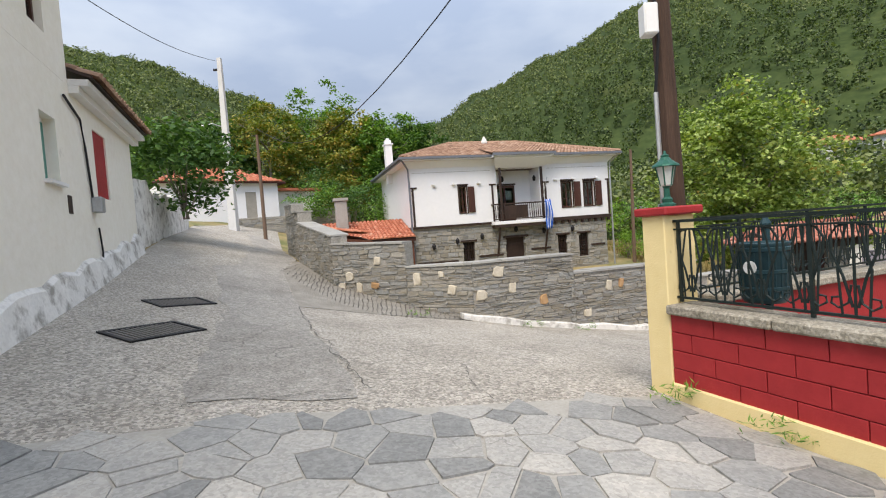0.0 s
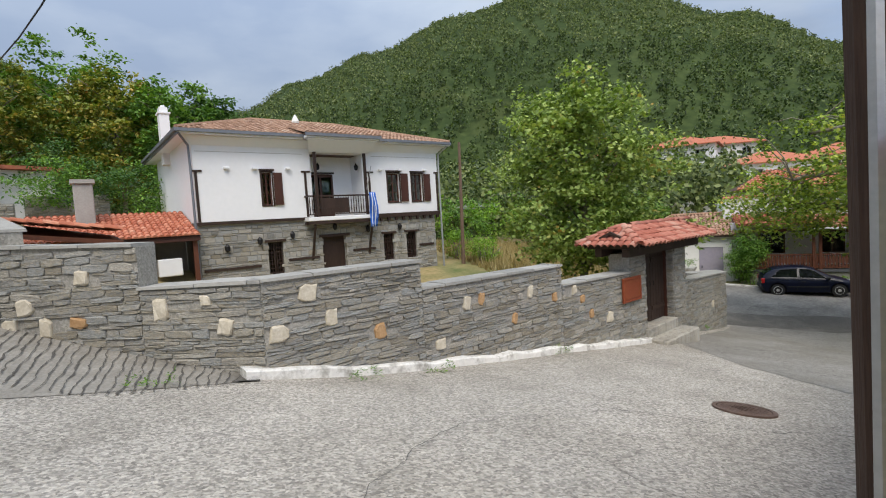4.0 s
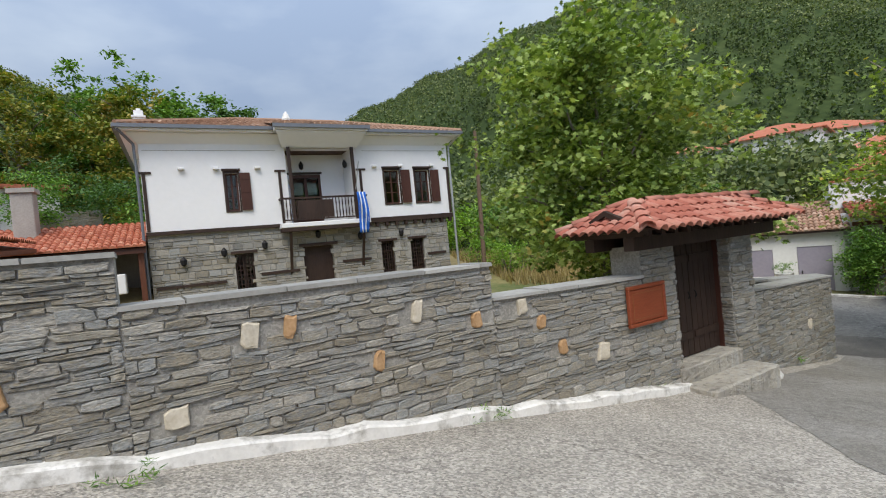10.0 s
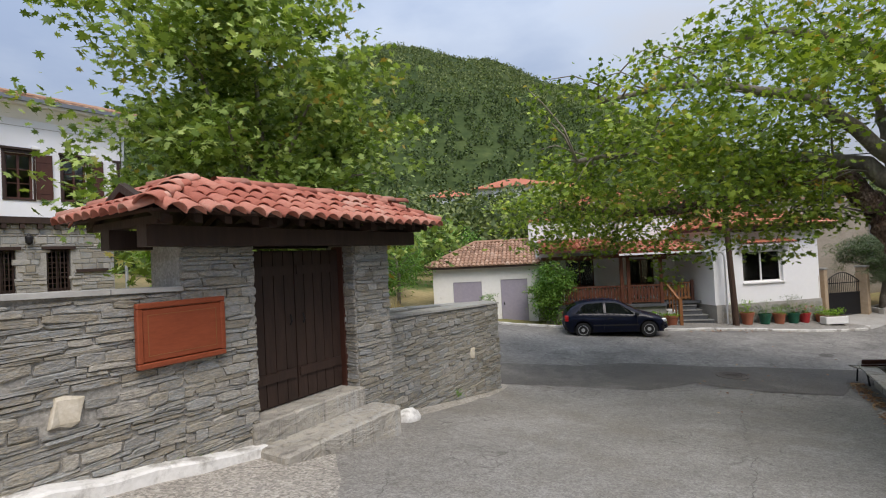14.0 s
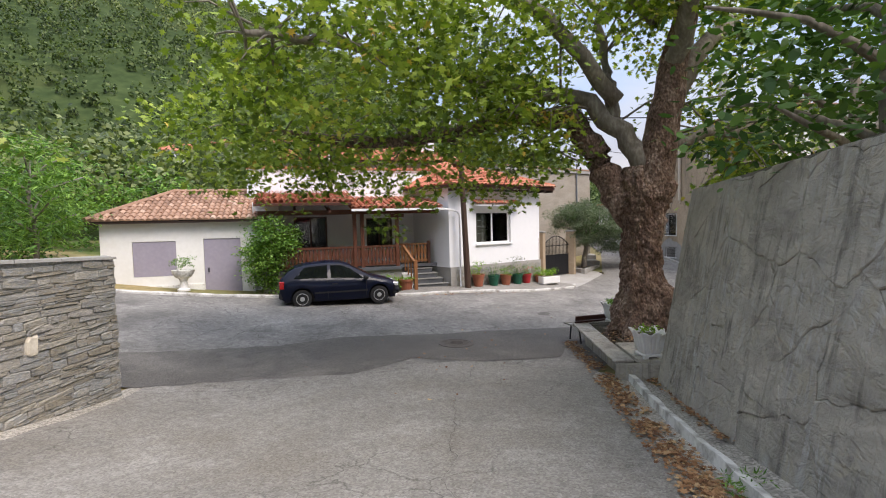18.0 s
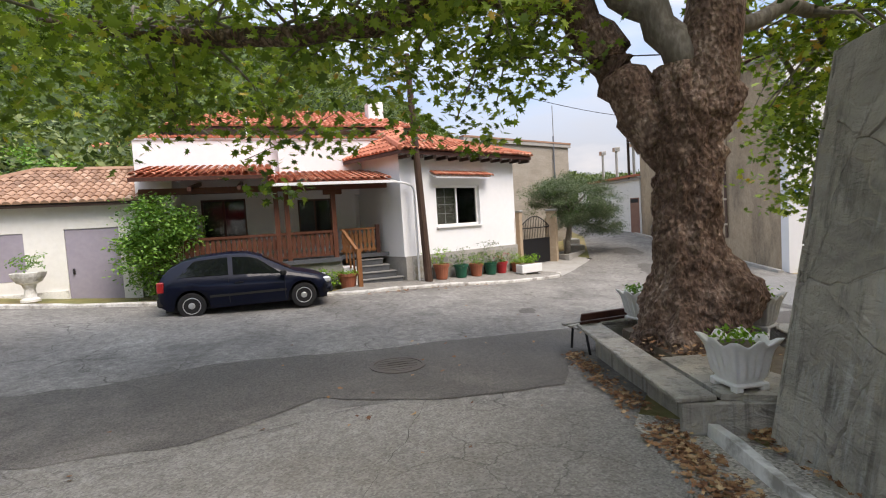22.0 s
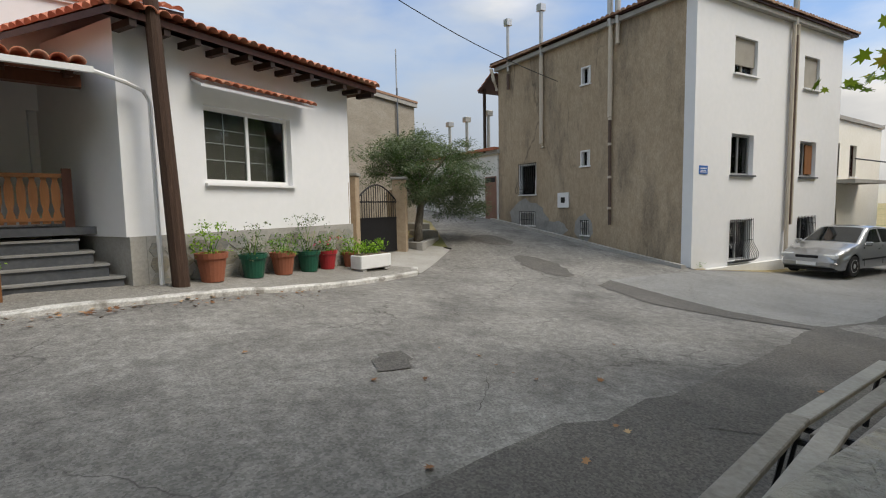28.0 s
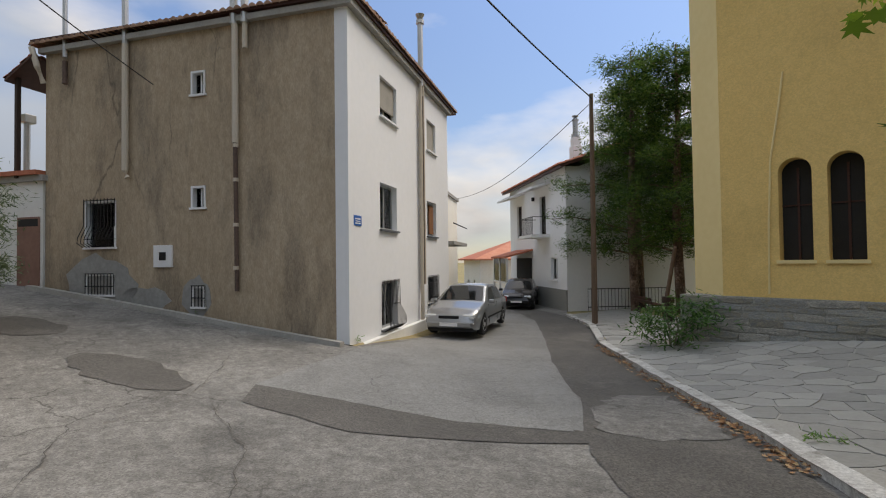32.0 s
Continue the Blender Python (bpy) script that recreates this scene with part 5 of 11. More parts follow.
wall_section((-.9, 11.62), (.6, 10.79), .74, .76, "grey slate garden wall with pale boulders and a slate coping", 25, spots=((.3, .42, .2, .3, 0), (.95, .52, .14, .14, 0), (1.2, .16, .2, .22, 0)))
wall_section((.6, 10.79), S2, .77, .75, "grey slate garden wall with pale boulders and a slate coping", 26,
             spots=((.2, .02, .27, .24, 0), (.62, .5, .26, .26, 0), (.95, .1, .18, .26, 0), (1.75, -.25, .2, .24, 1)))
wall_section(S2, S3, .30, .26, "grey slate garden wall with pale boulders and a slate coping", 27,
             spots=((.33, -.72, .2, .2, 0), (.98, -.12, .16, .24, 0), (1.36, -.1, .12, .22, 1), (2.25, -.62, .12, .22, 1), (2.75, -.18, .12, .28, 0), (3.55, -.4, .14, .2, 1)))
wall_section(S3, S4, -.17, -.24, "grey slate garden wall with a slate coping below the board", 28, spots=((.45, -.35, .14, .2, 0), (.75, -.6, .14, .18, 1), (1.1, -1.0, .14, .2, 1), (1.9, -1.22, .22, .26, 0)))
wall_section((12.75, 15.72), (16.75, 17.3), -1.02, -1.2, "grey slate garden wall running from the gate to the corner", 29, spots=((2.9, -2.2, .14, .26, 0),), ends=(0, 1))
kerb("kerb", [(.35, 10.55), (3.2, 11.55), (6.8, 12.85), (10.25, 14.12)], 0.26, 0.12, LIME, "broken whitewashed kerb under the stone wall", wobble=0.03)

# back wall of the corner plot
wall_section((13.2, 18.6), (16.75, 17.35), -1.2, -1.2, "low stone wall of the corner plot", 30, finish_cap=CAPSTONE)


# ---- roofed gate ----
def roofed_gate():
    m = facade(on_p1(9.45), on_p1(12.9))
    th = thing("roofed_gate", m, "stone gate with a clay-tiled roof over dark wooden doors", "gate")
    rng = random.Random(41)
    piers = ((0.0, 0.86), (2.55, 3.3))
    for x0, x1 in piers:
        lo = gz(*on_p1(9.45 + x0)) - 0.4
        p = part("pier", boxes((x0, x1, 0.0, 0.55, lo, 0.2)), MORTAR, th, "grey slate stone pier")
        lay(p, "stone", [(c + x0, z, w, h) for c, z, w, h in courses(x1 - x0, lambda q: lo + 0.3, lambda q: 0.2, rng)], rng)
        side = 1 if x0 == 0 else 0
        turn = Matrix.Translation((x1 if side else x0, 0, 0)) @ pose(0, 0, 0, 0, 0, 90 if side else -90)
        spec = list(courses(0.55, lambda q: lo + 0.3, lambda q: 0.2, rng, wide=(0.2, 0.5)))
        if not side:
            spec = [(-c, z, w, h) for c, z, w, h in spec]
        lay(p, "stone", spec, rng, turn=turn)
    # set back jamb wall right of the door
    part("lintel", boxes((-0.42, 3.72, -0.24, -0.06, 0.16, 0.36), (-0.42, 3.72, 0.5, 0.68, 0.16, 0.36)), WOOD_DARK, th, "dark timber beam")
    part("cross_beam", boxes((-0.4, -0.26, -0.4, 0.9, 0.362, 0.44), (3.56, 3.7, -0.4, 0.9, 0.362, 0.44), (0.8, 0.94, -0.4, 0.9, 0.362, 0.44), (2.5, 2.64, -0.4, 0.9, 0.362, 0.44)), WOOD_DARK, th)
    bm = bmesh.new()
    for i in range(14):
        x = -0.42 + i * 0.313
        quad_slab(bm, [(x, -0.5, 0.45), (x + .08, -0.5, 0.45), (x + .08, 0.25, 0.8), (x, 0.25, 0.8)], 0.08)
        quad_slab(bm, [(x, 0.25, 0.8), (x + .08, 0.25, 0.8), (x + .08, 1.0, 0.45), (x, 1.0, 0.45)], 0.08)
    part("rafters", bm, WOOD_DARK, th)
    L0, L1, yf, yb, zr, ze = -0.52, 3.85, -0.55, 1.05, 0.88, 0.48
    hip = 0.8
    bm = bmesh.new()
    quad_slab(bm, [(L0, yf, ze), (L1, yf, ze), (L1 - hip, 0.25, zr), (L0 + hip, 0.25, zr)], 0.03)
    quad_slab(bm, [(L1, yb, ze), (L0, yb, ze), (L0 + hip, 0.25, zr), (L1 - hip, 0.25, zr)], 0.03)
    quad_slab(bm, [(L0, yb, ze), (L0, yf, ze), (L0 + hip, 0.25, zr)], 0.03)
    quad_slab(bm, [(L1, yf, ze), (L1, yb, ze), (L1 - hip, 0.25, zr)], 0.03)
    part("roof_deck", bm, WOOD_DARK, th)
    tile = tile_mesh(TILE_PINK, 0.4, 0.1, 0.08)
    run = math.hypot(0.25 - yf, zr - ze)
    slope = math.degrees(math.atan2(zr - ze, 0.25 - yf))
    rows = 4
    n = round((L1 - L0) / 0.205)
    for side in (0, 1):
        for c in range(n):
            x = L0 + (c + 0.5) * (L1 - L0) / n
            for r in range(rows):
                k = (r + 0.95) / rows
                y = yf + (0.25 - yf) * k
                if not (L0 + hip * (k - 0.3) < x < L1 - hip * (k - 0.3)):
                    continue
                z = ze + (zr - ze) * k + 0.015
                mm = Matrix.Translation((x + rng.uniform(-.012, .012), y if not side else 0.5 - y, z + rng.uniform(-.006, .006)))
                piece("tile", tile, mm @ pose(0, 0, 0, 0, 0, 180 * side) @ pose(0, 0, 0, slope - 4 + rng.uniform(-1.5, 1.5), 0, rng.uniform(-2, 2)), th)
    for end, sgn in ((L0, 1), (L1, -1)):
        for c in range(9):
            y = yf + (c + 0.5) * (yb - yf) / 9
            half = 1 - abs(y - 0.25) / (0.25 - yf)
            for r in range(4):
                k = (r + 0.95) / 4
                if k - 0.3 > half:
                    continue
                mm = Matrix.Translation((end + sgn * hip * k, y, ze + (zr - ze) * k + 0.015))
                piece("tile", tile, mm @ pose(0, 0, 0, 0, 0, -90 * sgn) @ pose(0, 0, 0, math.degrees(math.atan2(zr - ze, hip)) - 4, 0, rng.uniform(-2, 2)), th)
    for i in range(10):
        piece("ridge_tile", tile, Matrix.Translation((L0 + hip - .05 + (i + 1) * 0.35, 0.25, zr + .03)) @ pose(0, 0, 0, rng.uniform(-2, 2), 0, 90) @ Matrix.Diagonal((1.2, 1, 1.1, 1)), th)
    for cx, cy in ((L0, yf), (L1, yf), (L0, yb), (L1, yb)):
        rx = L0 + hip if cx == L0 else L1 - hip
        for i in range(4):
            k = (i + 1) / 4
            p = Vector((cx, cy, ze)).lerp(Vector((rx, 0.25, zr)), k)
            a = math.degrees(math.atan2(cy - 0.25, cx - rx)) + 90
            piece("hip_tile", tile, Matrix.Translation(p + Vector((0, 0, .035))) @ pose(0, 0, 0, 0, 0, a) @ pose(0, 0, 0, 16, 0, 0) @ Matrix.Diagonal((1.15, 1, 1.1, 1)), th)
    # doors
    for x0, x1 in ((0.87, 1.68), (1.69, 2.5)):
        d = part("door_leaf", boxes((x0, x1, 0.3, 0.36, -1.86, 0.12)), WOOD_DARK, th, "dark brown boarded door leaf")
        for i in range(5):
            w = (x1 - x0) / 5
            part("plank", boxes((x0 + i * w + .006, x0 + (i + 1) * w - .006, 0.28, 0.3, -1.84, 0.1)), WOOD_DARK, d)
        part("rail", boxes((x0 + .03, x1 - .03, 0.255, 0.279, -1.55, -1.43), (x0 + .03, x1 - .03, 0.255, 0.279, -0.2, -0.08)), WOOD_DARK, d)
        part("door_handle", tube(bmesh.new(), [((x1 - .1) if x0 < 1 else x0 + .1, 0.25, -.85), ((x1 - .1) if x0 < 1 else x0 + .1, 0.22, -.8), ((x1 - .1) if x0 < 1 else x0 + .1, 0.25, -.72)], 0.012, 6), METAL_BLACK, d)
    part("door_frame", boxes((0.8, 0.868, 0.2, 0.4, -1.9, 0.16), (2.5, 2.56, 0.2, 0.4, -1.9, 0.16)), WOOD_BROWN, th, "red-brown door frame")
    part("threshold", boxes((0.75, 2.6, -0.08, 0.5, -2.25, -1.87), bevel=0.02), BIGSLATE, th, "worn slate threshold")
    part("door_step", boxes((0.75, 2.75, -0.6, -0.082, -2.55, -2.12), bevel=0.03), BIGSLATE, th, "rough slate door step")
    return th


roofed_gate()
board = thing("notice_board", facade(on_p1(8.98), on_p1(10)), "varnished red-brown wooden board fixed on the stone wall", "board")
part("panel", boxes((0.04, 0.85, -0.1, -0.07, -.93, -.43), bevel=0.012), WOOD_PLAQUE, board)
part("frame", boxes((0.0, 0.89, -.115, -.05, -.99, -.935), (0.0, 0.89, -.115, -.05, -.425, -.37), (0.0, 0.055, -.115, -.05, -.934, -.426), (0.835, 0.89, -.115, -.05, -.934, -.426), bevel=0.01), WOOD_PLAQUE, board)
part("trim_line", boxes((0.1, 0.79, -0.104, -0.1005, -.875, -.869), (0.1, 0.79, -0.104, -0.1005, -.491, -.485), (0.1, 0.106, -0.104, -0.1005, -.868, -.492), (0.784, 0.79, -0.104, -0.1005, -.868, -.492)), WOOD_ORANGE, board)
bl = bmesh.new()
bmesh.ops.create_icosphere(bl, subdivisions=2, radius=0.2)
for v in bl.verts:
    v.co = Vector((v.co.x * 1.5, v.co.y * 0.9, v.co.z * 0.75)) * (1 + 0.25 * noise.noise(v.co * 6))
solid("boulder", bl, LIME, "whitewashed boulder beside the gate step", "stone", m=pose(12.75, 15.2, gz(12.75, 15.2) + .04, 0, 0, 25), smooth=True)

# ---- the mansion ----
def mansion():
    m = facade((-1.41, 25.3), (9.71, 28.58))
    th = thing("mansion", m, "white two-storey mansion with stone ground floor and clay-tiled roof", "house")
    D, L, Z0, ZM, ZT = 8.6, 11.75, -1.9, 1.74, 5.25
    holes_up = [(2.58, 3.0, 2.38, 3.74), (8.68, 9.35, 2.34, 3.74), (10.1, 10.75, 2.34, 3.72), (4.75, 7.3, 1.78, 4.62)]
    holes_lo = [(2.64, 3.3, -.58, .83), (5.1, 6.28, -1.7, .86), (8.3, 8.9, -.5, .8), (9.64, 10.28, -.52, .81)]
    part("upper_wall", pierced(0, L, ZM + .06, ZT, 0, .35, holes_up), WHITE, th, "smooth white plaster")
    part("side_wall", boxes((0, .35, .352, D, ZM + .06, ZT), (L - .35, L, .352, D, ZM + .06, ZT), (.352, L - .352, D - .35, D, ZM + .06, ZT)), WHITE, th, "white plaster side wall")
    part("lower_wall", pierced(0, L - .25, Z0, ZM - .06, .12, .5, holes_lo), MORTAR, th, "recessed mortar of the ground floor")
    rng = random.Random(61)
    sp = part("stone_facing", stones_joined(list(courses(L - .25, lambda x: Z0, lambda x: ZM - .08, rng, .08, .2, (.2, .6))), rng, holes=holes_lo, back=.12), STONE_FAR, th, "grey stone masonry")
    sp["kind"] = "stuff"
    part("side_stone", boxes((0.02, .4, .502, D, Z0, ZM + .055), (L - .6, L - .25, .502, D, Z0, ZM + .055), (.4, L - .6, D - .4, D, Z0, ZM + .055)), STONE_FAR, th)
    part("floor_band", boxes((-.02, 4.6, -.03, .1, ZM - .06, ZM + .055), (7.5, L + .02, -.06, .1, ZM - .14, ZM + .055)), WOOD_DARK, th, "dark timber band between the storeys")
    part("upper_floor", boxes((.36, L - .36, .36, D - .36, ZM - .05, ZM + .05)), WOOD_DARK, th)
    for i in range(10):
        x = 7.7 + i * .43
        part("joist_end", boxes((x, x + .12, -.04, .12, ZM - .3, ZM - .142)), WOOD_DARK, th)
    # timber corner and bay strips
    for x in (0.02, 4.42, 7.6, L - .12):
        part("corner_strip", boxes((x, x + .1, -.035, .0, ZM + .07, 3.75)), WOOD_DARK, th, "dark timber strip")
        part("strip_head", boxes((x - .12, x + .28, -.045, .0, 3.755, 3.83)), WOOD_DARK, th)
    part("white_wire_line", boxes((.1, 4.4, -.008, -.001, 4.55, 4.565), (7.8, L - .1, -.008, -.001, 4.55, 4.565)), GREY_STREAK, th)
    # recessed balcony
    part("recess_wall", pierced(4.75, 7.3, 1.78, 4.62, 1.15, 1.3, [(5.05, 6.3, 1.82, 3.8)]), WHITE, th)
    part("recess_side", boxes((4.7, 4.748, .352, 1.3, 1.78, 4.7), (7.302, 7.35, .352, 1.3, 1.78, 4.7)), WHITE, th)
    part("recess_ceiling", boxes((4.7, 7.35, .352, 1.35, 4.625, 4.7)), WOOD_BROWN, th)
    part("balcony_slab", boxes((4.3, 7.75, -.5, 1.3, 1.6, 1.775), bevel=.02), WHITE, th, "white balcony slab")
    part("balcony_beam", boxes((4.3, 7.75, -.48, -.36, 1.46, 1.595), (4.3, 7.75, -.15, -.02, 1.46, 1.595)), WOOD_DARK, th)
    for x in (4.55, 7.4):
        part("strut", quad_slab(bmesh.new(), [(x, -.42, 1.5), (x + .1, -.42, 1.5), (x + .1, .1, .0), (x, .1, .0)], .14), WOOD_DARK, th, "dark timber strut")
    for x in (4.75, 7.2):
        part("balcony_post", boxes((x, x + .11, -.42, -.31, 1.78, 4.62)), WOOD_DARK, th)
    rail = part("balcony_rail", boxes((4.35, 7.7, -.44, -.37, 2.66, 2.73), (4.35, 7.7, -.43, -.38, 1.86, 1.91), (4.35, 4.42, -.36, .0, 2.66, 2.73), (7.63, 7.7, -.36, .0, 2.66, 2.73)), WOOD_DARK, th, "dark turned balcony railing")
    for i in range(27):
        x = 4.42 + i * .125
        if x > 7.62:
            break
        part("baluster", lathe(bmesh.new(), ((.016, 0), (.03, .2), (.016, .4), (.026, .55), (.014, .75)), 6, (x, -.405, 1.91)), WOOD_DARK, rail)
    part("board_panel", boxes((4.95, 6.3, -.425, -.395, 1.92, 2.6)), WOOD_DARK, rail)
    dr = part("balcony_door", boxes((5.05, 5.15, 1.12, 1.24, 1.82, 3.8), (6.2, 6.3, 1.12, 1.24, 1.82, 3.8), (5.15, 6.2, 1.12, 1.24, 3.66, 3.8), (5.62, 5.73, 1.13, 1.23, 1.82, 3.66), (5.15, 6.2, 1.13, 1.23, 1.82, 2.2)), WOOD_BROWN, th, "dark double balcony door with lace curtains")
    for x0, x1 in ((5.15, 5.62), (5.73, 6.2)):
        part("pane", boxes((x0, x1, 1.17, 1.18, 2.2, 3.66)), GLASS, dr)
        part("curtain", boxes((x0 + .04, x1 - .04, 1.3, 1.31, 3.0, 3.5)), CURTAIN, dr)
    part("door_head", boxes((4.98, 6.37, 1.08, 1.149, 3.82, 3.9)), WOOD_DARK, th)
    # windows above: frame, bars, one open shutter
    for x0, x1, z0, z1 in holes_up[:3]:
        w = window(th, x0, x1, z0, z1, .12, "window", WOOD_BROWN, "dark wooden window with an open shutter", 1, 2)
        part("window_frame", boxes((x0 - .07, x0, -.03, .03, z0 - .05, z1 + .08), (x1, x1 + .05, -.03, .03, z0 - .05, z1 + .08), (x0, x1, -.03, .03, z1, z1 + .08), (x0, x1, -.03, .03, z0 - .05, z0)), WOOD_DARK, w)
        part("window_head", boxes((x0 - .1, x1 + .1, -.1, 0, z1 + .085, z1 + .15)), WOOD_DARK, w)
        sw = (x1 - x0) * (0.62 if x0 > 5 else 0.85)
        sh_ = part("shutter", boxes((x1 + .055, x1 + .055 + sw, -.09, -.05, z0, z1)), WOOD_BROWN, w, "brown boarded shutter")
        for k in (0.15, 0.5, 0.85):
            part("slat", boxes((x1 + .065, x1 + .045 + sw, -.1, -.091, z0 + (z1 - z0) * k - .04, z0 + (z1 - z0) * k + .04)), WOOD_BROWN, sh_)
    for x0, x1, z0, z1 in (holes_lo[0], holes_lo[2], holes_lo[3]):
        w = window(th, x0, x1, z0, z1, .3, "window", WOOD_DARK, "dark barred ground-floor window", 1, 2)
        bm = bmesh.new()
        for i in range(6):
            box(bm, x0 + (x1 - x0) * (i + .5) / 6 - .012, x0 + (x1 - x0) * (i + .5) / 6 + .012, .2, .225, z0, z1)
        for i in range(8):
            z = z0 + (z1 - z0) * (i + .5) / 8
            box(bm, x0, x1, .226, .24, z - .012, z + .012)
        part("window_grille", bm, WOOD_DARK, w)
        part("window_head", boxes((x0 - .12, x1 + .12, .04, .3, z1, z1 + .09)), WOOD_DARK, w)
    part("entrance_door", boxes((5.1, 6.28, .35, .42, -1.7, .86)), WOOD_DARK, th, "dark wooden entrance door")
    part("door_head", boxes((4.95, 6.45, .04, .4, .862, .98)), WOOD_DARK, th)
    for a, b, z in ((0.1, 2.3, -.18), (3.5, 4.9, -.05), (6.6, 7.8, .1), (10.4, 11.3, .05)):
        part("tie_beam", boxes((a, b, .04, .12, z, z + .1)), WOOD_DARK, th, "dark timber tie beam in the masonry")
    for x in (1.2, 2.3, 3.7, 8.25, 9.4, 10.9):
        part("wall_lamp", boxes((x - .1, x + .1, -.16, 0, 3.86, 3.96), bevel=.02), PVC, th, "small white wall lamp")
    for x, z in ((1.0, .55), (2.3, .75), (3.7, .9), (5.7, 1.15), (7.4, .95), (9.2, .95)):
        part("lantern", lathe(bmesh.new(), ((.03, 0), (.09, .06), (.11, .22), (.05, .3), (.02, .34)), 8, (x, -.02, z)), METAL_BLACK, th, "small black wall lantern")
    for x, y, z in ((5.55, 1.05, 4.0), (7.1, .2, 3.9)):
        part("lantern", lathe(bmesh.new(), ((.03, 0), (.08, .05), (.1, .2), (.05, .28), (.02, .34)), 8, (x, y, z)), METAL_BLACK, th)
    # eaves: coved cornice, gutter, roof with a raised bay
    e = .55
    part("cornice", boxes((-e, 4.3, -e, 0, ZT - .12, ZT), (7.8, L + e, -e, 0, ZT - .12, ZT), (-e, 0, .0, D + e, ZT - .12, ZT), (L, L + e, .0, D + e, ZT - .12, ZT)), WHITE, th, "white plaster cornice")
    part("cove", quad_slab(bmesh.new(), [(-.3, -.3, ZT - .13), (L + .3, -.3, ZT - .13), (L, -.002, ZT - .45), (0, -.002, ZT - .45)], .02), WHITE, th)
    part("bay_cornice", boxes((4.3, 7.8, -.95, 0, ZT - .1, ZT + .02)), WHITE, th)
    part("bay_cove", quad_slab(bmesh.new(), [(4.35, -.85, ZT - .11), (7.75, -.85, ZT - .11), (7.5, -.3, ZT - .58), (4.6, -.3, ZT - .58)], .05), WHITE, th)
    part("gutter", boxes((-e - .08, 4.3, -e - .1, -e - .005, ZT - .06, ZT + .06), (7.8, L + e, -e - .1, -e - .005, ZT - .06, ZT + .06), (4.22, 7.88, -1.05, -.955, ZT - .04, ZT + .09), (-e - .1, -e - .005, -e, D + e, ZT - .06, ZT + .06)), GUTTER, th, "grey metal gutter")
    part("downpipe", tube(bmesh.new(), [(-.5, -.55, ZT - .1), (-.12, -.1, ZT - .5), (-.1, -.08, 4), (-.1, -.08, Z0)], .05, 6), GUTTER, th)
    part("downpipe", tube(bmesh.new(), [(L + .4, -.5, ZT - .1), (L + .08, -.08, ZT - .5), (L + .06, -.06, 4), (L + .06, -.06, Z0)], .05, 6), METAL_GREY, th)
    zr = 6.8
    cx0, cx1, cy = 3.6, L - 3.6, D / 2
    bm = bmesh.new()
    quad_slab(bm, [(-e, -e, ZT + .02), (L + e, -e, ZT + .02), (cx1, cy, zr), (cx0, cy, zr)], .05)
    quad_slab(bm, [(L + e, D + e, ZT + .02), (-e, D + e, ZT + .02), (cx0, cy, zr), (cx1, cy, zr)], .05)
    quad_slab(bm, [(-e, D + e, ZT + .02), (-e, -e, ZT + .02), (cx0, cy, zr)], .05)
    quad_slab(bm, [(L + e, -e, ZT + .02), (L + e, D + e, ZT + .02), (cx1, cy, zr)], .05)
    part("roof_deck", bm, TILE_OLD, th)
    W = L + 2 * e
    up = (0, cy + e, zr - ZT)
    ul = Vector(up).length
    roof_plane(th, (-e, -e, ZT + .04), (W, 0, 0), up, TILE_OLD, "weathered clay roof tiles", clip=lambda x, y: (cx0 + e) * y / ul < x < W - (cx0 + e) * y / ul, pitch=.21, row=.34, seed=5)
    roof_plane(th, (-e, D + e, ZT + .04), (0, -D - 2 * e, 0), (cx0 + e, 0, zr - ZT), TILE_OLD, clip=lambda x, y: (cy + e) * y / math.hypot(cx0 + e, zr - ZT) < x < D + 2 * e - (cy + e) * y / math.hypot(cx0 + e, zr - ZT), pitch=.21, row=.34, seed=6)
    roof_plane(th, (L + e, -e, ZT + .04), (0, D + 2 * e, 0), (-(cx0 + e), 0, zr - ZT), TILE_OLD, clip=lambda x, y: (cy + e) * y / math.hypot(cx0 + e, zr - ZT) < x < D + 2 * e - (cy + e) * y / math.hypot(cx0 + e, zr - ZT), pitch=.21, row=.34, seed=7)
    roof_plane(th, (4.22, -1.0, ZT + .1), (3.66, 0, 0), (0, 2.2, .62), TILE_OLD, pitch=.21, row=.34, seed=8)
    part("hip_cap", tube(tube(tube(bmesh.new(), [(-e, -e, ZT + .1), (cx0, cy, zr + .05)], .09, 6), [(L + e, -e, ZT + .1), (cx1, cy, zr + .05)], .09, 6), [(cx0, cy, zr + .05), (cx1, cy, zr + .05)], .09, 6), TILE_OLD, th)
    part("finial", lathe(bmesh.new(), ((.16, 0), (.2, .15), (.12, .35), (.03, .5)), 8, (cx0 + 2.1, cy - .6, zr - .2)), WHITE_OLD, th, "white plaster finial on the ridge")
    ch = part("chimney", boxes((-.28, .12, 4.6, 5.2, 4.6, 6.9)), WHITE, th, "tall white plaster chimney")
    part("chimney_cap", boxes((-.34, .18, 4.55, 5.25, 6.902, 6.97), (-.25, .09, 4.65, 5.15, 6.972, 7.2), (-.15, 0.0, 4.8, 5.0, 7.202, 7.32)), WHITE, ch)
    part("roof_edge", quad_slab(bmesh.new(), [(-e - .02, -e, ZT), (-e + .06, -e, ZT), (-e + .06, D + e, ZT), (-e - .02, D + e, ZT)], .14), GUTTER, th)
    return th, m


HOUSE, HOUSE_M = mansion()

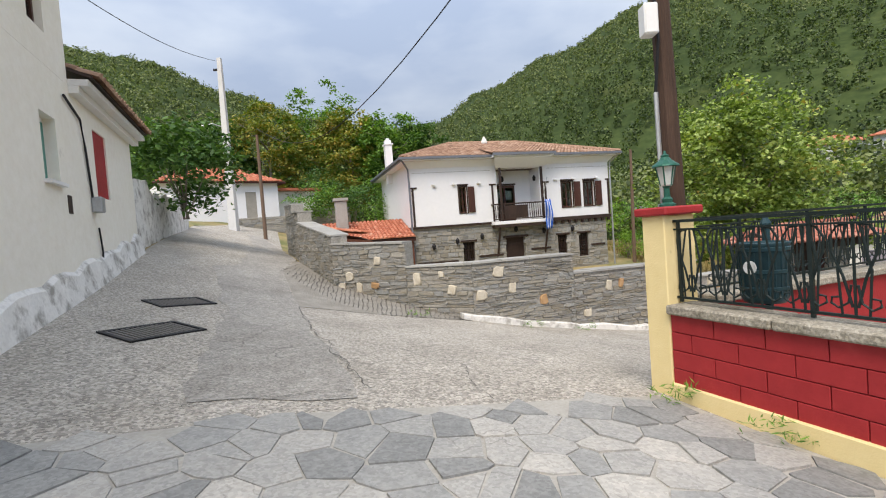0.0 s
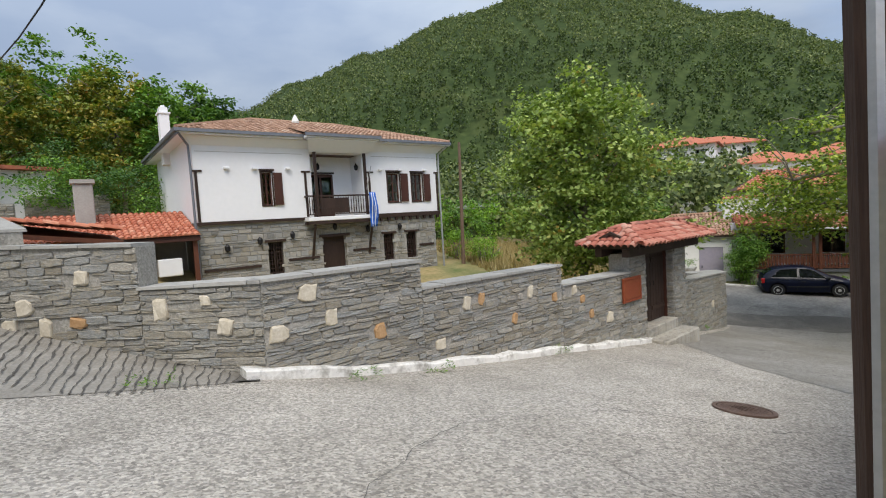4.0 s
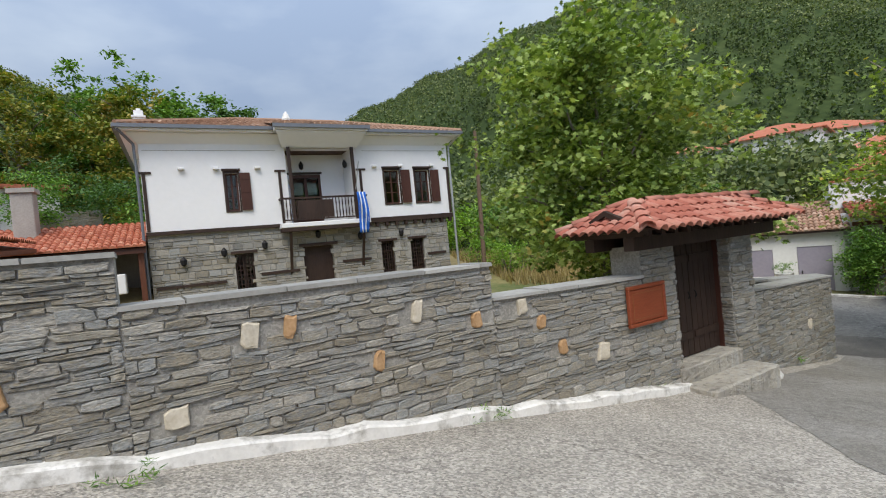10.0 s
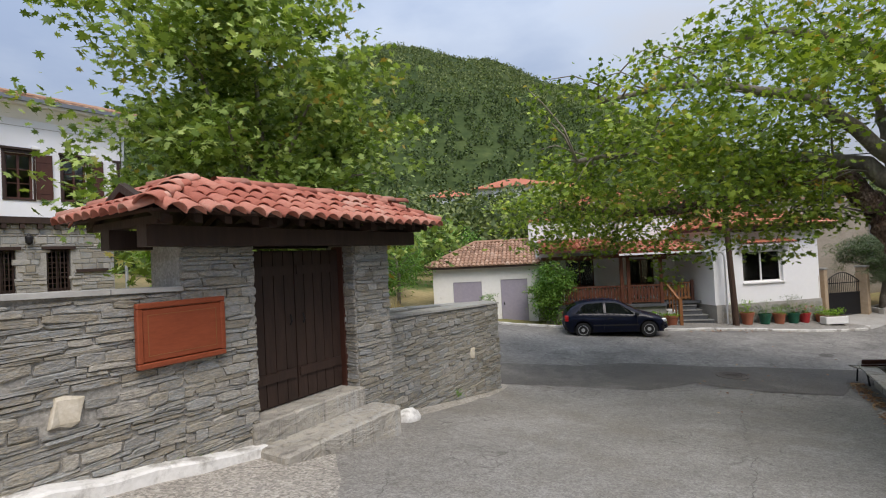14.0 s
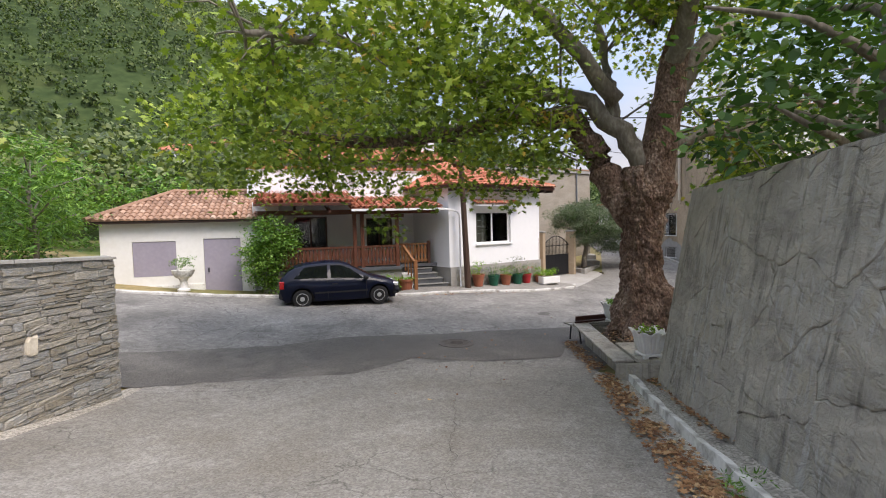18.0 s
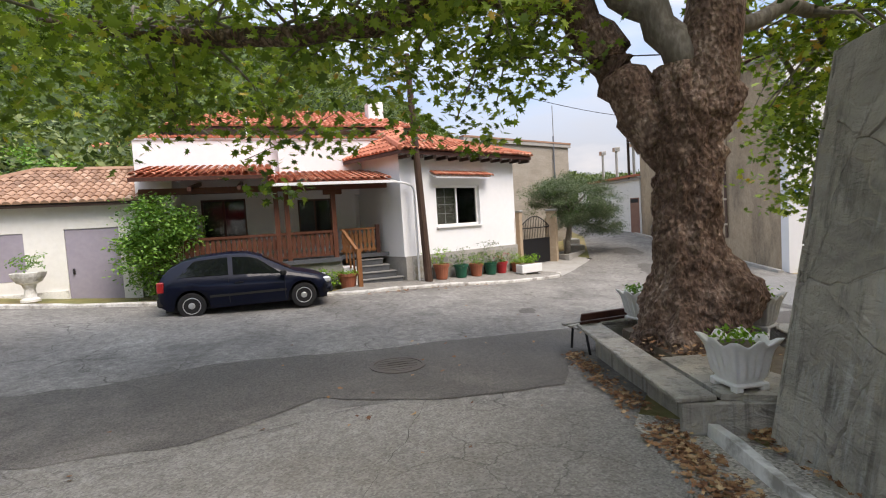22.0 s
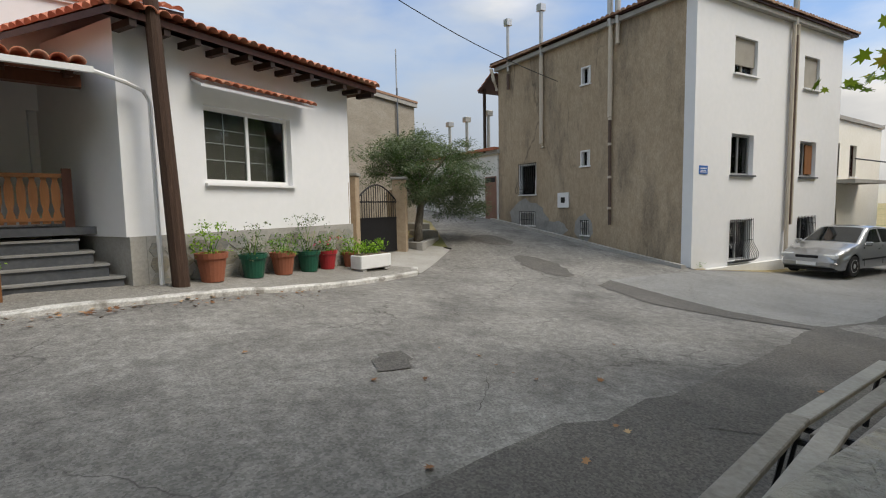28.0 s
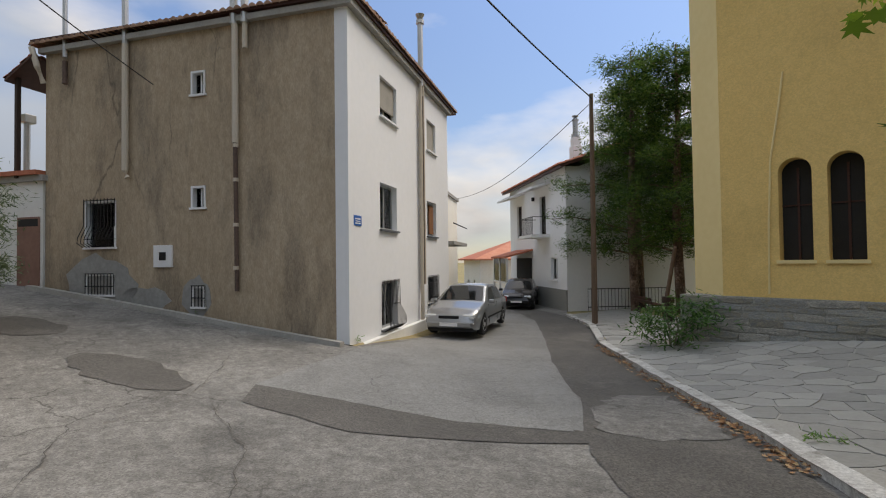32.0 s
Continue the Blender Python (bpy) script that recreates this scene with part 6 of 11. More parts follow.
flag = thing("flag", HOUSE_M @ pose(7.35, -.7, 1.5), "blue and white striped flag hanging from the balcony", "flag")
part("flag_pole", tube(bmesh.new(), [(-.1, .35, 1.3), (0, -.1, 2.5)], .02, 6), METAL_GREY, flag)
for i in range(8):
    cloth = bmesh.new()
    rows_ = []
    for k in range(11):
        z = -.3 + k * .16
        x0, y0 = -.18 + i * .05 + .03 * math.sin(z * 3), .06 * math.sin(z * 4 + i * .45) - .05
        rows_.append([cloth.verts.new((x0 + u, y0 + w, z)) for u, w in ((0, 0), (.05, .01), (.05, .022), (0, .012))])
    for r_, q_ in zip(rows_, rows_[1:]):
        for k in range(4):
            cloth.faces.new((r_[k], r_[(k + 1) % 4], q_[(k + 1) % 4], q_[k]))
    cloth.faces.new(rows_[0]); cloth.faces.new(rows_[-1][::-1])
    part("stripe", cloth, FLAG_WHITE if i in (2, 5) else FLAG_BLUE, flag, smooth=True)


# ---- outbuilding with lilac shutters ----
O_M = facade((22.64, 26.6), (25.2, 23.9))


def outbuilding():
    th = thing("outbuilding", O_M, "low whitewashed outbuilding with lilac shutters and an old tiled roof", "house")
    x0, x1, zt, zb = -.95, 3.85, -.5, -3.6
    holes = [(-.01, 1.33, -2.43, -1.22), (2.2, 3.42, -3.3, -1.17)]
    part("front_wall", pierced(x0, x1, zb, zt, 0, .3, holes), WHITE_OLD, th, "lumpy whitewashed wall")
    part("side_wall", boxes((x0, x0 + .3, .302, 5, zb, zt), (x1 - .3, x1, .302, 5, zb, zt), (x0 + .302, x1 - .302, 4.7, 5, zb, zt)), WHITE_OLD, th)
    part("plinth", boxes((x0 - .02, 2.18, -.06, -.002, zb, -2.75)), LIME, th, "rough whitewashed stone plinth")
    part("window_shutter", boxes((.0, 1.32, .02, .06, -2.42, -1.23)), SHUTTER_LILAC, th, "lilac painted metal shutter")
    d = part("door", boxes((2.21, 3.41, .03, .07, -3.28, -1.18)), SHUTTER_LILAC, th, "lilac painted metal door")
    part("door_handle", boxes((2.32, 2.36, -.02, .029, -2.35, -2.2)), METAL_BLACK, d)
    part("door_sill", boxes((2.1, 3.6, -.3, -.002, -3.55, -3.16)), CEMENT, th)
    bm = bmesh.new()
    quad_slab(bm, [(x0 - .3, -.3, zt - .02), (x1 + .2, -.3, zt - .02), (x1 + .2, 2.6, .62), (x0 + 1.8, 2.6, .62)], .08)
    quad_slab(bm, [(x0 - .3, 5.3, zt - .02), (x0 - .3, -.3, zt - .02), (x0 + 1.8, 2.6, .62)], .08)
    quad_slab(bm, [(x1 + .2, 5.3, zt - .02), (x0 - .3, 5.3, zt - .02), (x0 + 1.8, 2.6, .62), (x1 + .2, 2.6, .62)], .08)
    part("roof_deck", bm, WOOD_DARK, th)
    W, ul = x1 - x0 + .5, Vector((0, 2.9, 1.14)).length
    roof_plane(th, (x0 - .3, -.34, zt), (W, 0, 0), (0, 2.9, 1.14), TILE_OLD, "weathered brown clay tiles", clip=lambda x, y: x > 2.1 * y / ul, pitch=.2, row=.33, seed=9)
    sl = Vector((2.1, 0, 1.14)).length
    roof_plane(th, (x0 - .34, 5.3, zt), (0, -5.6, 0), (2.1, 0, 1.14), TILE_OLD, clip=lambda x, y: 2.7 * y / sl < x < 5.6 - 2.8 * y / sl, pitch=.2, row=.33, seed=10)
    part("hip_cap", tube(tube(bmesh.new(), [(x0 - .3, -.3, zt + .06), (x0 + 1.8, 2.6, .68)], .09, 6), [(x0 + 1.8, 2.6, .68), (x1 + .2, 2.6, .68)], .09, 6), TILE_OLD, th)
    part("gable_block", boxes((x1 + .0, x1 + .9, .2, 2.2, zb, .1)), WHITE, th)
    return th


outbuilding()


# ---- the house with the tiled porch ----
Q_M = pose(24.196, 23.838, 0, 0, 0, math.degrees(math.atan2(-.726, .688)))
PORCH_Z = -2.42


def porch_house():
    th = thing("porch_house", Q_M, "white house with a tiled timber porch, brown railings and dark steps", "house")
    zb, yw = -3.7, 2.4
    holes = [(2.2, 3.5, -1.75, -.45), (5.1, 6.2, -1.75, -.55), (7.0, 7.85, PORCH_Z, -.45)]
    part("porch_wall", pierced(1.0, 8.6, zb, .2, yw, yw + .3, holes), WHITE, th, "white plaster wall behind the porch")
    part("house_body", boxes((.6, .9, yw, 9, zb, 1.2), (.9, 8.6, 8.7, 9, zb, 1.2)), WHITE, th)
    for i, (x0, x1, z0, z1) in enumerate(holes[:2]):
        window(th, x0, x1, z0, z1, yw + .1, "window", WOOD_BROWN, "dark window behind the porch", 1, 0, sill=None)
        # added dark sheet behind the panes, painting the shade of the room
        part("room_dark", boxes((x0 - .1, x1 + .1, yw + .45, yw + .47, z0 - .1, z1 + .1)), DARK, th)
    d = part("door", boxes((7.02, 7.83, yw + .08, yw + .14, PORCH_Z, -.46)), PVC, th, "white panelled front door with a fan light")
    part("fan_light", lathe(bmesh.new(), ((.22, 0), (.22, .01)), 16), GLASS, d)
    d.children[0].matrix_local = pose(7.42, yw + .07, -1.0, 90, 0, 0)
    part("letter_box", boxes((8.1, 8.35, yw - .12, yw - .002, -1.75, -1.3)), WOOD_DARK, th)
    part("porch_floor", boxes((1.1, 6.1, .1, yw - .002, PORCH_Z - .12, PORCH_Z), (6.102, 7.95, .9, yw - .002, PORCH_Z - .12, PORCH_Z)), MARBLE, th, "dark slate porch floor")
    part("porch_base", boxes((1.1, 6.1, .2, .5, zb, PORCH_Z - .122)), STONE_FAR, th)
    for i in range(5):
        z = -3.36 + .19 * i
        part("step", boxes((6.55 - .0, 8.1 - i * .16, -.02 + .2 * i, 1.2, z - .19 + .002, z - .03)), MARBLE, th, "dark slate step")
        part("tread", boxes((6.53, 8.12 - i * .16, -.05 + .2 * i, 1.2, z - .028, z)), NOSING, th)
    part("stair_cheek", boxes((6.12, 6.5, .1, .9, zb, -2.75)), WHITE_OLD, th)
    for x in (4.3, 4.58):
        part("porch_post", boxes((x, x + .13, .2, .33, PORCH_Z, -.42)), WOOD_RED, th, "red-brown timber porch post")
    part("porch_post", boxes((5.9, 6.03, .2, .33, PORCH_Z, -.42)), WOOD_RED, th)
    part("porch_post", boxes((1.2, 1.33, .2, .33, PORCH_Z, -.42)), WOOD_RED, th)
    part("post_head", boxes((5.7, 6.23, .18, .35, -.56, -.43)), WOOD_RED, th)
    part("porch_beam", boxes((1.0, 7.6, .18, .35, -.42, -.25)), WOOD_RED, th, "red-brown porch beam")
    for x in (2.2, 3.4, 4.4, 5.2, 6.0, 6.7, 7.4):
        part("rafter", quad_slab(bmesh.new(), [(x, -.25, -.26), (x + .09, -.25, -.26), (x + .09, yw, .1), (x, yw, .1)], .11), WOOD_BROWN, th)
    bal = bmesh.new()
    slab_xz(bal, [(-.05, 0), (.05, 0), (.055, .12), (.03, .2), (.055, .33), (.055, .55), (.03, .66), (.05, .72), (-.05, .72), (-.03, .66), (-.055, .55), (-.055, .33), (-.03, .2), (-.055, .12)], -.012, .012)
    bal_me = mesh_of("baluster", bal, WOOD_RED)
    rail = part("porch_rail", boxes((1.3, 5.92, .22, .31, -1.68, -1.61), (1.3, 5.92, .23, .3, -2.36, -2.31)), WOOD_RED, th, "brown porch railing with shaped boards")
    for i in range(34):
        x = 1.45 + i * .133
        piece("baluster", bal_me, pose(x, .265, -2.36), rail)
    r2 = part("side_rail", boxes((6.2, 7.35, .95, 1.03, -1.66, -1.6)), WOOD_ORANGE, th, "orange-brown railing beside the steps")
    part("foot_rail", boxes((6.2, 7.35, .96, 1.02, -2.32, -2.27)), WOOD_ORANGE, r2)
    ob_me = bal_me.copy(); ob_me.materials[0] = WOOD_ORANGE
    for i in range(8):
        piece("baluster", ob_me, pose(6.3 + i * .135, .99, -2.36), r2)
    part("newel", boxes((7.33, 7.45, .92, 1.05, PORCH_Z, -1.52)), WOOD_BROWN, th)
    hr = part("stair_rail", quad_slab(bmesh.new(), [(6.16, .3, -1.62), (6.24, .3, -1.62), (6.55, -.35, -2.28), (6.47, -.35, -2.28)], .09), WOOD_ORANGE, th, "sloping stair handrail")
    part("newel", boxes((6.45, 6.57, -.42, -.3, -3.3, -2.2)), WOOD_ORANGE, hr)
    for i in range(4):
        k = (i + .5) / 4
        part("baluster", boxes((6.18 + .31 * k, 6.23 + .31 * k, .28 - .63 * k, .33 - .63 * k, -2.55 - .6 * k, -1.7 - .64 * k)), WOOD_ORANGE, hr)
    # porch roof in two planes of single tiles
    tile = tile_mesh(TILE, .4, .1, .082)
    rng = random.Random(77)
    n = 0
    for x0, x1, z0, ye in ((.9, 4.35, .0, -.35), (4.2, 7.65, -.24, -.3)):
        slope = math.degrees(math.atan2(.52, yw - ye))
        cols = round((x1 - x0) / .2)
        for c in range(cols):
            for r in range(7):
                k = (r + .97) / 7
                if n >= 296:
                    continue
                n += 1
                y = ye + (yw - ye) * k
                piece("tile", tile, Matrix.Translation((x0 + (c + .5) * (x1 - x0) / cols, y, z0 + .52 * k + .03)) @ pose(0, 0, 0, slope - 4, 0, rng.uniform(-1.5, 1.5)), th)
        part("roof_deck", quad_slab(bmesh.new(), [(x0, ye, z0), (x1, ye, z0), (x1, yw, z0 + .52), (x0, yw, z0 + .52)], .04), TILE_FAR, th)
    part("gutter", boxes((4.2, 7.7, -.4, -.32, -.32, -.24)), PVC, th, "white gutter")
    part("fascia", boxes((.9, 4.2, -.36, -.33, -.1, .0)), WOOD_BROWN, th)
    part("downpipe", tube(bmesh.new(), [(7.66, -.36, -.28), (8.1, -.1, -.33), (8.34, .02, -.4), (8.42, .04, -.55), (8.42, .04, -3.5)], .034, 8), PVC, th, "white downpipe")
    # upper storey set back, tiled edge, main roof behind
    part("upper_wall", boxes((.5, 4.6, yw + .05, yw + .35, .2, 1.42), (4.6, 8.8, yw - .25, yw + .05, .2, 1.36)), WHITE, th, "white parapet wall")
    bm = bmesh.new()
    part("parapet_core", boxes((.5, 4.6, yw + .0, yw + .4, 1.422, 1.47), (4.55, 8.8, yw - .3, yw + .1, 1.362, 1.41)), WHITE, th)
    for x0, x1, y, z in ((.5, 4.55, yw - .02, 1.47), (4.5, 8.8, yw - .32, 1.41)):
        roof_plane(th, (x0, y, z), (x1 - x0, 0, 0), (0, .45, .1), TILE_FAR, pitch=.2, row=.45, seed=12)
    part("upper_house", boxes((1.6, 8.9, 3.6, 8.4, .9, 2.05)), WHITE, th)
    part("upper_trim", boxes((1.55, 8.95, 3.55, 3.6, 1.55, 1.62)), PINK_PAINT, th)
    W = 8.6
    bm = bmesh.new()
    quad_slab(bm, [(1.1, 3.0, 1.92), (9.7, 3.0, 1.92), (8.0, 6.0, 3.1), (3.2, 6.0, 3.1)], .1)
    quad_slab(bm, [(9.7, 3.0, 1.92), (9.7, 9, 1.92), (8.0, 6.0, 3.1)], .1)
    quad_slab(bm, [(1.1, 9, 1.92), (1.1, 3.0, 1.92), (3.2, 6.0, 3.1)], .1)
    part("roof_deck", bm, WOOD_BROWN, th)
    ul = Vector((0, 3, 1.18)).length
    roof_plane(th, (1.1, 2.95, 1.95), (W, 0, 0), (0, 3.0, 1.18), TILE_FAR, "bright clay roof tiles", clip=lambda x, y: 2.1 * y / ul < x < W - 1.7 * y / ul, pitch=.2, row=.33, seed=13)
    part("vent_pipe", tube(tube(bmesh.new(), [(3.7, 2.6, .8), (3.7, 2.6, 2.3)], .035, 6), [(4.4, 1.4, .1), (4.4, 1.4, .6)], .05, 6), PVC, th)
    ch = part("chimney", boxes((8.1, 8.7, 4.4, 5.0, 2.2, 3.2), bevel=.02), WHITE, th, "white plaster chimney with a domed cowl")
    part("cowl", lathe(bmesh.new(), ((.2, 0), (.24, .1), (.14, .3), (.04, .4)), 10, (8.4, 4.7, 3.21)), METAL_BLACK, ch)
    return th


porch_house()

# ---- the corner house with the wide window ----
TAUPE = plain("taupe_shutter", (.15, .135, .12), .7)
K_M = facade((30.05, 17.97), (34.4, 15.8))
K_L = math.hypot(4.35, 2.17)


def corner_house():
    th = thing("corner_house", K_M, "white corner house with a wide window, stone plinth and clay-tiled roof", "house")
    L, zb, zp, zt = K_L, -3.9, -2.58, .62
    hole = (1.1, 3.06, -1.72, -.38)
    part("front_wall", pierced(0, L, zp, zt, 0, .3, [hole]), WHITE, th, "smooth white plaster")
    # the side wall stands square to the front
    ang = 90
    c_, s_ = math.cos(radians(ang)), math.sin(radians(ang))
    so = Matrix.Rotation(radians(ang), 4, 'Z')
    bm = boxes((.0, 4.6, 0, .3, zp, zt)); bm.transform(so)
    part("side_wall", bm, WHITE, th)
    bm = boxes((-.03, 4.6, -.03, .27, zb, zp)); bm.transform(so)
    part("side_plinth", bm, CEMENT, th)
    part("end_wall", boxes((L - .3, L, .302, 5.5, zb, zt), (.3, L - .302, 5.2, 5.5, zb, zt)), WHITE, th)
    part("plinth", boxes((-.03, L + .03, -.04, .28, zb, zp)), CEMENT, th, "plinth clad with irregular stone")
    rng = random.Random(33)
    pl = bmesh.new()
    for x, z, w, h in courses(L, lambda x: -3.72, lambda x: zp, rng, .2, .34, (.28, .55)):
        k = [(x + rng.uniform(.9, 1.08) * w * .53 * math.cos(a + rng.uniform(-.2, .2)), z + rng.uniform(.95, 1.12) * h * .53 * math.sin(a)) for a in [i * math.pi / 3 for i in range(6)]]
        slab_xz(pl, k, -.055, -.038)
    st = part("stone_facing", pl, STONE_FAR, th, "irregular pale grey facing stones"); st["kind"] = "stuff"
    w = window(th, *hole, .12, "window", PVC, "white sliding window with grey shutters behind", 1, 0, sill=PVC, rim=.07)
    part("roller_blind", boxes((1.1, 3.06, .183, .19, -1.7, -.4)), TAUPE, w, "taupe shutter behind the glass")
    for x in (1.6, 2.55):
        part("glazing_bar", boxes((x - .008, x + .008, .17, .18, -1.66, -.45)), PVC, w)
    for z in (-1.3, -1.0, -.75):
        part("glazing_bar", boxes((1.16, 3.0, .171, .181, z - .008, z + .008)), PVC, w)
    part("blind", boxes((1.15, 3.01, .26, .28, -1.7, -.4)), GREY_STREAK, w, "grey closed blind")
    # little tiled canopy over the window
    can = part("canopy", quad_slab(bmesh.new(), [(.85, -.34, -.12), (3.45, -.34, -.12), (3.4, -.002, .02), (.9, -.002, .02)], .05), WHITE, th, "narrow tiled canopy over the window")
    tile = tile_mesh(TILE, .42, .085, .07)
    for i in range(15):
        piece("tile", tile, pose(.95 + i * .172, -.0, .06, 20, 0, 0), can)
    # roof
    e, zr = .5, 1.75
    ry = 2.9
    bm = bmesh.new()
    quad_slab(bm, [(-.55, -e, zt), (L + e, -e, zt), (L - 1.6, ry, zr), (.9, ry, zr)], .1)
    quad_slab(bm, [(L + e, -e, zt), (L + e, 6, zt), (L - 1.6, ry, zr)], .1)
    quad_slab(bm, [(-.55 + 4.8 * c_ - .6, 4.8 * s_, zt), (-.55, -e, zt), (.9, ry, zr)], .1)
    quad_slab(bm, [(L + e, 6, zt), (-.4, 6, zt), (.9, ry, zr), (L - 1.6, ry, zr)], .1)
    part("roof_deck", bm, WOOD_BROWN, th, "brown boarded eaves")
    for i in range(12):
        x = -.3 + i * .5
        part("rafter_end", boxes((x, x + .1, -e + .03, -.002, zt - .2, zt - .1)), WOOD_DARK, th)
    tile2 = tile_mesh(TILE, .42, .1, .08)
    run = Vector((0, ry + e, zr - zt)).length
    slope = math.degrees(math.atan2(zr - zt, ry + e))
    W = L + e + .55
    rng = random.Random(35)
    n = 0
    for c in range(round(W / .2)):
        x = -.55 + (c + .5) * W / round(W / .2)
        for r in range(11):
            k = (r + .97) / 11
            if -.55 + 1.45 * (k - .09) < x < L + e - 2.1 * (k - .09) and n < 298:
                n += 1
                piece("tile", tile2, Matrix.Translation((x, -e + (ry + e) * k, zt + (zr - zt) * k + .03)) @ pose(0, 0, 0, slope - 4, 0, rng.uniform(-1.5, 1.5)), th)
    side_v = Vector((-.55 + 4.8 * c_ - .6 + .55, 4.8 * s_ + e, 0))
    mid = Vector((-.55, -e, zt + .03))
    roof_plane(th, mid + side_v, -side_v, Vector((.9, ry, zr)) - (Vector((-.55, -e, zt)) + side_v * .62), TILE_FAR, pitch=.2, row=.33, seed=15, clip=lambda x, y: x > 1.8 * y / 3 and x < side_v.length - 3 * y / 3.2)
    part("hip_cap", tube(tube(bmesh.new(), [(-.55, -e, zt + .08), (.9, ry, zr + .08)], .1, 6), [(L + e, -e, zt + .08), (L - 1.6, ry, zr + .08)], .1, 6), TILE_FAR, th)
    part("ridge_cap", tube(bmesh.new(), [(.9, ry, zr + .06), (L - 1.6, ry, zr + .06)], .1, 6), TILE_FAR, th)
    # meter box, number plate, pipes on the side wall
    bm = boxes((.28, .5, -.13, -.002, -1.85, -1.38), bevel=.015); bm.transform(so)
    part("meter_box", bm, METAL_GREY, th, "grey meter box")
    bm = boxes((.02, .16, -.014, -.002, -1.6, -1.46)); bm.transform(so)
    plate = part("number_plate", bm, BLUE_SIGN, th, "blue enamel number plate")
    fig = bpy.data.curves.new("house_number", 'FONT')
    fig.body, fig.size, fig.extrude, fig.align_x = "7", .12, .001, 'CENTER'
    fig.materials.append(WHITE_SIGN)
    num = new("house_number", fig)
    num.parent = plate
    num.matrix_basis = so @ pose(.09, -.017, -1.572, 90, 0, 0)
    tagged(num, "white painted figure seven")
    bm = tube(bmesh.new(), [(.36, -.03, -1.4), (.36, -.03, .1), (.6, -.03, .35)], .012, 5); bm.transform(so)
    part("conduit", bm, PVC, th)
    return th


corner_house()


# ---- three-storey building, bare on one side ----
B_M = facade((36.66, 6.77), (38.3, 4.28))


def tall_building():
    th = thing("apartment_building", B_M, "three-storey building with a bare cement side and a white front", "building")
    L, D, zb, zt = 8.6, 8.85, -4.9, 3.42
    fh = [(1.85, 3.05, 1.5, 2.55), (1.8, 3.0, -1.43, -.23), (1.85, 3.0, -4.0, -2.79), (5.9, 6.95, 1.48, 2.53), (5.83, 6.95, -1.43, -.25), (5.85, 7.0, -3.7, -2.8)]
    part("front_wall", pierced(.0, L, zb, zt, 0, .3, fh), WHITE, th, "white plaster front")
    # side in local coordinates: y runs from the corner up the lane
    sh_ = [(3.73, 4.15, 1.84, 2.41), (3.73, 4.15, -.9, -.38), (6.45, 7.47, -1.8, -.61), (6.5, 7.43, -3.01, -2.49), (3.74, 4.12, -3.28, -2.79)]
    S = Matrix(((0, 1, 0, 0), (1, 0, 0, 0), (0, 0, 1, 0), (0, 0, 0, 1)))
    bm = pierced(.302, D, zb, zt, 0, .3, sh_); bm.transform(S)
    part("side_wall", bm, RENDER, th, "bare brown cement render with stains")
    part("back_wall", boxes((L - .3, L, .302, D, zb, zt), (.302, L - .302, D - .3, D, zb, zt)), WHITE_OLD, th)
    part("corner_edge", boxes((-.012, .3, -.012, .3, zb, zt)), WHITE, th)
    for f in (-1.75, 1.15):
        part("floor_slab", boxes((.31, L - .31, .31, D - .31, f, f + .15)), CEMENT, th)
    part("ceiling_slab", boxes((.31, L - .31, .31, D - .31, zt - .1, zt)), CEMENT, th)
    for i, (x0, x1, z0, z1) in enumerate(fh):
        w = window(th, x0, x1, z0, z1, .14, "window", METAL_GREY if i % 3 else GREY_STREAK, "grey framed window with a marble sill", 1, 0, sill=MARBLE if i % 3 else PVC)
        if i in (0, 3):
            part("roller_shutter", boxes((x0 + .02, x1 - .02, .08, .13, z0 + (.28 if i == 0 else .02), z1)), GREY_STREAK, w, "closed grey roller shutter")
        if i == 4:
            part("curtain", boxes((x0 + .6, x1 - .05, .1, .13, z0 + .1, z1 - .1)), WOOD_ORANGE, w, "orange-brown panel")
        if i in (2, 5):
            grille(w, x0 - .03, x1 + .03, z0 - .05, z1 + .05, .05, .2 if i == 2 else 0.0)
    k = part("side_details", boxes((-.001, .0, 8.8, 8.84, 0, .1)), RENDER, th)
    for i, (y0, y1, z0, z1) in enumerate(sh_):
        bm = boxes((y0, y0 + .05, -.02, .2, z0, z1), (y1 - .05, y1, -.02, .2, z0, z1), (y0, y1, -.02, .2, z1 - .05, z1), (y0 - .03, y1 + .03, -.05, .2, z0 - .05, z0)); bm.transform(S)
        w = part("side_window", bm, PVC, th, "small white framed window")
        bm = boxes((y0 + .05, y1 - .05, .12, .13, z0, z1 - .05)); bm.transform(S)
        part("pane", bm, GLASS, w)
        if i in (0, 1):
            bm = boxes(((y0 + y1) / 2 - .02, (y0 + y1) / 2 + .02, .1, .14, z0, z1)); bm.transform(S)
            part("mullion", bm, PVC, w)
        if i >= 2:
            bm = bmesh.new()
            nn = 9 if i < 4 else 4
            for q in range(nn + 1):
                yy = y0 + (y1 - y0) * q / nn
                if i == 2:
                    tube(bm, [(yy, -.05, z1 + .05), (yy, -.05, z0 + .55), (yy, -.2, z0 + .25), (yy, -.22, z0 + .1), (yy, -.06, z0)], .011, 5)
                else:
                    tube(bm, [(yy, -.03, z0), (yy, -.03, z1)], .01, 5)
            box(bm, y0, y1, -.06, -.04, z1, z1 + .02); box(bm, y0, y1, -.05, -.03, z0 + .2, z0 + .22)
            bm.transform(S)
            part("window_grille", bm, METAL_BLACK, w, "bellied black iron grille")
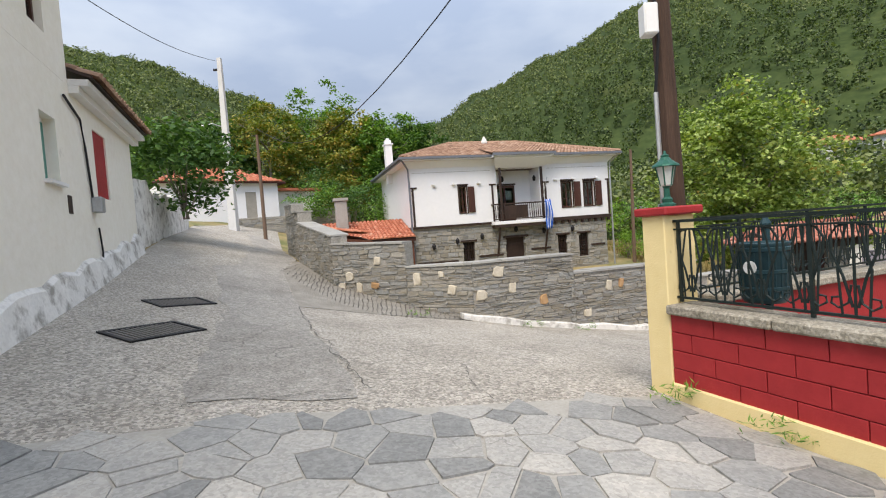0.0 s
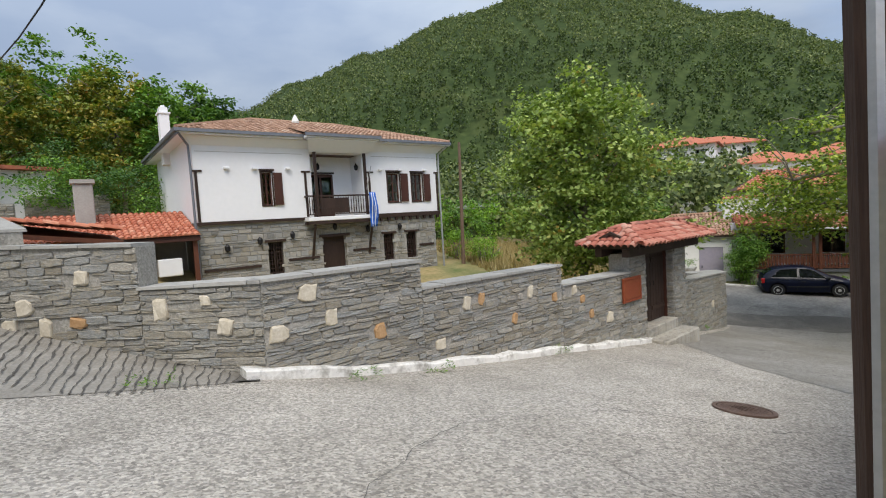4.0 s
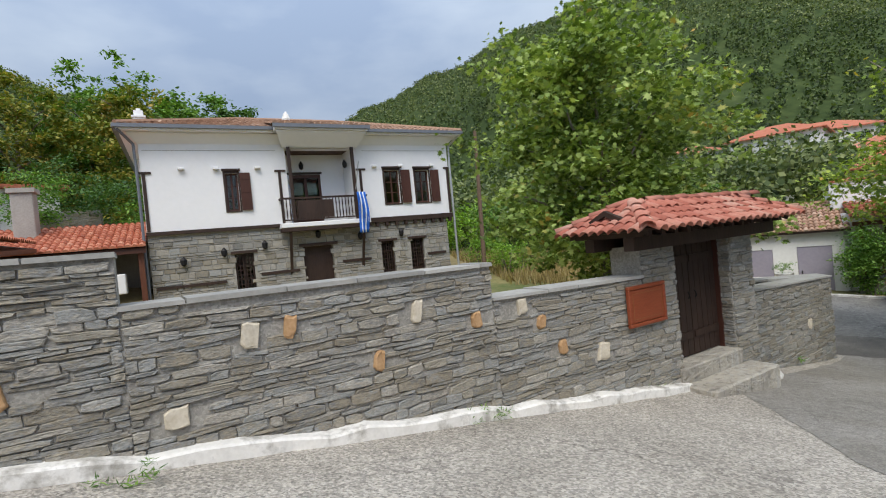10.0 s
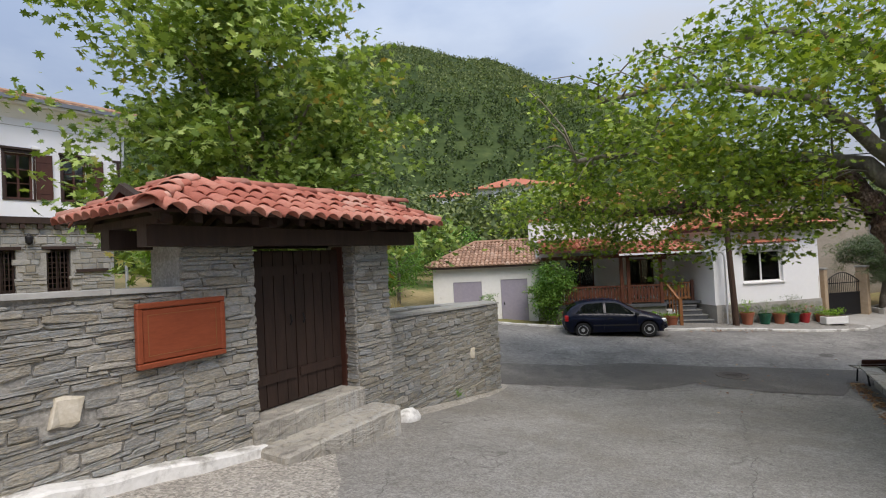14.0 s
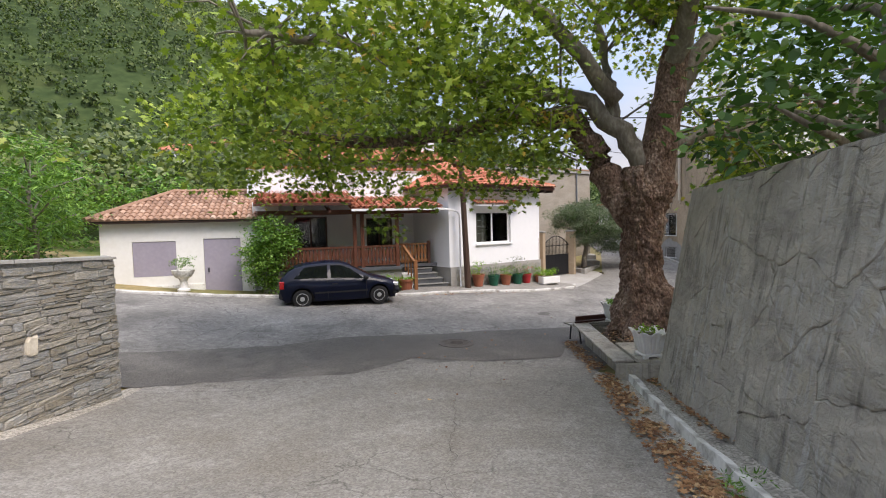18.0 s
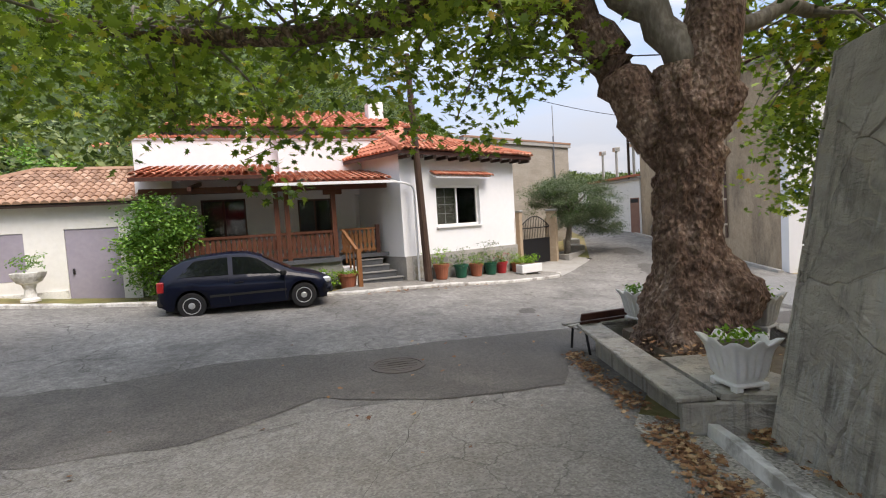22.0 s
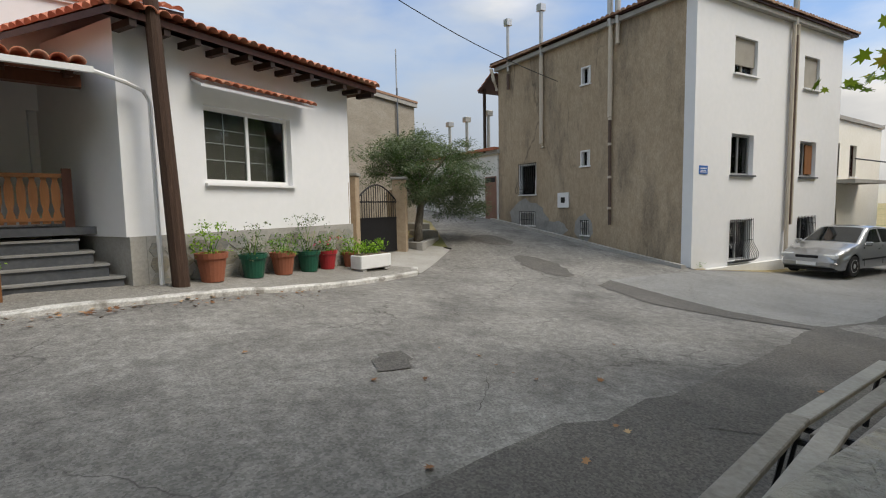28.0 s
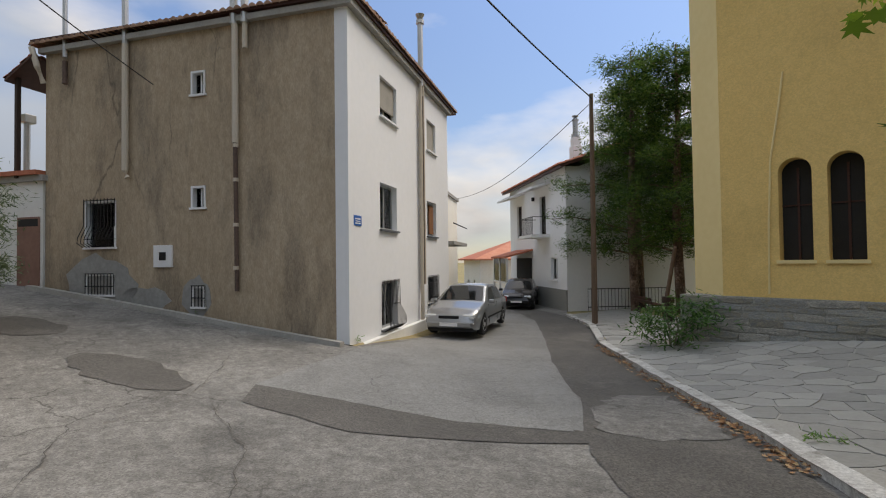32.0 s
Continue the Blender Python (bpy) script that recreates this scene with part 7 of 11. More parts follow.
    for y0, y1, z0, z1, mt, nm in ((4.68, 5.24, -2.33, -1.79, PVC, "white cover box"), (4.86, 5.06, -2.16, -1.96, METAL_BLACK, "black flap")):
        bm = boxes((y0, y1, -.05 if mt is PVC else -.056, -.002 if mt is PVC else -.051, z0, z1), bevel=.006); bm.transform(S)
        part("vent_box", bm, mt, th, nm)
    # patches of newer render
    rng = random.Random(88)
    for cy, cz, ry, rz in ((6.95, -2.75, 1.15, .75), (4.0, -3.05, .45, .5), (5.6, -3.15, .8, .35)):
        pts = [(cy + ry * math.cos(a) * rng.uniform(.8, 1.1), cz + rz * math.sin(a) * rng.uniform(.8, 1.1)) for a in [q * math.pi / 9 for q in range(18)]]
        hs = [h for h in sh_ if cy - ry < h[0] < cy + ry and cz - rz - .3 < h[2] < cz + rz]
        bm = slab_xz(bmesh.new(), pts, -.008, -.003); bm.transform(S)
        part("render_patch", bm, RENDER_PATCH, th, "paler grey render patch")
    # flues and downpipes
    def pipe(pts, r, mt, label=""):
        bm = tube(bmesh.new(), pts, r, 8); bm.transform(S)
        return part("flue_pipe", bm, mt, th, label)
    pipe([(6.06, -.1, 3.3), (6.06, -.1, .1), (6.0, -.08, -.08)], .075, BEIGE_PIPE, "beige flue pipe")
    pipe([(6.06, -.1, 3.3), (6.06, -.1, 4.9)], .075, STEEL, "steel flue above the roof")
    pipe([(2.82, -.1, 3.35), (2.82, -.1, .55)], .075, BEIGE_PIPE)
    pipe([(2.82, -.1, .55), (2.8, -.08, -2.9)], .05, RUST, "brown downpipe")
    for zc in (.45, -.35, -1.4, -2.4):
        pipe([(2.81, -.1, zc), (2.81, -.1, zc + .08)], .065, BEIGE_PIPE)
    pipe([(2.55, -.1, 3.35), (2.55, -.1, 2.75)], .06, BEIGE_PIPE)
    for yy in (2.55, 2.85):
        pipe([(yy, -.1, 3.35), (yy, -.1, 5.6)], .09, STEEL)
    pipe([(8.05, -.1, 3.1), (8.05, -.1, 2.5)], .06, RUST)
    pipe([(8.05, -.1, 3.2), (8.05, -.1, 5.0)], .06, STEEL)
    pipe([(8.8, -.1, 2.6), (8.82, -.25, 3.0), (8.95, -.3, 3.5)], .07, BEIGE_PIPE)
    for yy, zz in ((6.06, 4.9), (2.7, 5.6), (8.05, 5.0)):
        bm = boxes((yy - .12, yy + .12, -.22, .02, zz, zz + .25)); bm.transform(S)
        part("flue_cowl", bm, STEEL, th)
    part("front_pipe", tube(tube(bmesh.new(), [(4.95, -.1, 3.3), (4.95, -.1, -4.1)], .06, 8), [(5.2, -.1, 3.35), (5.2, -.1, -3.0)], .05, 8), BEIGE_PIPE, th, "beige pipes down the white front")
    part("front_pipe", tube(bmesh.new(), [(5.08, -.12, 3.0), (5.08, -.12, -3.0)], .035, 6), RUST, th)
    part("front_flue", tube(bmesh.new(), [(5.0, -.1, 3.3), (5.0, -.1, 5.3)], .09, 8), STEEL, th)
    part("flue_cowl", lathe(bmesh.new(), ((.13, 0), (.13, .12), (.08, .14), (.15, .3)), 8, (5.0, -.1, 5.3)), STEEL, th)
    # eaves and tiles
    part("cornice", boxes((-.14, L + .1, -.16, 0, zt - .02, zt + .12), (-.14, 0, .0, D + .1, zt - .02, zt + .12)), CEMENT, th)
    part("roof_deck", quad_slab(bmesh.new(), [(-.2, -.22, zt + .2), (L + .6, -.22, zt + .2), (L + .6, D + .3, zt + .35), (-.2, D + .3, zt + .35)], .08), WOOD_BROWN, th)
    roof_plane(th, (-.24, D + .3, zt + .2), (0, -D - .55, 0), (2.2, 0, .22), TILE_OLD, "weathered roof tiles", pitch=.2, row=.34, seed=16)
    roof_plane(th, (-.2, -.28, zt + .2), (L + .8, 0, 0), (0, 2.2, .22), TILE_OLD, pitch=.2, row=.34, seed=17)
    part("far_eave", quad_slab(bmesh.new(), [(-.35, D + .02, 3.3), (.9, D + .02, 3.3), (.9, D + 1.0, 2.75), (-.35, D + 1.0, 2.75)], .07), WOOD_BROWN, th)
    roof_plane(th, (.9, D + 1.05, 2.78), (-1.25, 0, 0), (0, -1.0, .55), TILE_FAR, pitch=.2, row=.34, seed=18)
    part("balcony_post", boxes((-.2, -.1, D + .75, D + .85, .1, 2.86)), WOOD_DARK, th)
    sg = part("street_sign", boxes((.24, .64, -.02, -.002, -1.43, -1.2)), BLUE_SIGN, th, "blue street sign with white writing")
    part("sign_writing", boxes((.3, .58, -.024, -.0205, -1.29, -1.26), (.32, .56, -.024, -.0205, -1.34, -1.32), (.3, .58, -.024, -.0205, -1.39, -1.365)), WHITE_SIGN, sg)
    part("footing", boxes((-.14, L, -.16, -.002, -5, -4.12)), WHITE_OLD, th)
    return th


tall_building()
kerb("side_footing", [(36.55, 6.95), (38.6, 8.35), (41, 9.95), (43.9, 11.85)], .25, .1, CEMENT, "low concrete footing along the bare wall")


# ---- church apse in ochre paint ----
Y_M = facade((31.4, .25), (28.4, .2))


def church():
    th = thing("church", Y_M, "tall ochre-painted church wall with arched windows above a grey stone base", "church")
    zb, z0, zt = -4.7, -3.12, 8.0
    arches = ((1.1, 1.68), (1.93, 2.5), (3.6, 4.2), (4.45, 5.05))
    top = -.22
    part("front_wall", pierced(.0, 14, z0, zt, 0, .5, [(a, b, -2.33, top) for a, b in arches]), YELLOW, th, "ochre-yellow painted plaster")
    for a, b in arches:
        c, r = (a + b) / 2, (b - a) / 2
        zs = top - r
        arc = [(c + r * math.cos(t), zs + r * math.sin(t)) for t in [i * math.pi / 16 for i in range(17)]]
        bm = bmesh.new()
        slab_xz(bm, arc[:9] + [(b, top)], 0, .5)
        slab_xz(bm, arc[8:] + [(a, top)], 0, .5)
        part("arch_head", bm, YELLOW, th)
        # the unlit inside is painted as an opaque dark slab filling the arch
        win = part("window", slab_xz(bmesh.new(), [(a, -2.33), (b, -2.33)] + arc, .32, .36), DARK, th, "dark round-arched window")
        part("sill", boxes((a - .05, b + .05, -.05, .3, -2.4, -2.331)), YELLOW_PALE, win)
        part("glazing_bar", boxes((c - .02, c + .02, .29, .319, -2.33, -.4), (a, b, .295, .318, -1.2, -1.17)), WOOD_BROWN, win)
    part("corner_facet", prism(bmesh.new(), [(-.002, .0), (-.002, .5), (-.3, .9), (-.8, .55)], z0, zt), YELLOW_PALE, th, "paler ochre corner facet")
    part("end_wall", boxes((-.8, -.3, .902, 9, z0, zt), (-.29, 14, 8.6, 9, z0, zt), (13.6, 14, .502, 8.59, z0, zt)), YELLOW, th)
    part("roof", boxes((-1, 14.2, -.2, 9.2, zt, zt + .3)), TILE_FAR, th)
    base = part("stone_base", boxes((-.9, 14, -.12, .5, zb, z0 - .002)), MORTAR, th, "base of long grey stone blocks")
    rng = random.Random(91)
    lay(base, "stone", [(c - .85, z, w, h) for c, z, w, h in courses(6.5, lambda x: zb + .3, lambda x: z0 - .01, rng, .13, .2, (.4, 1.0))], rng, depth=.025, back=-.12)
    part("wire", tube(bmesh.new(), [(1.24, -.015, 1.6), (1.15, -.015, .9), (.98, -.015, -.2), (.92, -.015, -1.6), (.9, -.015, -3.05)], .022, 5), YELLOW_PALE, th, "painted-over cable")
    return th


church()


# ---- old house at the start of the lane: x runs from its far end towards the start of the walk ----
def lane_house():
    a, b = (-6.75, 10.6), (-3.0, 1.0)
    L = math.hypot(b[0] - a[0], b[1] - a[1])
    th = thing("lane_house", facade(b, a) @ Matrix.Translation((L, 0, 0)), "tall cream-plastered old house with a green window and a red shutter", "house")
    lo = lambda x: gz(a[0] + (b[0] - a[0]) * x / L, a[1] + (b[1] - a[1]) * x / L)
    holes = [(1.09, 1.93, 2.57, 3.77), (3.78, 4.36, 2.58, 3.5), (3.85, 4.43, 4.68, 5.9)]
    part("front_wall", pierced(-1.1, L + 2, .0, 4.2, 0, .5, holes[:2]), CREAM, th, "cream plaster, stained near the ground")
    part("upper_wall", pierced(3.05, L + 2, 4.202, 6.8, 0, .5, holes[2:]), CREAM, th)
    for bx in ((-1.1, -.7, .502, 6, .0, 4.2), (L + 1.6, L + 2, .502, 6, 0, 6.8), (3.05, 3.45, .502, 6, 4.202, 6.8), (-.7, L + 1.6, 5.6, 6, 0, 4.2)):
        part("outer_wall", boxes(bx), CREAM, th)
    part("shutter", boxes((1.09, 1.93, .03, .09, 2.57, 3.77)), RED_PAINT, th, "dark red painted shutter")
    w = window(th, *holes[1], .15, "window", PVC, "green-curtained white-framed window", 0, 0, sill=PVC)
    part("curtain", boxes((3.84, 4.3, .13, .145, 2.65, 3.43)), plain("green_curtain", (.09, .25, .2), .7), w)
    window(th, *holes[2], .1, "window", WOOD_BROWN, "brown upper window", 1, 0)
    part("meter_box", boxes((2.2, 2.42, -.16, -.002, 2.25, 2.52), bevel=.02), METAL_GREY, th, "grey meter box")
    part("vent_hole", boxes((3.4, 3.57, -.01, .02, 2.17, 2.44)), WOOD_DARK, th)
    part("cable", tube(bmesh.new(), [(2.4, -.03, 2.5), (2.55, -.03, 3.3), (2.7, -.03, 3.75), (3.4, -.03, 3.95)], .02, 5), METAL_BLACK, th)
    part("cable", tube(bmesh.new(), [(2.2, -.03, 2.0), (2.1, -.03, 1.6), (2.15, -.03, 1.4)], .016, 5), METAL_BLACK, th)
    bm = bmesh.new()
    n = 30
    x_of = lambda i: -1.1 + (L + 2.5) * i / n
    h_of = lambda i: .36 + .12 * noise.noise(Vector((i * .7, 2, 3))) + .05 * math.sin(i * 2.1)
    for i in range(n):
        x0, x1 = x_of(i), x_of(i + 1)
        h0, h1 = h_of(i), h_of(i + 1)
        vs = [bm.verts.new(p) for p in ((x0, -.16, lo(x0) - .2), (x1, -.16, lo(x1) - .2), (x1, -.06, lo(x1) + h1), (x0, -.06, lo(x0) + h0), (x0, -.002, lo(x0) + h0 + .06), (x1, -.002, lo(x1) + h1 + .06))]
        bm.faces.new((vs[0], vs[1], vs[2], vs[3])); bm.faces.new((vs[3], vs[2], vs[5], vs[4]))
    part("plinth", bm, LIME, th, "crumbling whitewashed plinth")
    part("eave", boxes((-1.4, 3.04, -.28, .1, 4.202, 4.3), (-1.4, 3.04, -.14, -.002, 4.08, 4.2)), WHITE_OLD, th)
    part("roof_deck", quad_slab(bmesh.new(), [(-1.4, -.34, 4.36), (3.04, -.34, 4.36), (3.04, 3, 5.6), (-1.4, 3, 5.6)], .05), WOOD_DARK, th)
    roof_plane(th, (-1.45, -.42, 4.36), (4.45, 0, 0), (0, 3.4, 1.25), TILE_OLD, "old clay tiles", pitch=.2, row=.33, seed=19)
    part("upper_roof", boxes((2.8, L + 2.2, -.15, 6.3, 6.8, 6.95)), TILE_OLD, th)
    for o in th.children_recursive:
        if o.type == 'MESH':
            o.data.transform(Matrix.Diagonal((-1, 1, 1, 1)))
            o.data.flip_normals()
    return th


lane_house()
lw = thing("old_wall", facade((-7.2, 11.7), (-11.0, 21.6)), "old whitewashed garden wall with crumbling plaster", "wall", kind="structure")
L_ = math.hypot(3.8, 9.9)
bm = bmesh.new()
n_ = 24
rng_ = random.Random(15)
prev = None
for i in range(n_ + 1):
    x = L_ * i / n_
    g = gz(-7.2 - 3.8 * i / n_, 11.7 + 9.9 * i / n_)
    h = g + 1.3 + rng_.uniform(-.09, .09) + (.35 if i < 5 else 0)
    ring = [bm.verts.new(p) for p in ((x, rng_.uniform(-.03, .03), g - .3), (x, rng_.uniform(-.03, .03), h - .5), (x, rng_.uniform(0, .05), h), (x, .45, h), (x, .45, g - .3))]
    if prev:
        for k in range(4):
            bm.faces.new((prev[k], ring[k], ring[k + 1], prev[k + 1]))
    prev = ring
part("plaster", bm, LIME, lw)

# far house at the head of the lane
fh_ = thing("far_house", facade((-16.5, 29.3), (-10.9, 33.6)), "white house with a clay roof at the head of the lane", "house")
part("front_wall", pierced(0, 7.06, 1.8, 5.6, 0, .3, [(4.9, 5.6, 2.9, 5.0)]), WHITE, fh_)
part("body", boxes((0, .3, .302, 6, 1.8, 5.6), (6.76, 7.06, .302, 6, 1.8, 5.6), (.3, 6.76, 5.7, 6, 1.8, 5.6)), WHITE, fh_)
part("door", boxes((4.9, 5.6, .05, .1, 2.9, 5.0)), GREY_STREAK, fh_, "grey door")
part("meter_box", boxes((4.0, 4.3, -.05, -.002, 3.7, 4.2)), METAL_GREY, fh_)
part("side_wing", boxes((7.062, 10, .8, 4, 1.8, 5.1)), WHITE_OLD, fh_)
part("wing_roof", boxes((6.9, 10.4, .4, 4.4, 5.12, 5.3)), TILE_FAR, fh_)
part("roof_deck", quad_slab(quad_slab(bmesh.new(), [(-.4, -.4, 5.62), (7.5, -.4, 5.62), (5.2, 3, 6.9), (2, 3, 6.9)], .1), [(7.5, -.4, 5.62), (7.5, 6.4, 5.62), (5.2, 3, 6.9)], .1), WOOD_BROWN, fh_)
roof_plane(fh_, (-.4, -.45, 5.65), (7.9, 0, 0), (0, 3.4, 1.28), TILE_FAR, "clay roof tiles", clip=lambda x, y: 2.4 * y / 3.63 < x < 7.9 - 2.3 * y / 3.63, seed=20)

# open shed against the mansion
sd = thing("garden_shed", HOUSE_M, "open shed with a red clay-tiled lean-to roof beside the mansion", "shed")
part("roof_deck", quad_slab(bmesh.new(), [(-5.2, -.5, 1.3), (-.05, -.5, 1.3), (-.05, 2.6, 2.25), (-5.2, 2.6, 2.25)], .1), WOOD_BROWN, sd)
roof_plane(sd, (-5.25, -.6, 1.34), (5.2, 0, 0), (0, 3.2, .98), TILE_FAR, "red clay tiles", seed=23)
part("fascia", boxes((-5.2, -.05, -.52, -.45, 1.12, 1.22)), WOOD_BROWN, sd)
for x in (-5.0, -3.3, -.3):
    part("post", boxes((x, x + .16, -.35, -.2, -1.6, 1.2)), WOOD_RED, sd)
part("back_wall", boxes((-5.2, -.05, 2.5, 2.8, -1.6, 2.2), (-5.2, -4.95, 0, 2.498, -1.6, 1.4)), CEMENT, sd)
c1 = part("chimney", boxes((-3.75, -3.15, 1.3, 1.9, .8, 3.45), bevel=.03), CEMENT, sd, "grey cement chimney")
part("chimney_cap", boxes((-3.82, -3.08, 1.23, 1.97, 3.452, 3.6)), CEMENT, c1)
part("ac_unit", boxes((-1.5, -.7, -.3, .1, -.15, .5), bevel=.03), PVC, sd, "white air-conditioner unit")
side = thing("lean_to", HOUSE_M @ pose(-5.2, -3.9, 0), "small tiled lean-to with a timber edge behind the garden wall", "shed")
part("roof_deck", quad_slab(bmesh.new(), [(-.6, -.4, 1.75), (2.4, -.4, 1.32), (2.4, 3.2, 1.5), (-.6, 3.2, 2.1)], .12), WOOD_RED, side)
roof_plane(side, (-.65, 3.2, 2.12), (0, -3.6, 0), (3.05, 0, -.45), TILE_FAR, seed=24)
part("post", boxes((.0, .15, .0, .15, -1.4, 1.5)), WOOD_RED, side)
for nm, x0, x1, y, z0, z1 in (("terrace_wall", -5.5, -2.2, 9.0, 1.0, 3.6), ("terrace_wall", -9.5, -5.8, 8.0, 1.0, 3.2)):
    tw = thing(nm, HOUSE_M, "grey stone terrace wall overgrown with creeper", "wall", kind="structure")
    part("core", boxes((x0, x1, y, y + .5, z0 - 2, z1)), MORTAR, tw)
    r_ = random.Random(int(x0 * 10))
    st_ = part("stone_facing", stones_joined([(c + x0, z, w, h) for c, z, w, h in courses(x1 - x0, lambda x: z0 - 1, lambda x: z1, r_, .1, .22, (.25, .6))], r_, back=y), STONE_FAR, tw)
    st_["kind"] = "stuff"

# ---- red yard wall with its pillar and railing, at the start of the walk ----
YA, YB = (1.95, 4.55), (2.62, 2.97)
YARD_M = facade(YA, YB)


def yard_point(x, y):
    p = YARD_M @ Vector((x, y, 0))
    return p.x, p.y


pillar = thing("gate_pillar", YARD_M, "cream-painted square pillar with a red cap", "pillar")
part("shaft", boxes((-.13, .13, 0, .38, -.5, 1.49), bevel=.008), CREAM_PILLAR, pillar, "cream paint, chipped at the foot")
part("cap", boxes((-.18, .2, -.05, .43, 1.492, 1.57), bevel=.015), RED_PAINT, pillar, "red painted cap")


def red_wall(m, L, x0, lo, label, rail_h=.72, rod_gap=.31):
    th = thing("yard_wall", m, label, "wall", kind="structure")
    zc = .6
    part("core", boxes((x0, L, .03, .24, lo - .3, zc)), RED_PAINT, th, "red painted blockwork joints")
    rng = random.Random(int(L * 10))
    h = .165
    r = 0
    z = zc - h
    while z > lo - .1:
        x = x0 - (.22 if r % 2 else 0)
        while x < L:
            a, b = max(x, x0), min(x + .43, L)
            if b - a > .05:
                part("block", boxes((a + .004, b - .004, .012, .0298, z + .004, z + h - .004), bevel=.004), RED_PAINT, th)
            x += .43
        r += 1
        z -= h
    part("skirting", boxes((x0, L, -.02, .03, lo - .3, lo + .14), bevel=.008), CREAM_PILLAR, th, "cream painted skirting")
    x = x0
    while x < L:
        w = min(rng.uniform(.9, 1.4), L - x)
        part("coping", boxes((x + .003, x + w - .003, -.05, .31, zc + .002, zc + .085), bevel=.014), AGED_COPING, th, "rough weathered concrete coping")
        x += w
    rl = part("railing", boxes((x0, L, .11, .135, zc + .13, zc + .15), (x0, L, .105, .14, zc + rail_h + .1, zc + rail_h + .125), (x0, L, .11, .135, zc + rail_h + .03, zc + rail_h + .045)), METAL_GREEN, th, "dark green wrought-iron railing with scrolls")
    motif = bmesh.new()
    top = rail_h - .12
    tube(motif, [(0, 0, 0), (0, 0, top)], .008, 5)
    for s in (-1, 1):
        tube(motif, [(s * .012, 0, .05), (s * .05, 0, .25), (s * .1, 0, .42), (s * .105, 0, .52), (s * .07, 0, .59), (s * .02, 0, top)], .008, 5)
        tube(motif, [(s * .015, 0, .2), (s * .03, 0, .08), (s * .075, 0, .04), (s * .11, 0, .07), (s * .105, 0, .11), (s * .075, 0, .115)], .008, 5)
        tube(motif, [(s * .06, 0, 0), (s * .075, 0, top * .5), (s * .03, 0, top)], .007, 5)
    mm = mesh_of("scroll", motif, METAL_GREEN)
    x = x0 + .16
    while x < L - .1:
        piece("scroll", mm, pose(x, .122, zc + .15) @ Matrix.Diagonal((1.3, 1, 1, 1)), rl)
        x += rod_gap
    for x in [x0 + .03 + i * 1.1 for i in range(int((L - x0) / 1.1) + 1)]:
        part("upright", boxes((x, x + .025, .11, .135, zc + .1, zc + rail_h + .1)), METAL_GREEN, rl)
    return th


red_wall(YARD_M, 5.5, .13, -.17, "red blockwork yard wall with a grey coping")
red_wall(facade((9.2, 7.75), (2.35, 4.95)), 7.25, 0, -.65, "red blockwork yard wall along the lane")
lantern = thing("pillar_lantern", YARD_M @ pose(.01, .19, 1.572), "green cast lantern standing on the pillar", "lamp")
part("foot", lathe(bmesh.new(), ((.075, 0), (.075, .02), (.045, .04), (.05, .07), (.03, .09), (.026, .17), (.04, .19)), 10), LAMP_GREEN, lantern)
part("cage", lathe(bmesh.new(), ((.045, .191), (.055, .2), (.085, .36), (.088, .37)), 6), LAMP_GLASS, lantern, "frosted lantern glass")
for i in range(6):
    a = i * math.pi / 3
    part("bar", tube(bmesh.new(), [(.05 * math.cos(a), .05 * math.sin(a), .195), (.089 * math.cos(a), .089 * math.sin(a), .37)], .007, 5), LAMP_GREEN, lantern)
part("hood", lathe(bmesh.new(), ((.125, .371), (.12, .385), (.06, .43), (.035, .46), (.04, .475), (.015, .49), (.008, .52)), 12), LAMP_GREEN, lantern, "green lantern hood")
bin_ = thing("litter_bin", YARD_M @ pose(.72, .44, 0), "blue-green perforated metal litter bin behind the railing", "bin")
drum = part("drum", lathe(bmesh.new(), ((.15, .72), (.172, .76), (.19, 1.19), (.2, 1.21), (.185, 1.215), (.165, .8)), 28), METAL_BIN, bin_, smooth=True)
for r_, z_ in ((.196, 1.16), (.178, .84), (.186, .98)):
    part("ring", lathe(bmesh.new(), ((r_ - .006, z_ - .02), (r_ + .004, z_ - .012), (r_ + .004, z_ + .012), (r_ - .006, z_ + .02)), 28), METAL_BIN, drum)
for i in range(24):
    a = i * math.pi / 12
    part("rib", tube(bmesh.new(), [(.171 * math.cos(a), .171 * math.sin(a), .77), (.19 * math.cos(a), .19 * math.sin(a), 1.18)], .006, 5), METAL_BIN, drum)
part("post", tube(bmesh.new(), [(-.1, .2, -.4), (-.1, .2, 1.32)], .032, 8), METAL_BIN, bin_)
part("post_cap", lathe(bmesh.new(), ((.04, 1.32), (.045, 1.36), (.02, 1.41)), 8, (-.1, .2, 0)), METAL_BIN, bin_)
bd = lathe(bmesh.new(), ((.055, 0), (.055, .006)), 16); bd.transform(pose(.02, -.194, 1.02, 90, 0, 0))
part("badge", bd, WHITE_SIGN, bin_, "round white sticker")
drape("yard_paving", [yard_point(.15, .26), yard_point(5.4, .26), yard_point(5.4, 6.5), yard_point(.3, 6.8)], .03, SLAB_PALE, "pale paving of the yard", "pavement")


def telegraph_pole(name, x, y, h, r, material, label, lean=(0, 0), group=""):
    z = gz(x, y)
    th = thing(name, pose(x, y, z), label, "pole", group)
    n = 8
    part("shaft", tube(bmesh.new(), [(lean[0] * i / n, lean[1] * i / n, -.3 + (h + .3) * i / n) for i in range(n + 1)], [r * (1 - .35 * i / n) for i in range(n + 1)], 10), material, th)
    return th


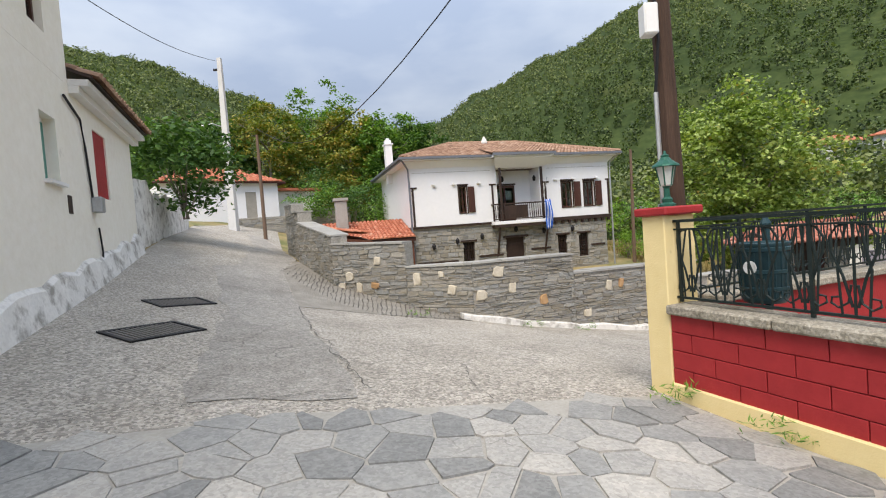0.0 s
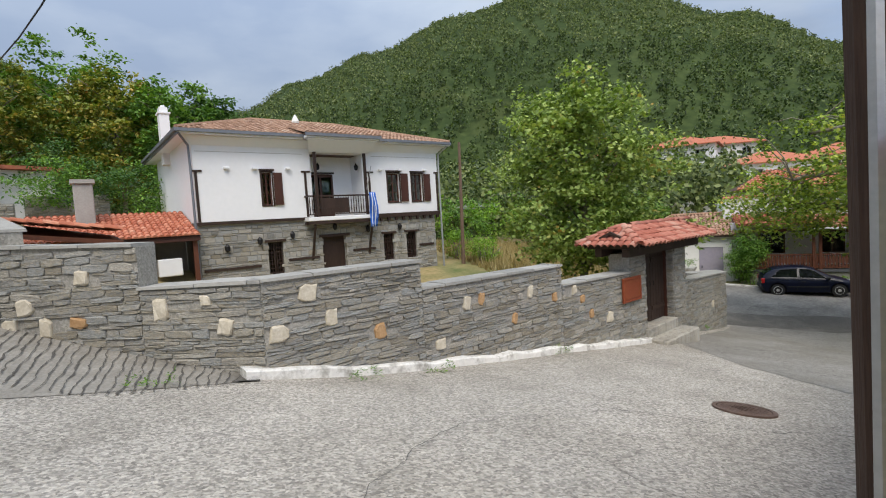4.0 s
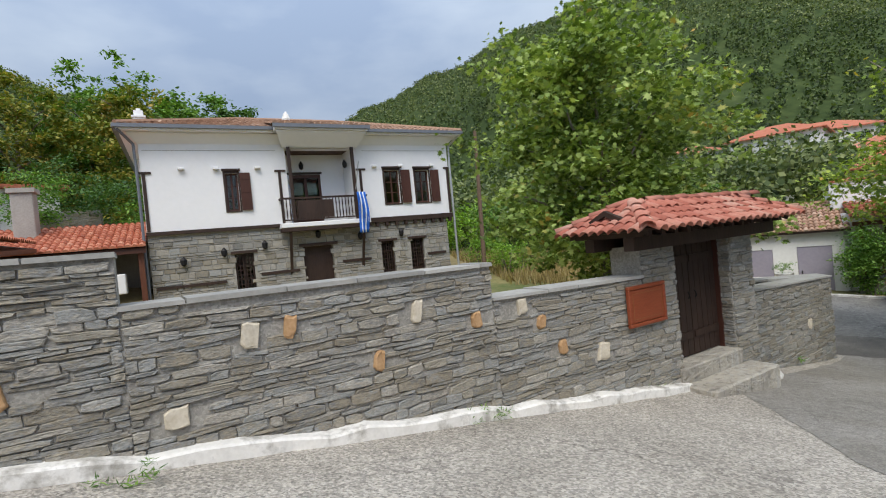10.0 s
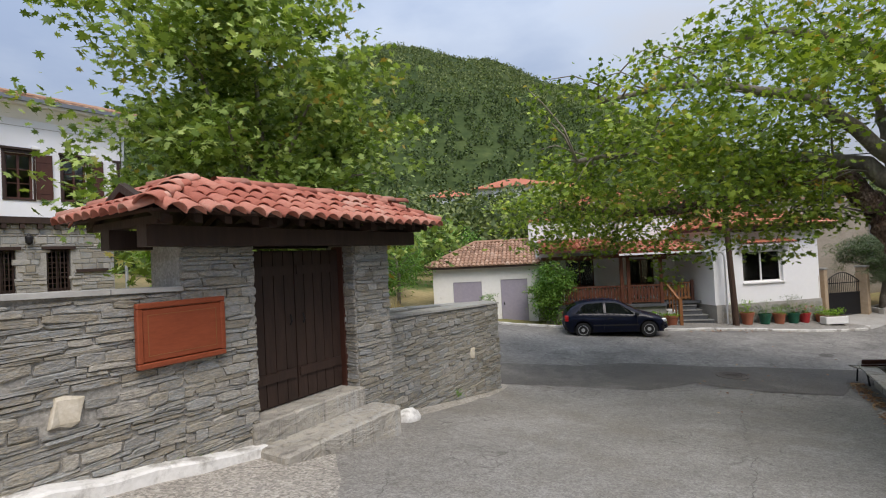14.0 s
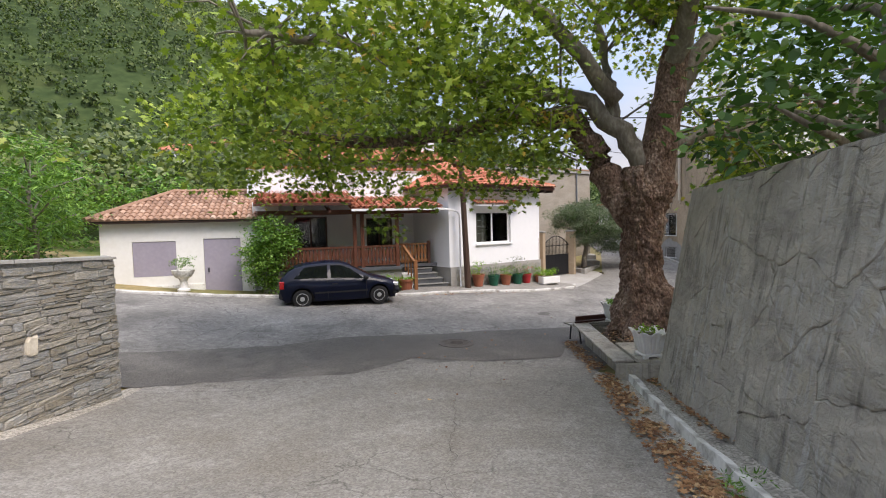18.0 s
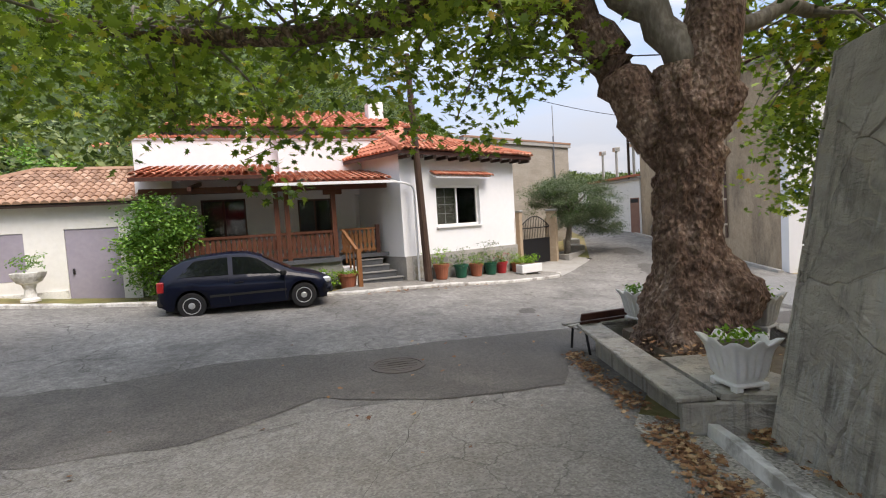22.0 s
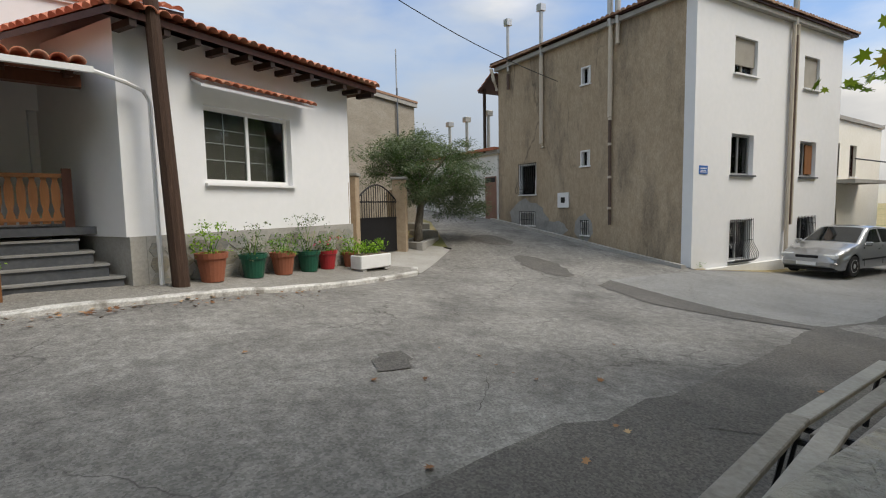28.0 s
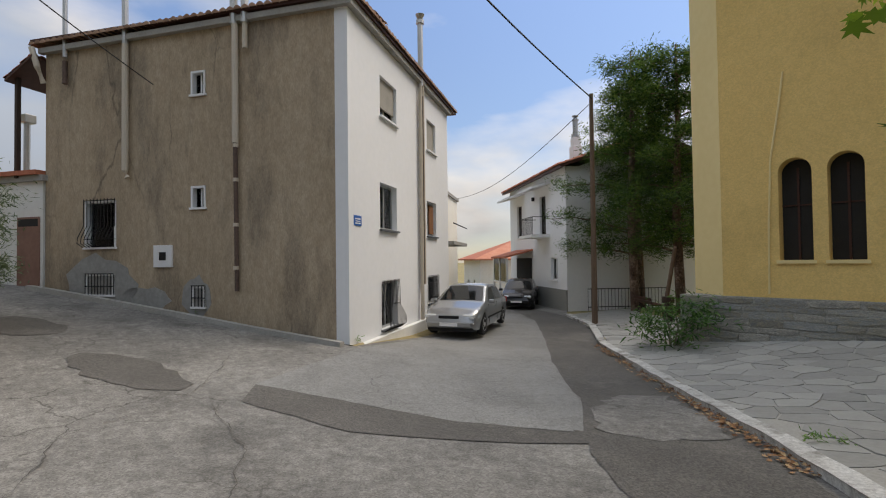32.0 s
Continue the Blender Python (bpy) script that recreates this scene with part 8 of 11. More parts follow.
p1 = telegraph_pole("telegraph_pole", 2.4, 4.95, 8.5, .11, POLE_WOOD, "dark creosoted wooden pole beside the yard wall", (-.1, .15))
part("conduit", tube(bmesh.new(), [(-.16, -.02, 0), (-.17, 0, 3.0)], .022, 6), METAL_GREY, p1, "grey conduit")
part("cable", tube(bmesh.new(), [(-.17, 0, 3.0), (-.14, -.06, 3.5), (-.16, -.03, 4.2), (-.14, 0, 8)], .016, 5), METAL_BLACK, p1)
part("junction_box", boxes((-.28, -.14, -.1, .06, 3.55, 3.85), bevel=.015), PVC, p1, "white junction box")
cp = thing("concrete_pole", pose(-11.1, 26.5, gz(-11.1, 26.5)), "pale square concrete utility pole", "pole")
part("shaft", quad_slab(bmesh.new(), [(0, 0, 0)] * 0 or [(-.2, -.2, 0), (.2, -.2, 0), (.2, .2, 0), (-.2, .2, 0)], .3), CONC_POLE, cp)
tp = bmesh.new()
bmesh.ops.create_cone(tp, cap_ends=True, segments=4, radius1=.3, radius2=.14, depth=9.2)
tp.transform(pose(-.0, 0, 4.55, 0, 0, 45))
part("tapered_shaft", tp, CONC_POLE, cp)
part("bracket", boxes((-.35, .1, -.05, .05, 8.5, 8.6)), METAL_BLACK, cp)
part("lamp_arm", tube(tube(bmesh.new(), [(-.1, 0, 5.5), (-.6, -.2, 5.7), (-.9, -.3, 5.6)], .025, 6), [(-.85, -.28, 5.6), (-1.15, -.38, 5.55)], .07, 6), METAL_GREY, cp)
telegraph_pole("telegraph_pole", -9.0, 25.2, 5.3, .1, POLE_PALE, "thin wooden pole by the stone wall")
telegraph_pole("telegraph_pole", 11.2, 28.9, 6.6, .11, POLE_PALE, "wooden pole beside the mansion", (.15, 0))
p2 = telegraph_pole("telegraph_pole", 30.0, 17.42, 6.9, .13, POLE_WOOD, "leaning wooden pole at the corner house", (-.25, .17))
part("lamp_arm", tube(bmesh.new(), [(-.2, .15, 6.35), (-.55, .3, 6.4)], .025, 6), METAL_GREY, p2)
part("lamp_head", lathe(bmesh.new(), ((.02, .16), (.09, .1), (.15, .02), (.12, .0)), 12, (-.6, .32, 6.28)), METAL_GREY, p2)
telegraph_pole("telegraph_pole", 36.07, -2.02, 7.6, .1, POLE_PALE, "weathered wooden pole on the church pavement", (-.05, .05))
telegraph_pole("lamp_post", 47.5, -4.5, 6.2, .06, METAL_BLACK, "thin black steel post with a looped arm")


def cable(name, a, b, sag, r=.012):
    pts = [tuple(Vector(a).lerp(Vector(b), i / 16) - Vector((0, 0, sag * math.sin(math.pi * i / 16)))) for i in range(17)]
    return solid(name, tube(bmesh.new(), pts, r, 5), METAL_BLACK, "black overhead cable between the poles", "cable")


cable("overhead_cable", (-11.3, 26.5, 11.4), (-7.0, 6.8, 6.9), .5)
cable("overhead_cable", (2.3, 5.1, 6.2), (-9.0, 25.2, 7.4), 2.1)
cable("overhead_cable", (-9.0, 25.2, 7.3), (-14, 27, 7.0), .1)
cable("overhead_cable", (-9.0, 25.2, 7.1), (-14.5, 28, 6.6), .15)
cable("overhead_cable", (29.6, 17.7, 3.3), (41.0, 9.7, 2.2), .4)
cable("overhead_cable", (36.0, -2.0, 3.0), (29.5, 17.8, 3.3), .5, .02)
cable("overhead_cable", (36.0, -2.0, 2.9), (52.0, -10.0, 1.8), .8)
cable("overhead_cable", (29.6, 17.7, 3.2), (27.0, 21.5, .5), .25)
cable("overhead_cable", (29.6, 17.7, 3.3), (28.6, 24, 5), .25)

# ---- high wall clad with big slate slabs ----
RW_A, RW_B = (20.97, 10.12), (12.3, 7.55)
RW_M = facade(RW_A, RW_B)
RW_L = math.hypot(RW_A[0] - RW_B[0], RW_A[1] - RW_B[1])
RW_TOP = lambda x: -.4 + .035 * x
BATTER = .47 / 2.8


def rw_base(x):
    p = RW_M @ Vector((x, 0, 0))
    return gz(p.x, p.y) - .02


def cells(points, keep, gap, seed=0):
    """Irregular slabs: each point's region, clipped, shrunk by the joint."""
    out = []
    for i, (px, py) in enumerate(points):
        poly = [(px - 2, py - 2), (px + 2, py - 2), (px + 2, py + 2), (px - 2, py + 2)]
        for j, (qx, qy) in enumerate(points):
            if i == j or abs(qx - px) > 2 or abs(qy - py) > 2:
                continue
            mx, my, nx, ny = (px + qx) / 2, (py + qy) / 2, qx - px, qy - py
            l = math.hypot(nx, ny)
            nx, ny = nx / l, ny / l
            poly = clip_half(poly, mx - nx * gap, my - ny * gap, nx, ny)
            if not poly:
                break
        for mx, my, nx, ny in keep:
            if poly:
                poly = clip_half(poly, mx, my, nx, ny)
        if poly and len(poly) > 2:
            out.append(poly)
    return out


def clip_half(poly, mx, my, nx, ny):
    res = []
    for k in range(len(poly)):
        a, b = poly[k], poly[(k + 1) % len(poly)]
        da, db = (a[0] - mx) * nx + (a[1] - my) * ny, (b[0] - mx) * nx + (b[1] - my) * ny
        if da <= 0:
            res.append(a)
        if da * db < 0:
            t = da / (da - db)
            res.append((a[0] + (b[0] - a[0]) * t, a[1] + (b[1] - a[1]) * t))
    return res


def scatter(x0, x1, y0, y1, step, rng, jitter=.42):
    pts = []
    ny = max(1, round((y1 - y0) / step))
    for r in range(ny):
        n = max(1, round((x1 - x0) / step))
        for c in range(n):
            pts.append((x0 + (c + .5 + (.5 if r % 2 else 0) + rng.uniform(-jitter, jitter)) * (x1 - x0) / n, y0 + (r + .5 + rng.uniform(-jitter, jitter)) * (y1 - y0) / ny))
    return pts


def slate_wall():
    th = thing("slate_wall", RW_M, "high battered wall clad with big grey slate slabs", "wall", kind="structure")
    lean = lambda z: .0 + (z + 3.3) * BATTER
    bm = bmesh.new()
    prev = None
    n = 20
    for i in range(n + 1):
        x = RW_L * i / n
        lo, hi = rw_base(x) - .2, RW_TOP(x)
        ring = [bm.verts.new((x, lean(z) + .03, z)) for z in (lo, hi)] + [bm.verts.new((x, lean(hi) + .5, hi)), bm.verts.new((x, lean(hi) + .5, lo))]
        if prev:
            for k in range(3):
                bm.faces.new((prev[k], ring[k], ring[k + 1], prev[k + 1]))
        else:
            bm.faces.new(ring)
        prev = ring
    bm.faces.new(prev[::-1])
    part("core", bm, SLATE_JOINT, th, "dark recessed joints")
    rng = random.Random(5)
    pts = scatter(-.3, RW_L + .4, -3.6, .3, .78, rng, .49)
    keep = [(0.004, 0, -1, 0), (RW_L, 0, 1, 0), (0, RW_TOP(0) - .01, -.035, 1)]
    for poly in cells(pts, keep, .0028):
        if max(z for _, z in poly) < rw_base(poly[0][0]):
            continue
        # broken edges: both sides of a joint wander alike
        edge = []
        for (ax, az), (bx, bz) in zip(poly, poly[1:] + poly[:1]):
            n = max(1, int(math.hypot(bx - ax, bz - az) / .07))
            edge += [(ax + (bx - ax) * i / n, az + (bz - az) * i / n) for i in range(n)]
        poly = []
        for x, z in edge:
            w = noise.noise_vector(Vector((x * 2.6, z * 2.6, 4))) * .07 + noise.noise_vector(Vector((x * 9, z * 9, 9))) * .034
            poly.append((min(max(x + w.x, .004), RW_L), min(z + w.y, RW_TOP(x) - .008)))
        b = bmesh.new()
        d = rng.uniform(.004, .03)
        tx, tz = rng.uniform(-.04, .04), rng.uniform(-.03, .03)
        cx = sum(p[0] for p in poly) / len(poly); cz = sum(p[1] for p in poly) / len(poly)
        depth = lambda x, z, k: lean(z) + .02 - max(.014, d + tx * (x - cx) + tz * (z - cz)) * k
        back = [b.verts.new((x, lean(z) + .031, z)) for x, z in poly]
        rim = [b.verts.new((x, depth(x, z, .6), z)) for x, z in poly]
        face = [b.verts.new((cx + (x - cx) * .965, depth(x, z, 1) + rng.uniform(-.003, .003), cz + (z - cz) * .965)) for x, z in poly]
        b.faces.new(face)
        for k in range(len(poly)):
            q = (k + 1) % len(poly)
            b.faces.new((rim[k], rim[q], face[q], face[k]))
            b.faces.new((back[k], back[q], rim[q], rim[k]))
        part("slab", b, BIGSLATE, th)
    # end face towards the tree
    for z0, z1, u in ((-3.75, -1.9, -.03), (-1.885, -1.0, -.036), (-.985, -.41, -.028)):
        e = slab_xz(bmesh.new(), [(lean(z0) + .015, z0), (lean(z0) + .62, z0), (lean(z1) + .5, z1), (lean(z1) + .015, z1)], u, -.001)
        e.transform(Matrix(((0, 1, 0, 0), (1, 0, 0, 0), (0, 0, 1, 0), (0, 0, 0, 1))))
        part("end_slab", e, BIGSLATE, th)
    return th


slate_wall()
kerb("kerb", [(12.2, 7.85), (17.0, 9.22), (21.15, 10.48)], .13, .1, LIME, "worn whitewashed kerb under the slate wall", wobble=.014)

# ---- raised bed of the plane tree ----
BED = [(21.15, 10.5), (22.3, 11.02), (24.0, 11.77), (24.55, 10.95), (24.2, 9.6), (22.4, 9.2), (21.3, 9.7)]
BED_TOP = -3.2
bed = thing("tree_bed", pose(0, 0, 0), "raised tree bed edged with grey slate slabs", "planter", kind="structure")
rng_ = random.Random(9)
ed = list(zip(BED, BED[1:] + BED[:1]))
for k, (a, b) in enumerate(ed[:6]):
    L_ = math.hypot(b[0] - a[0], b[1] - a[1])
    m_ = facade(a, b)
    n_ = max(1, round(L_ / .85))
    for i in range(n_):
        x0, x1 = L_ * i / n_, L_ * (i + 1) / n_
        f_ = boxes((x0 + .006, x1 - .006, .02, .09, -4.1, BED_TOP - .055), bevel=.01); f_.transform(m_)
        part("edge_slab", f_, BIGSLATE, bed)
        f_ = boxes((x0 + .005, x1 - .005, 0, .36, BED_TOP - .05 + rng_.uniform(-.008, .008), BED_TOP), bevel=.012); f_.transform(m_)
        part("coping_slab", f_, CAPSTONE if k > 5 else BIGSLATE, bed)
soil = bmesh.new()
prism(soil, [(21.4, 10.2), (22.4, 10.75), (23.9, 11.45), (24.25, 10.9), (24.0, 9.8), (22.4, 9.45), (21.5, 9.9)], -4.1, BED_TOP - .06)
part("end_coping", prism(bmesh.new(), [(21.2, 10.47), (22.25, 10.95), (22.5, 10.45), (21.7, 9.75), (21.3, 9.75)], BED_TOP - .05, BED_TOP + .004), BIGSLATE, bed)
f_ = boxes((0, 1.1, .0, .08, -4.1, BED_TOP - .055), bevel=.01); f_.transform(facade((21.04, 10.79), (21.32, 9.75)))
part("edge_slab", f_, BIGSLATE, bed)
part("soil", soil, SOIL, bed, "dark soil with leaf litter")


# ---- big plane tree ----
def plane_tree():
    base = Vector((23.44, 10.57, BED_TOP - .15))
    th = thing("plane_tree", pose(*base), "old plane tree with a massive gnarled trunk", "tree")
    rng = random.Random(101)
    # trunk: rings swollen by burls
    bm = bmesh.new()
    prof = ((0, .74), (.12, .68), (.35, .62), (.7, .54), (1.05, .47), (1.5, .41), (1.95, .4), (2.35, .42), (2.7, .46), (3.0, .49), (3.3, .47), (3.6, .36))
    rings = []
    N = 150
    lobes = ((4.9, .7, .42, .5, .38), (4.6, 3.2, .24, .42, .3), (1.6, .6, .12, .22, .14), (1.75, 2.5, .12, .2, .16), (2.7, 1.3, .06, .35, .4), (5.6, .15, .16, .4, .4), (3.0, .1, .14, .3, .4), (2.9, .45, .1, .3, .25), (3.6, 1.9, .05, .3, .3), (4.3, .9, .12, .25, .2))
    dense = []
    for (z0, r0), (z1, r1) in zip(prof, prof[1:]):
        for k in range(14):
            dense.append((z0 + (z1 - z0) * k / 14, r0 + (r1 - r0) * k / 14))
    for z, r in dense:
        ring = []
        for i in range(N):
            a = 2 * math.pi * i / N
            q = r * (.96 + .1 * noise.noise(Vector((math.cos(a) * 1.6, math.sin(a) * 1.6, z * 1.1))) + .13 * noise.noise(Vector((math.cos(a) * 3.4, math.sin(a) * 3.4, z * 2.6))) + .07 * noise.noise(Vector((math.cos(a) * 11, math.sin(a) * 11, z * 9))))
            s3 = Vector((math.cos(a) * r * 5, math.sin(a) * r * 5, z * 4.2))
            q += .1 * (.45 - min(.9, noise.voronoi(s3)[0][0])) + .05 * (.45 - min(.9, noise.voronoi(s3 * 2.3)[0][0])) + .022 * (.45 - min(.9, noise.voronoi(s3 * 6)[0][0])) + .018 * noise.noise(s3 * 5)
            for la, lz, amp, wa, wz in lobes:
                d = math.atan2(math.sin(a - la), math.cos(a - la))
                q += amp * math.exp(-(d / wa) ** 2 - ((z - lz) / wz) ** 2)
            ring.append(bm.verts.new((q * math.cos(a), q * math.sin(a), z)))
        rings.append(ring)
    for r, s in zip(rings, rings[1:]):
        for k in range(N):
            bm.faces.new((r[k], r[(k + 1) % N], s[(k + 1) % N], s[k]))
    bm.faces.new(rings[-1])
    part("trunk", bm, BARK, th, "dark knobbly trunk swollen with burls", smooth=True)
    limbs = bmesh.new()
    tips = []

    def grow(pts, r0, r1, sides=10):
        n = 4
        full = []
        for a, b in zip(pts, pts[1:]):
            full += [Vector(a).lerp(Vector(b), i / n) + Vector((rng.uniform(-.06, .06), rng.uniform(-.06, .06), rng.uniform(-.05, .05))) for i in range(n)]
        full.append(Vector(pts[-1]))
        part("limb", tube(bmesh.new(), full, [r0 + (r1 - r0) * i / (len(full) - 1) for i in range(len(full))], sides), BARK if r0 > .3 else BARK_GREY, th, "" if r0 > .3 else "pale grey crooked limb", smooth=True)
        return full
    mains = [([(.0, -.12, 2.8), (.0, -.28, 3.9), (.0, -.6, 5.3), (.1, -.8, 6.8), (.0, -.9, 8.6)], .42, .14),
             ([(.0, .28, 2.7), (.0, .68, 3.4), (.0, .98, 4.1), (-.15, 1.35, 4.65), (-.6, 2.2, 4.75), (-1.4, 3.6, 4.4), (-2.4, 5.4, 4.25), (-3.2, 7.4, 4.6)], .36, .07),
             ([(-.05, -.1, 3.5), (-.1, .35, 4.3), (-.3, 1.0, 4.95), (-.8, 2.0, 5.25), (-2.0, 3.2, 5.4), (-4.0, 4.2, 5.6), (-5.8, 4.8, 5.3)], .24, .05),
             ([(-.1, .55, 4.5), (.0, .65, 5.6), (.2, .9, 7.0), (.4, 1.8, 8.4)], .15, .04),
             ([(.0, -.55, 4.8), (.6, -1.1, 6.0), (1.8, -1.7, 6.8), (3.0, -2.2, 6.6)], .24, .05),
             ([(.0, -.45, 3.9), (.35, -1.1, 4.2), (1.3, -1.8, 4.25), (2.6, -2.0, 3.9), (3.5, -1.6, 3.3)], .12, .03),
             ([(.0, -.6, 5.4), (-.8, -.9, 6.4), (-2.2, -1.0, 7.2), (-4.0, -.6, 7.4)], .2, .05),
             ([(.0, -.3, 6.4), (-.8, .8, 7.6), (-1.8, 2.2, 8.2), (-2.6, 3.6, 8.0)], .16, .04),
             ([(-.2, .4, 4.9), (-1.4, 1.6, 6.5), (-3.0, 3.2, 7.1), (-4.6, 5.0, 6.9)], .18, .05)]
    spare = lambda x, y, z: (x > .4 and y > 1.1 - .78 * x and z < 6.6) or (-4.2 < x < .9 and -1.9 < y < 1.3 and z < 6.4 + .5 * math.sin(x * 3))
    nodes_ = []
    for pts, r0, r1 in mains:
        nodes_ += grow(pts, r0, r1)[5:]
    clumps = []
    for p in nodes_:
        for _ in range(4 if p.z < 6 else 2):
            d = Vector((rng.gauss(0, 1), rng.gauss(0, 1), rng.gauss(.05, .5))).normalized() * rng.uniform(.8, 2.3)
            q = p + d
            q.z = max(q.z, 2.75 + rng.uniform(0, .8))
            if spare(*q):
                continue
            limb(limbs, p, q, .028, .008, rng, .12, 3, 4)
            for t in (.55, .8, 1.0):
                c = p.lerp(q, t)
                clumps.append((c.x, c.y, c.z - .1, rng.uniform(.5, 1.0)))
    # a long low bough towards the church
    bough = [Vector((1.6, -1.2, 4.3)), Vector((2.7, -1.8, 3.6)), Vector((3.55, -2.15, 2.7)), Vector((4.05, -2.4, 1.75))]
    tips = []
    for k in range(3):
        limb(limbs, bough[k], bough[k + 1], .05 - .013 * k, .04 - .013 * k, rng, .06, 4, 5)
        for _ in range(7):
            p = bough[k].lerp(bough[k + 1], rng.random())
            q = p + Vector((rng.uniform(-.4, .5), rng.uniform(-.5, .4), rng.uniform(-.9, .35)))
            q.z = max(q.z, 1.1)
            limb(limbs, p, q, .014, .005, rng, .1, 3, 4)
            if k:
                tips += [(q.x, q.y, q.z, .55), (p.x * .4 + q.x * .6, p.y * .4 + q.y * .6, p.z * .4 + q.z * .6, .55)]
    part("branchwork", limbs, BARK_GREY, th, "thin pale twigs", smooth=True)["kind"] = "stuff"
    # the roof of leaves reaches over the lane and the square
    extra = []
    for cx, cy, cz, rx, ry, rz, n in ((-1.6, 4.4, 4.6, 4.2, 4.6, 1.5, 170), (-3.3, 7.4, 4.4, 2.6, 2.4, 1.5, 90), (-.8, 1.0, 7.4, 4.8, 5.0, 1.9, 70), (2.2, -1.6, 5.6, 2.6, 2.2, 1.8, 60), (-.6, -.9, 6.2, 2.4, 2.2, 1.6, 70), (-2.4, 1.4, 6.4, 2.6, 2.6, 1.2, 60), (-4.6, 2.6, 5.4, 2.6, 3.2, 1.6, 110), (-6.0, .6, 6.2, 1.7, 2.2, 1.4, 60)):
        extra += shell_clumps(rng, (cx, cy, cz), (rx, ry, rz), n, .25, 5, cut=lambda x, y, z: spare(x, y, z) or z < 2.7 + .35 * math.sin(x * 2.1 + y) or (x * x + y * y < 1.2 and z < 5))
    # hanging sprays
    for cx, cy, cz in ((-2.0, 5.2, 2.5), (-3.0, 6.5, 2.9), (-.6, 3.4, 2.9), (-4.0, 7.0, 3.1), (-.2, 2.6, 3.0), (3.6, -1.6, 2.4), (3.3, -1.75, 2.9), (3.2, -1.8, 2.2), (-1.2, 4.6, 2.75), (-2.9, 3.6, 3.0), (1.2, -1.9, 2.4), (1.6, -2.0, 1.9), (2.2, -2.0, 3.0), (1.0, -1.8, 3.2), (1.9, -2.0, 3.6)):
        extra += [(cx + rng.gauss(0, .22), cy + rng.gauss(0, .22), cz + rng.uniform(-.2, .5), .55) for _ in range(5)]
    extra += [(rng.uniform(2.8, 3.6), rng.uniform(-2.2, -1.6), rng.uniform(1.7, 3.6), .7) for _ in range(30)] + tips
    crown(th, "crown", clumps + extra, rng, .135, LEAF_PLANE, per=29, spread=.5, droop=.45)
    return th


plane_tree()


def garden_plane():
    x, y = 11.6, 18.8
    z = gz(x, y)
    th = thing("plane_tree", pose(x, y, z), "bright green plane tree in the garden behind the gate", "tree")
    rng = random.Random(102)
    bm = bmesh.new()
    tube(bm, [(0, 0, -.2), (.05, .02, .8), (0, .05, 1.8), (.1, 0, 2.6)], [.2, .16, .14, .12], 9)
    nodes_ = []
    for i in range(15):
        a = i * 2.4
        h = 1.6 + .28 * i
        l = 3.1 - .12 * i
        pts = limb(bm, (0, 0, min(h, 2.6) + (i > 4) * (h - 2.6) * .5), (math.cos(a) * l, math.sin(a) * l, h + 1.2), .06, .015, rng, .1, 5, 6)
        nodes_ += pts[2:]
    limb(bm, (.1, 0, 2.5), (.1, .1, 7.2), .11, .02, rng, .03, 8, 7)
    part("trunk", bm, BARK_GREY, th, "slim grey trunk and branches", smooth=True)
    c = shell_clumps(rng, (0, 0, 4.9), (3.15, 3.15, 3.7), 330, .35, 10)
    c += shell_clumps(rng, (-.6, -.4, 7.4), (1.3, 1.3, 1.5), 50, .2, 4)
    c += shell_clumps(rng, (.9, -1.2, 2.9), (2.8, 1.8, 1.1), 70, .2, 4)
    c += [(p.x, p.y, p.z, .7) for p in nodes_]
    c += shell_clumps(rng, (0, 0, 4.7), (2.4, 2.4, 2.7), 150, .1, 6)
    crown(th, "crown", c, rng, .155, LEAF_BRIGHT, per=54, spread=.46, droop=.4)
    return th


garden_plane()


def bush(name, x, y, z, radii, n, material, label, seed, leaf=.09, shape="oval", per=45, spread=.35, centre=None, stems=True, category="shrub", group="", hollow=.4):
    th = thing(name, pose(x, y, z), label, category, group)
    rng = random.Random(seed)
    c = centre or (0, 0, radii[2])
    if stems:
        bm = bmesh.new()
        for i in range(7):
            limb(bm, (rng.uniform(-.1, .1), rng.uniform(-.1, .1), -.1), (c[0] + rng.uniform(-.7, .7) * radii[0], c[1] + rng.uniform(-.7, .7) * radii[1], c[2] + rng.uniform(0, .6) * radii[2]), .03, .008, rng, .08, 4, 5)
        part("branchwork", bm, BARK_GREY, th)["kind"] = "stuff"
    crown(th, "foliage", shell_clumps(rng, c, radii, n, hollow), rng, leaf, material, shape, per=per, spread=spread, droop=.2)
    return th


def tree(name, x, y, h, r, material, label, seed, leaf=.3, n=120, shape="oval", per=26, trunk=.18, spread=.8, z0=None, squash=.42, category="tree", low=.58):
    z = gz(x, y) if z0 is None else z0
    th = thing(name, pose(x, y, z), label, category)
    rng = random.Random(seed)
    bm = bmesh.new()
    tube(bm, [(0, 0, -.3), (.1, 0, h * .3), (0, .1, h * .55), (.1, .1, h * .8)], [trunk, trunk * .8, trunk * .6, trunk * .25], 8)
    for i in range(9):
        a = i * 2.4
        limb(bm, (0, 0, h * (.28 + .05 * i)), (math.cos(a) * r * .8, math.sin(a) * r * .8, h * (.45 + .05 * i)), trunk * .4, .02, rng, .08, 4, 5)
    part("trunk", bm, BARK_GREY, th, smooth=True)
    crown(th, "crown", [(a, b, c, k * 1.2) for a, b, c, k in shell_clumps(rng, (0, 0, h * low), (r, r, h * squash), n, .45, 8)], rng, leaf, material, shape, per=per, spread=spread, droop=.2)
    return th


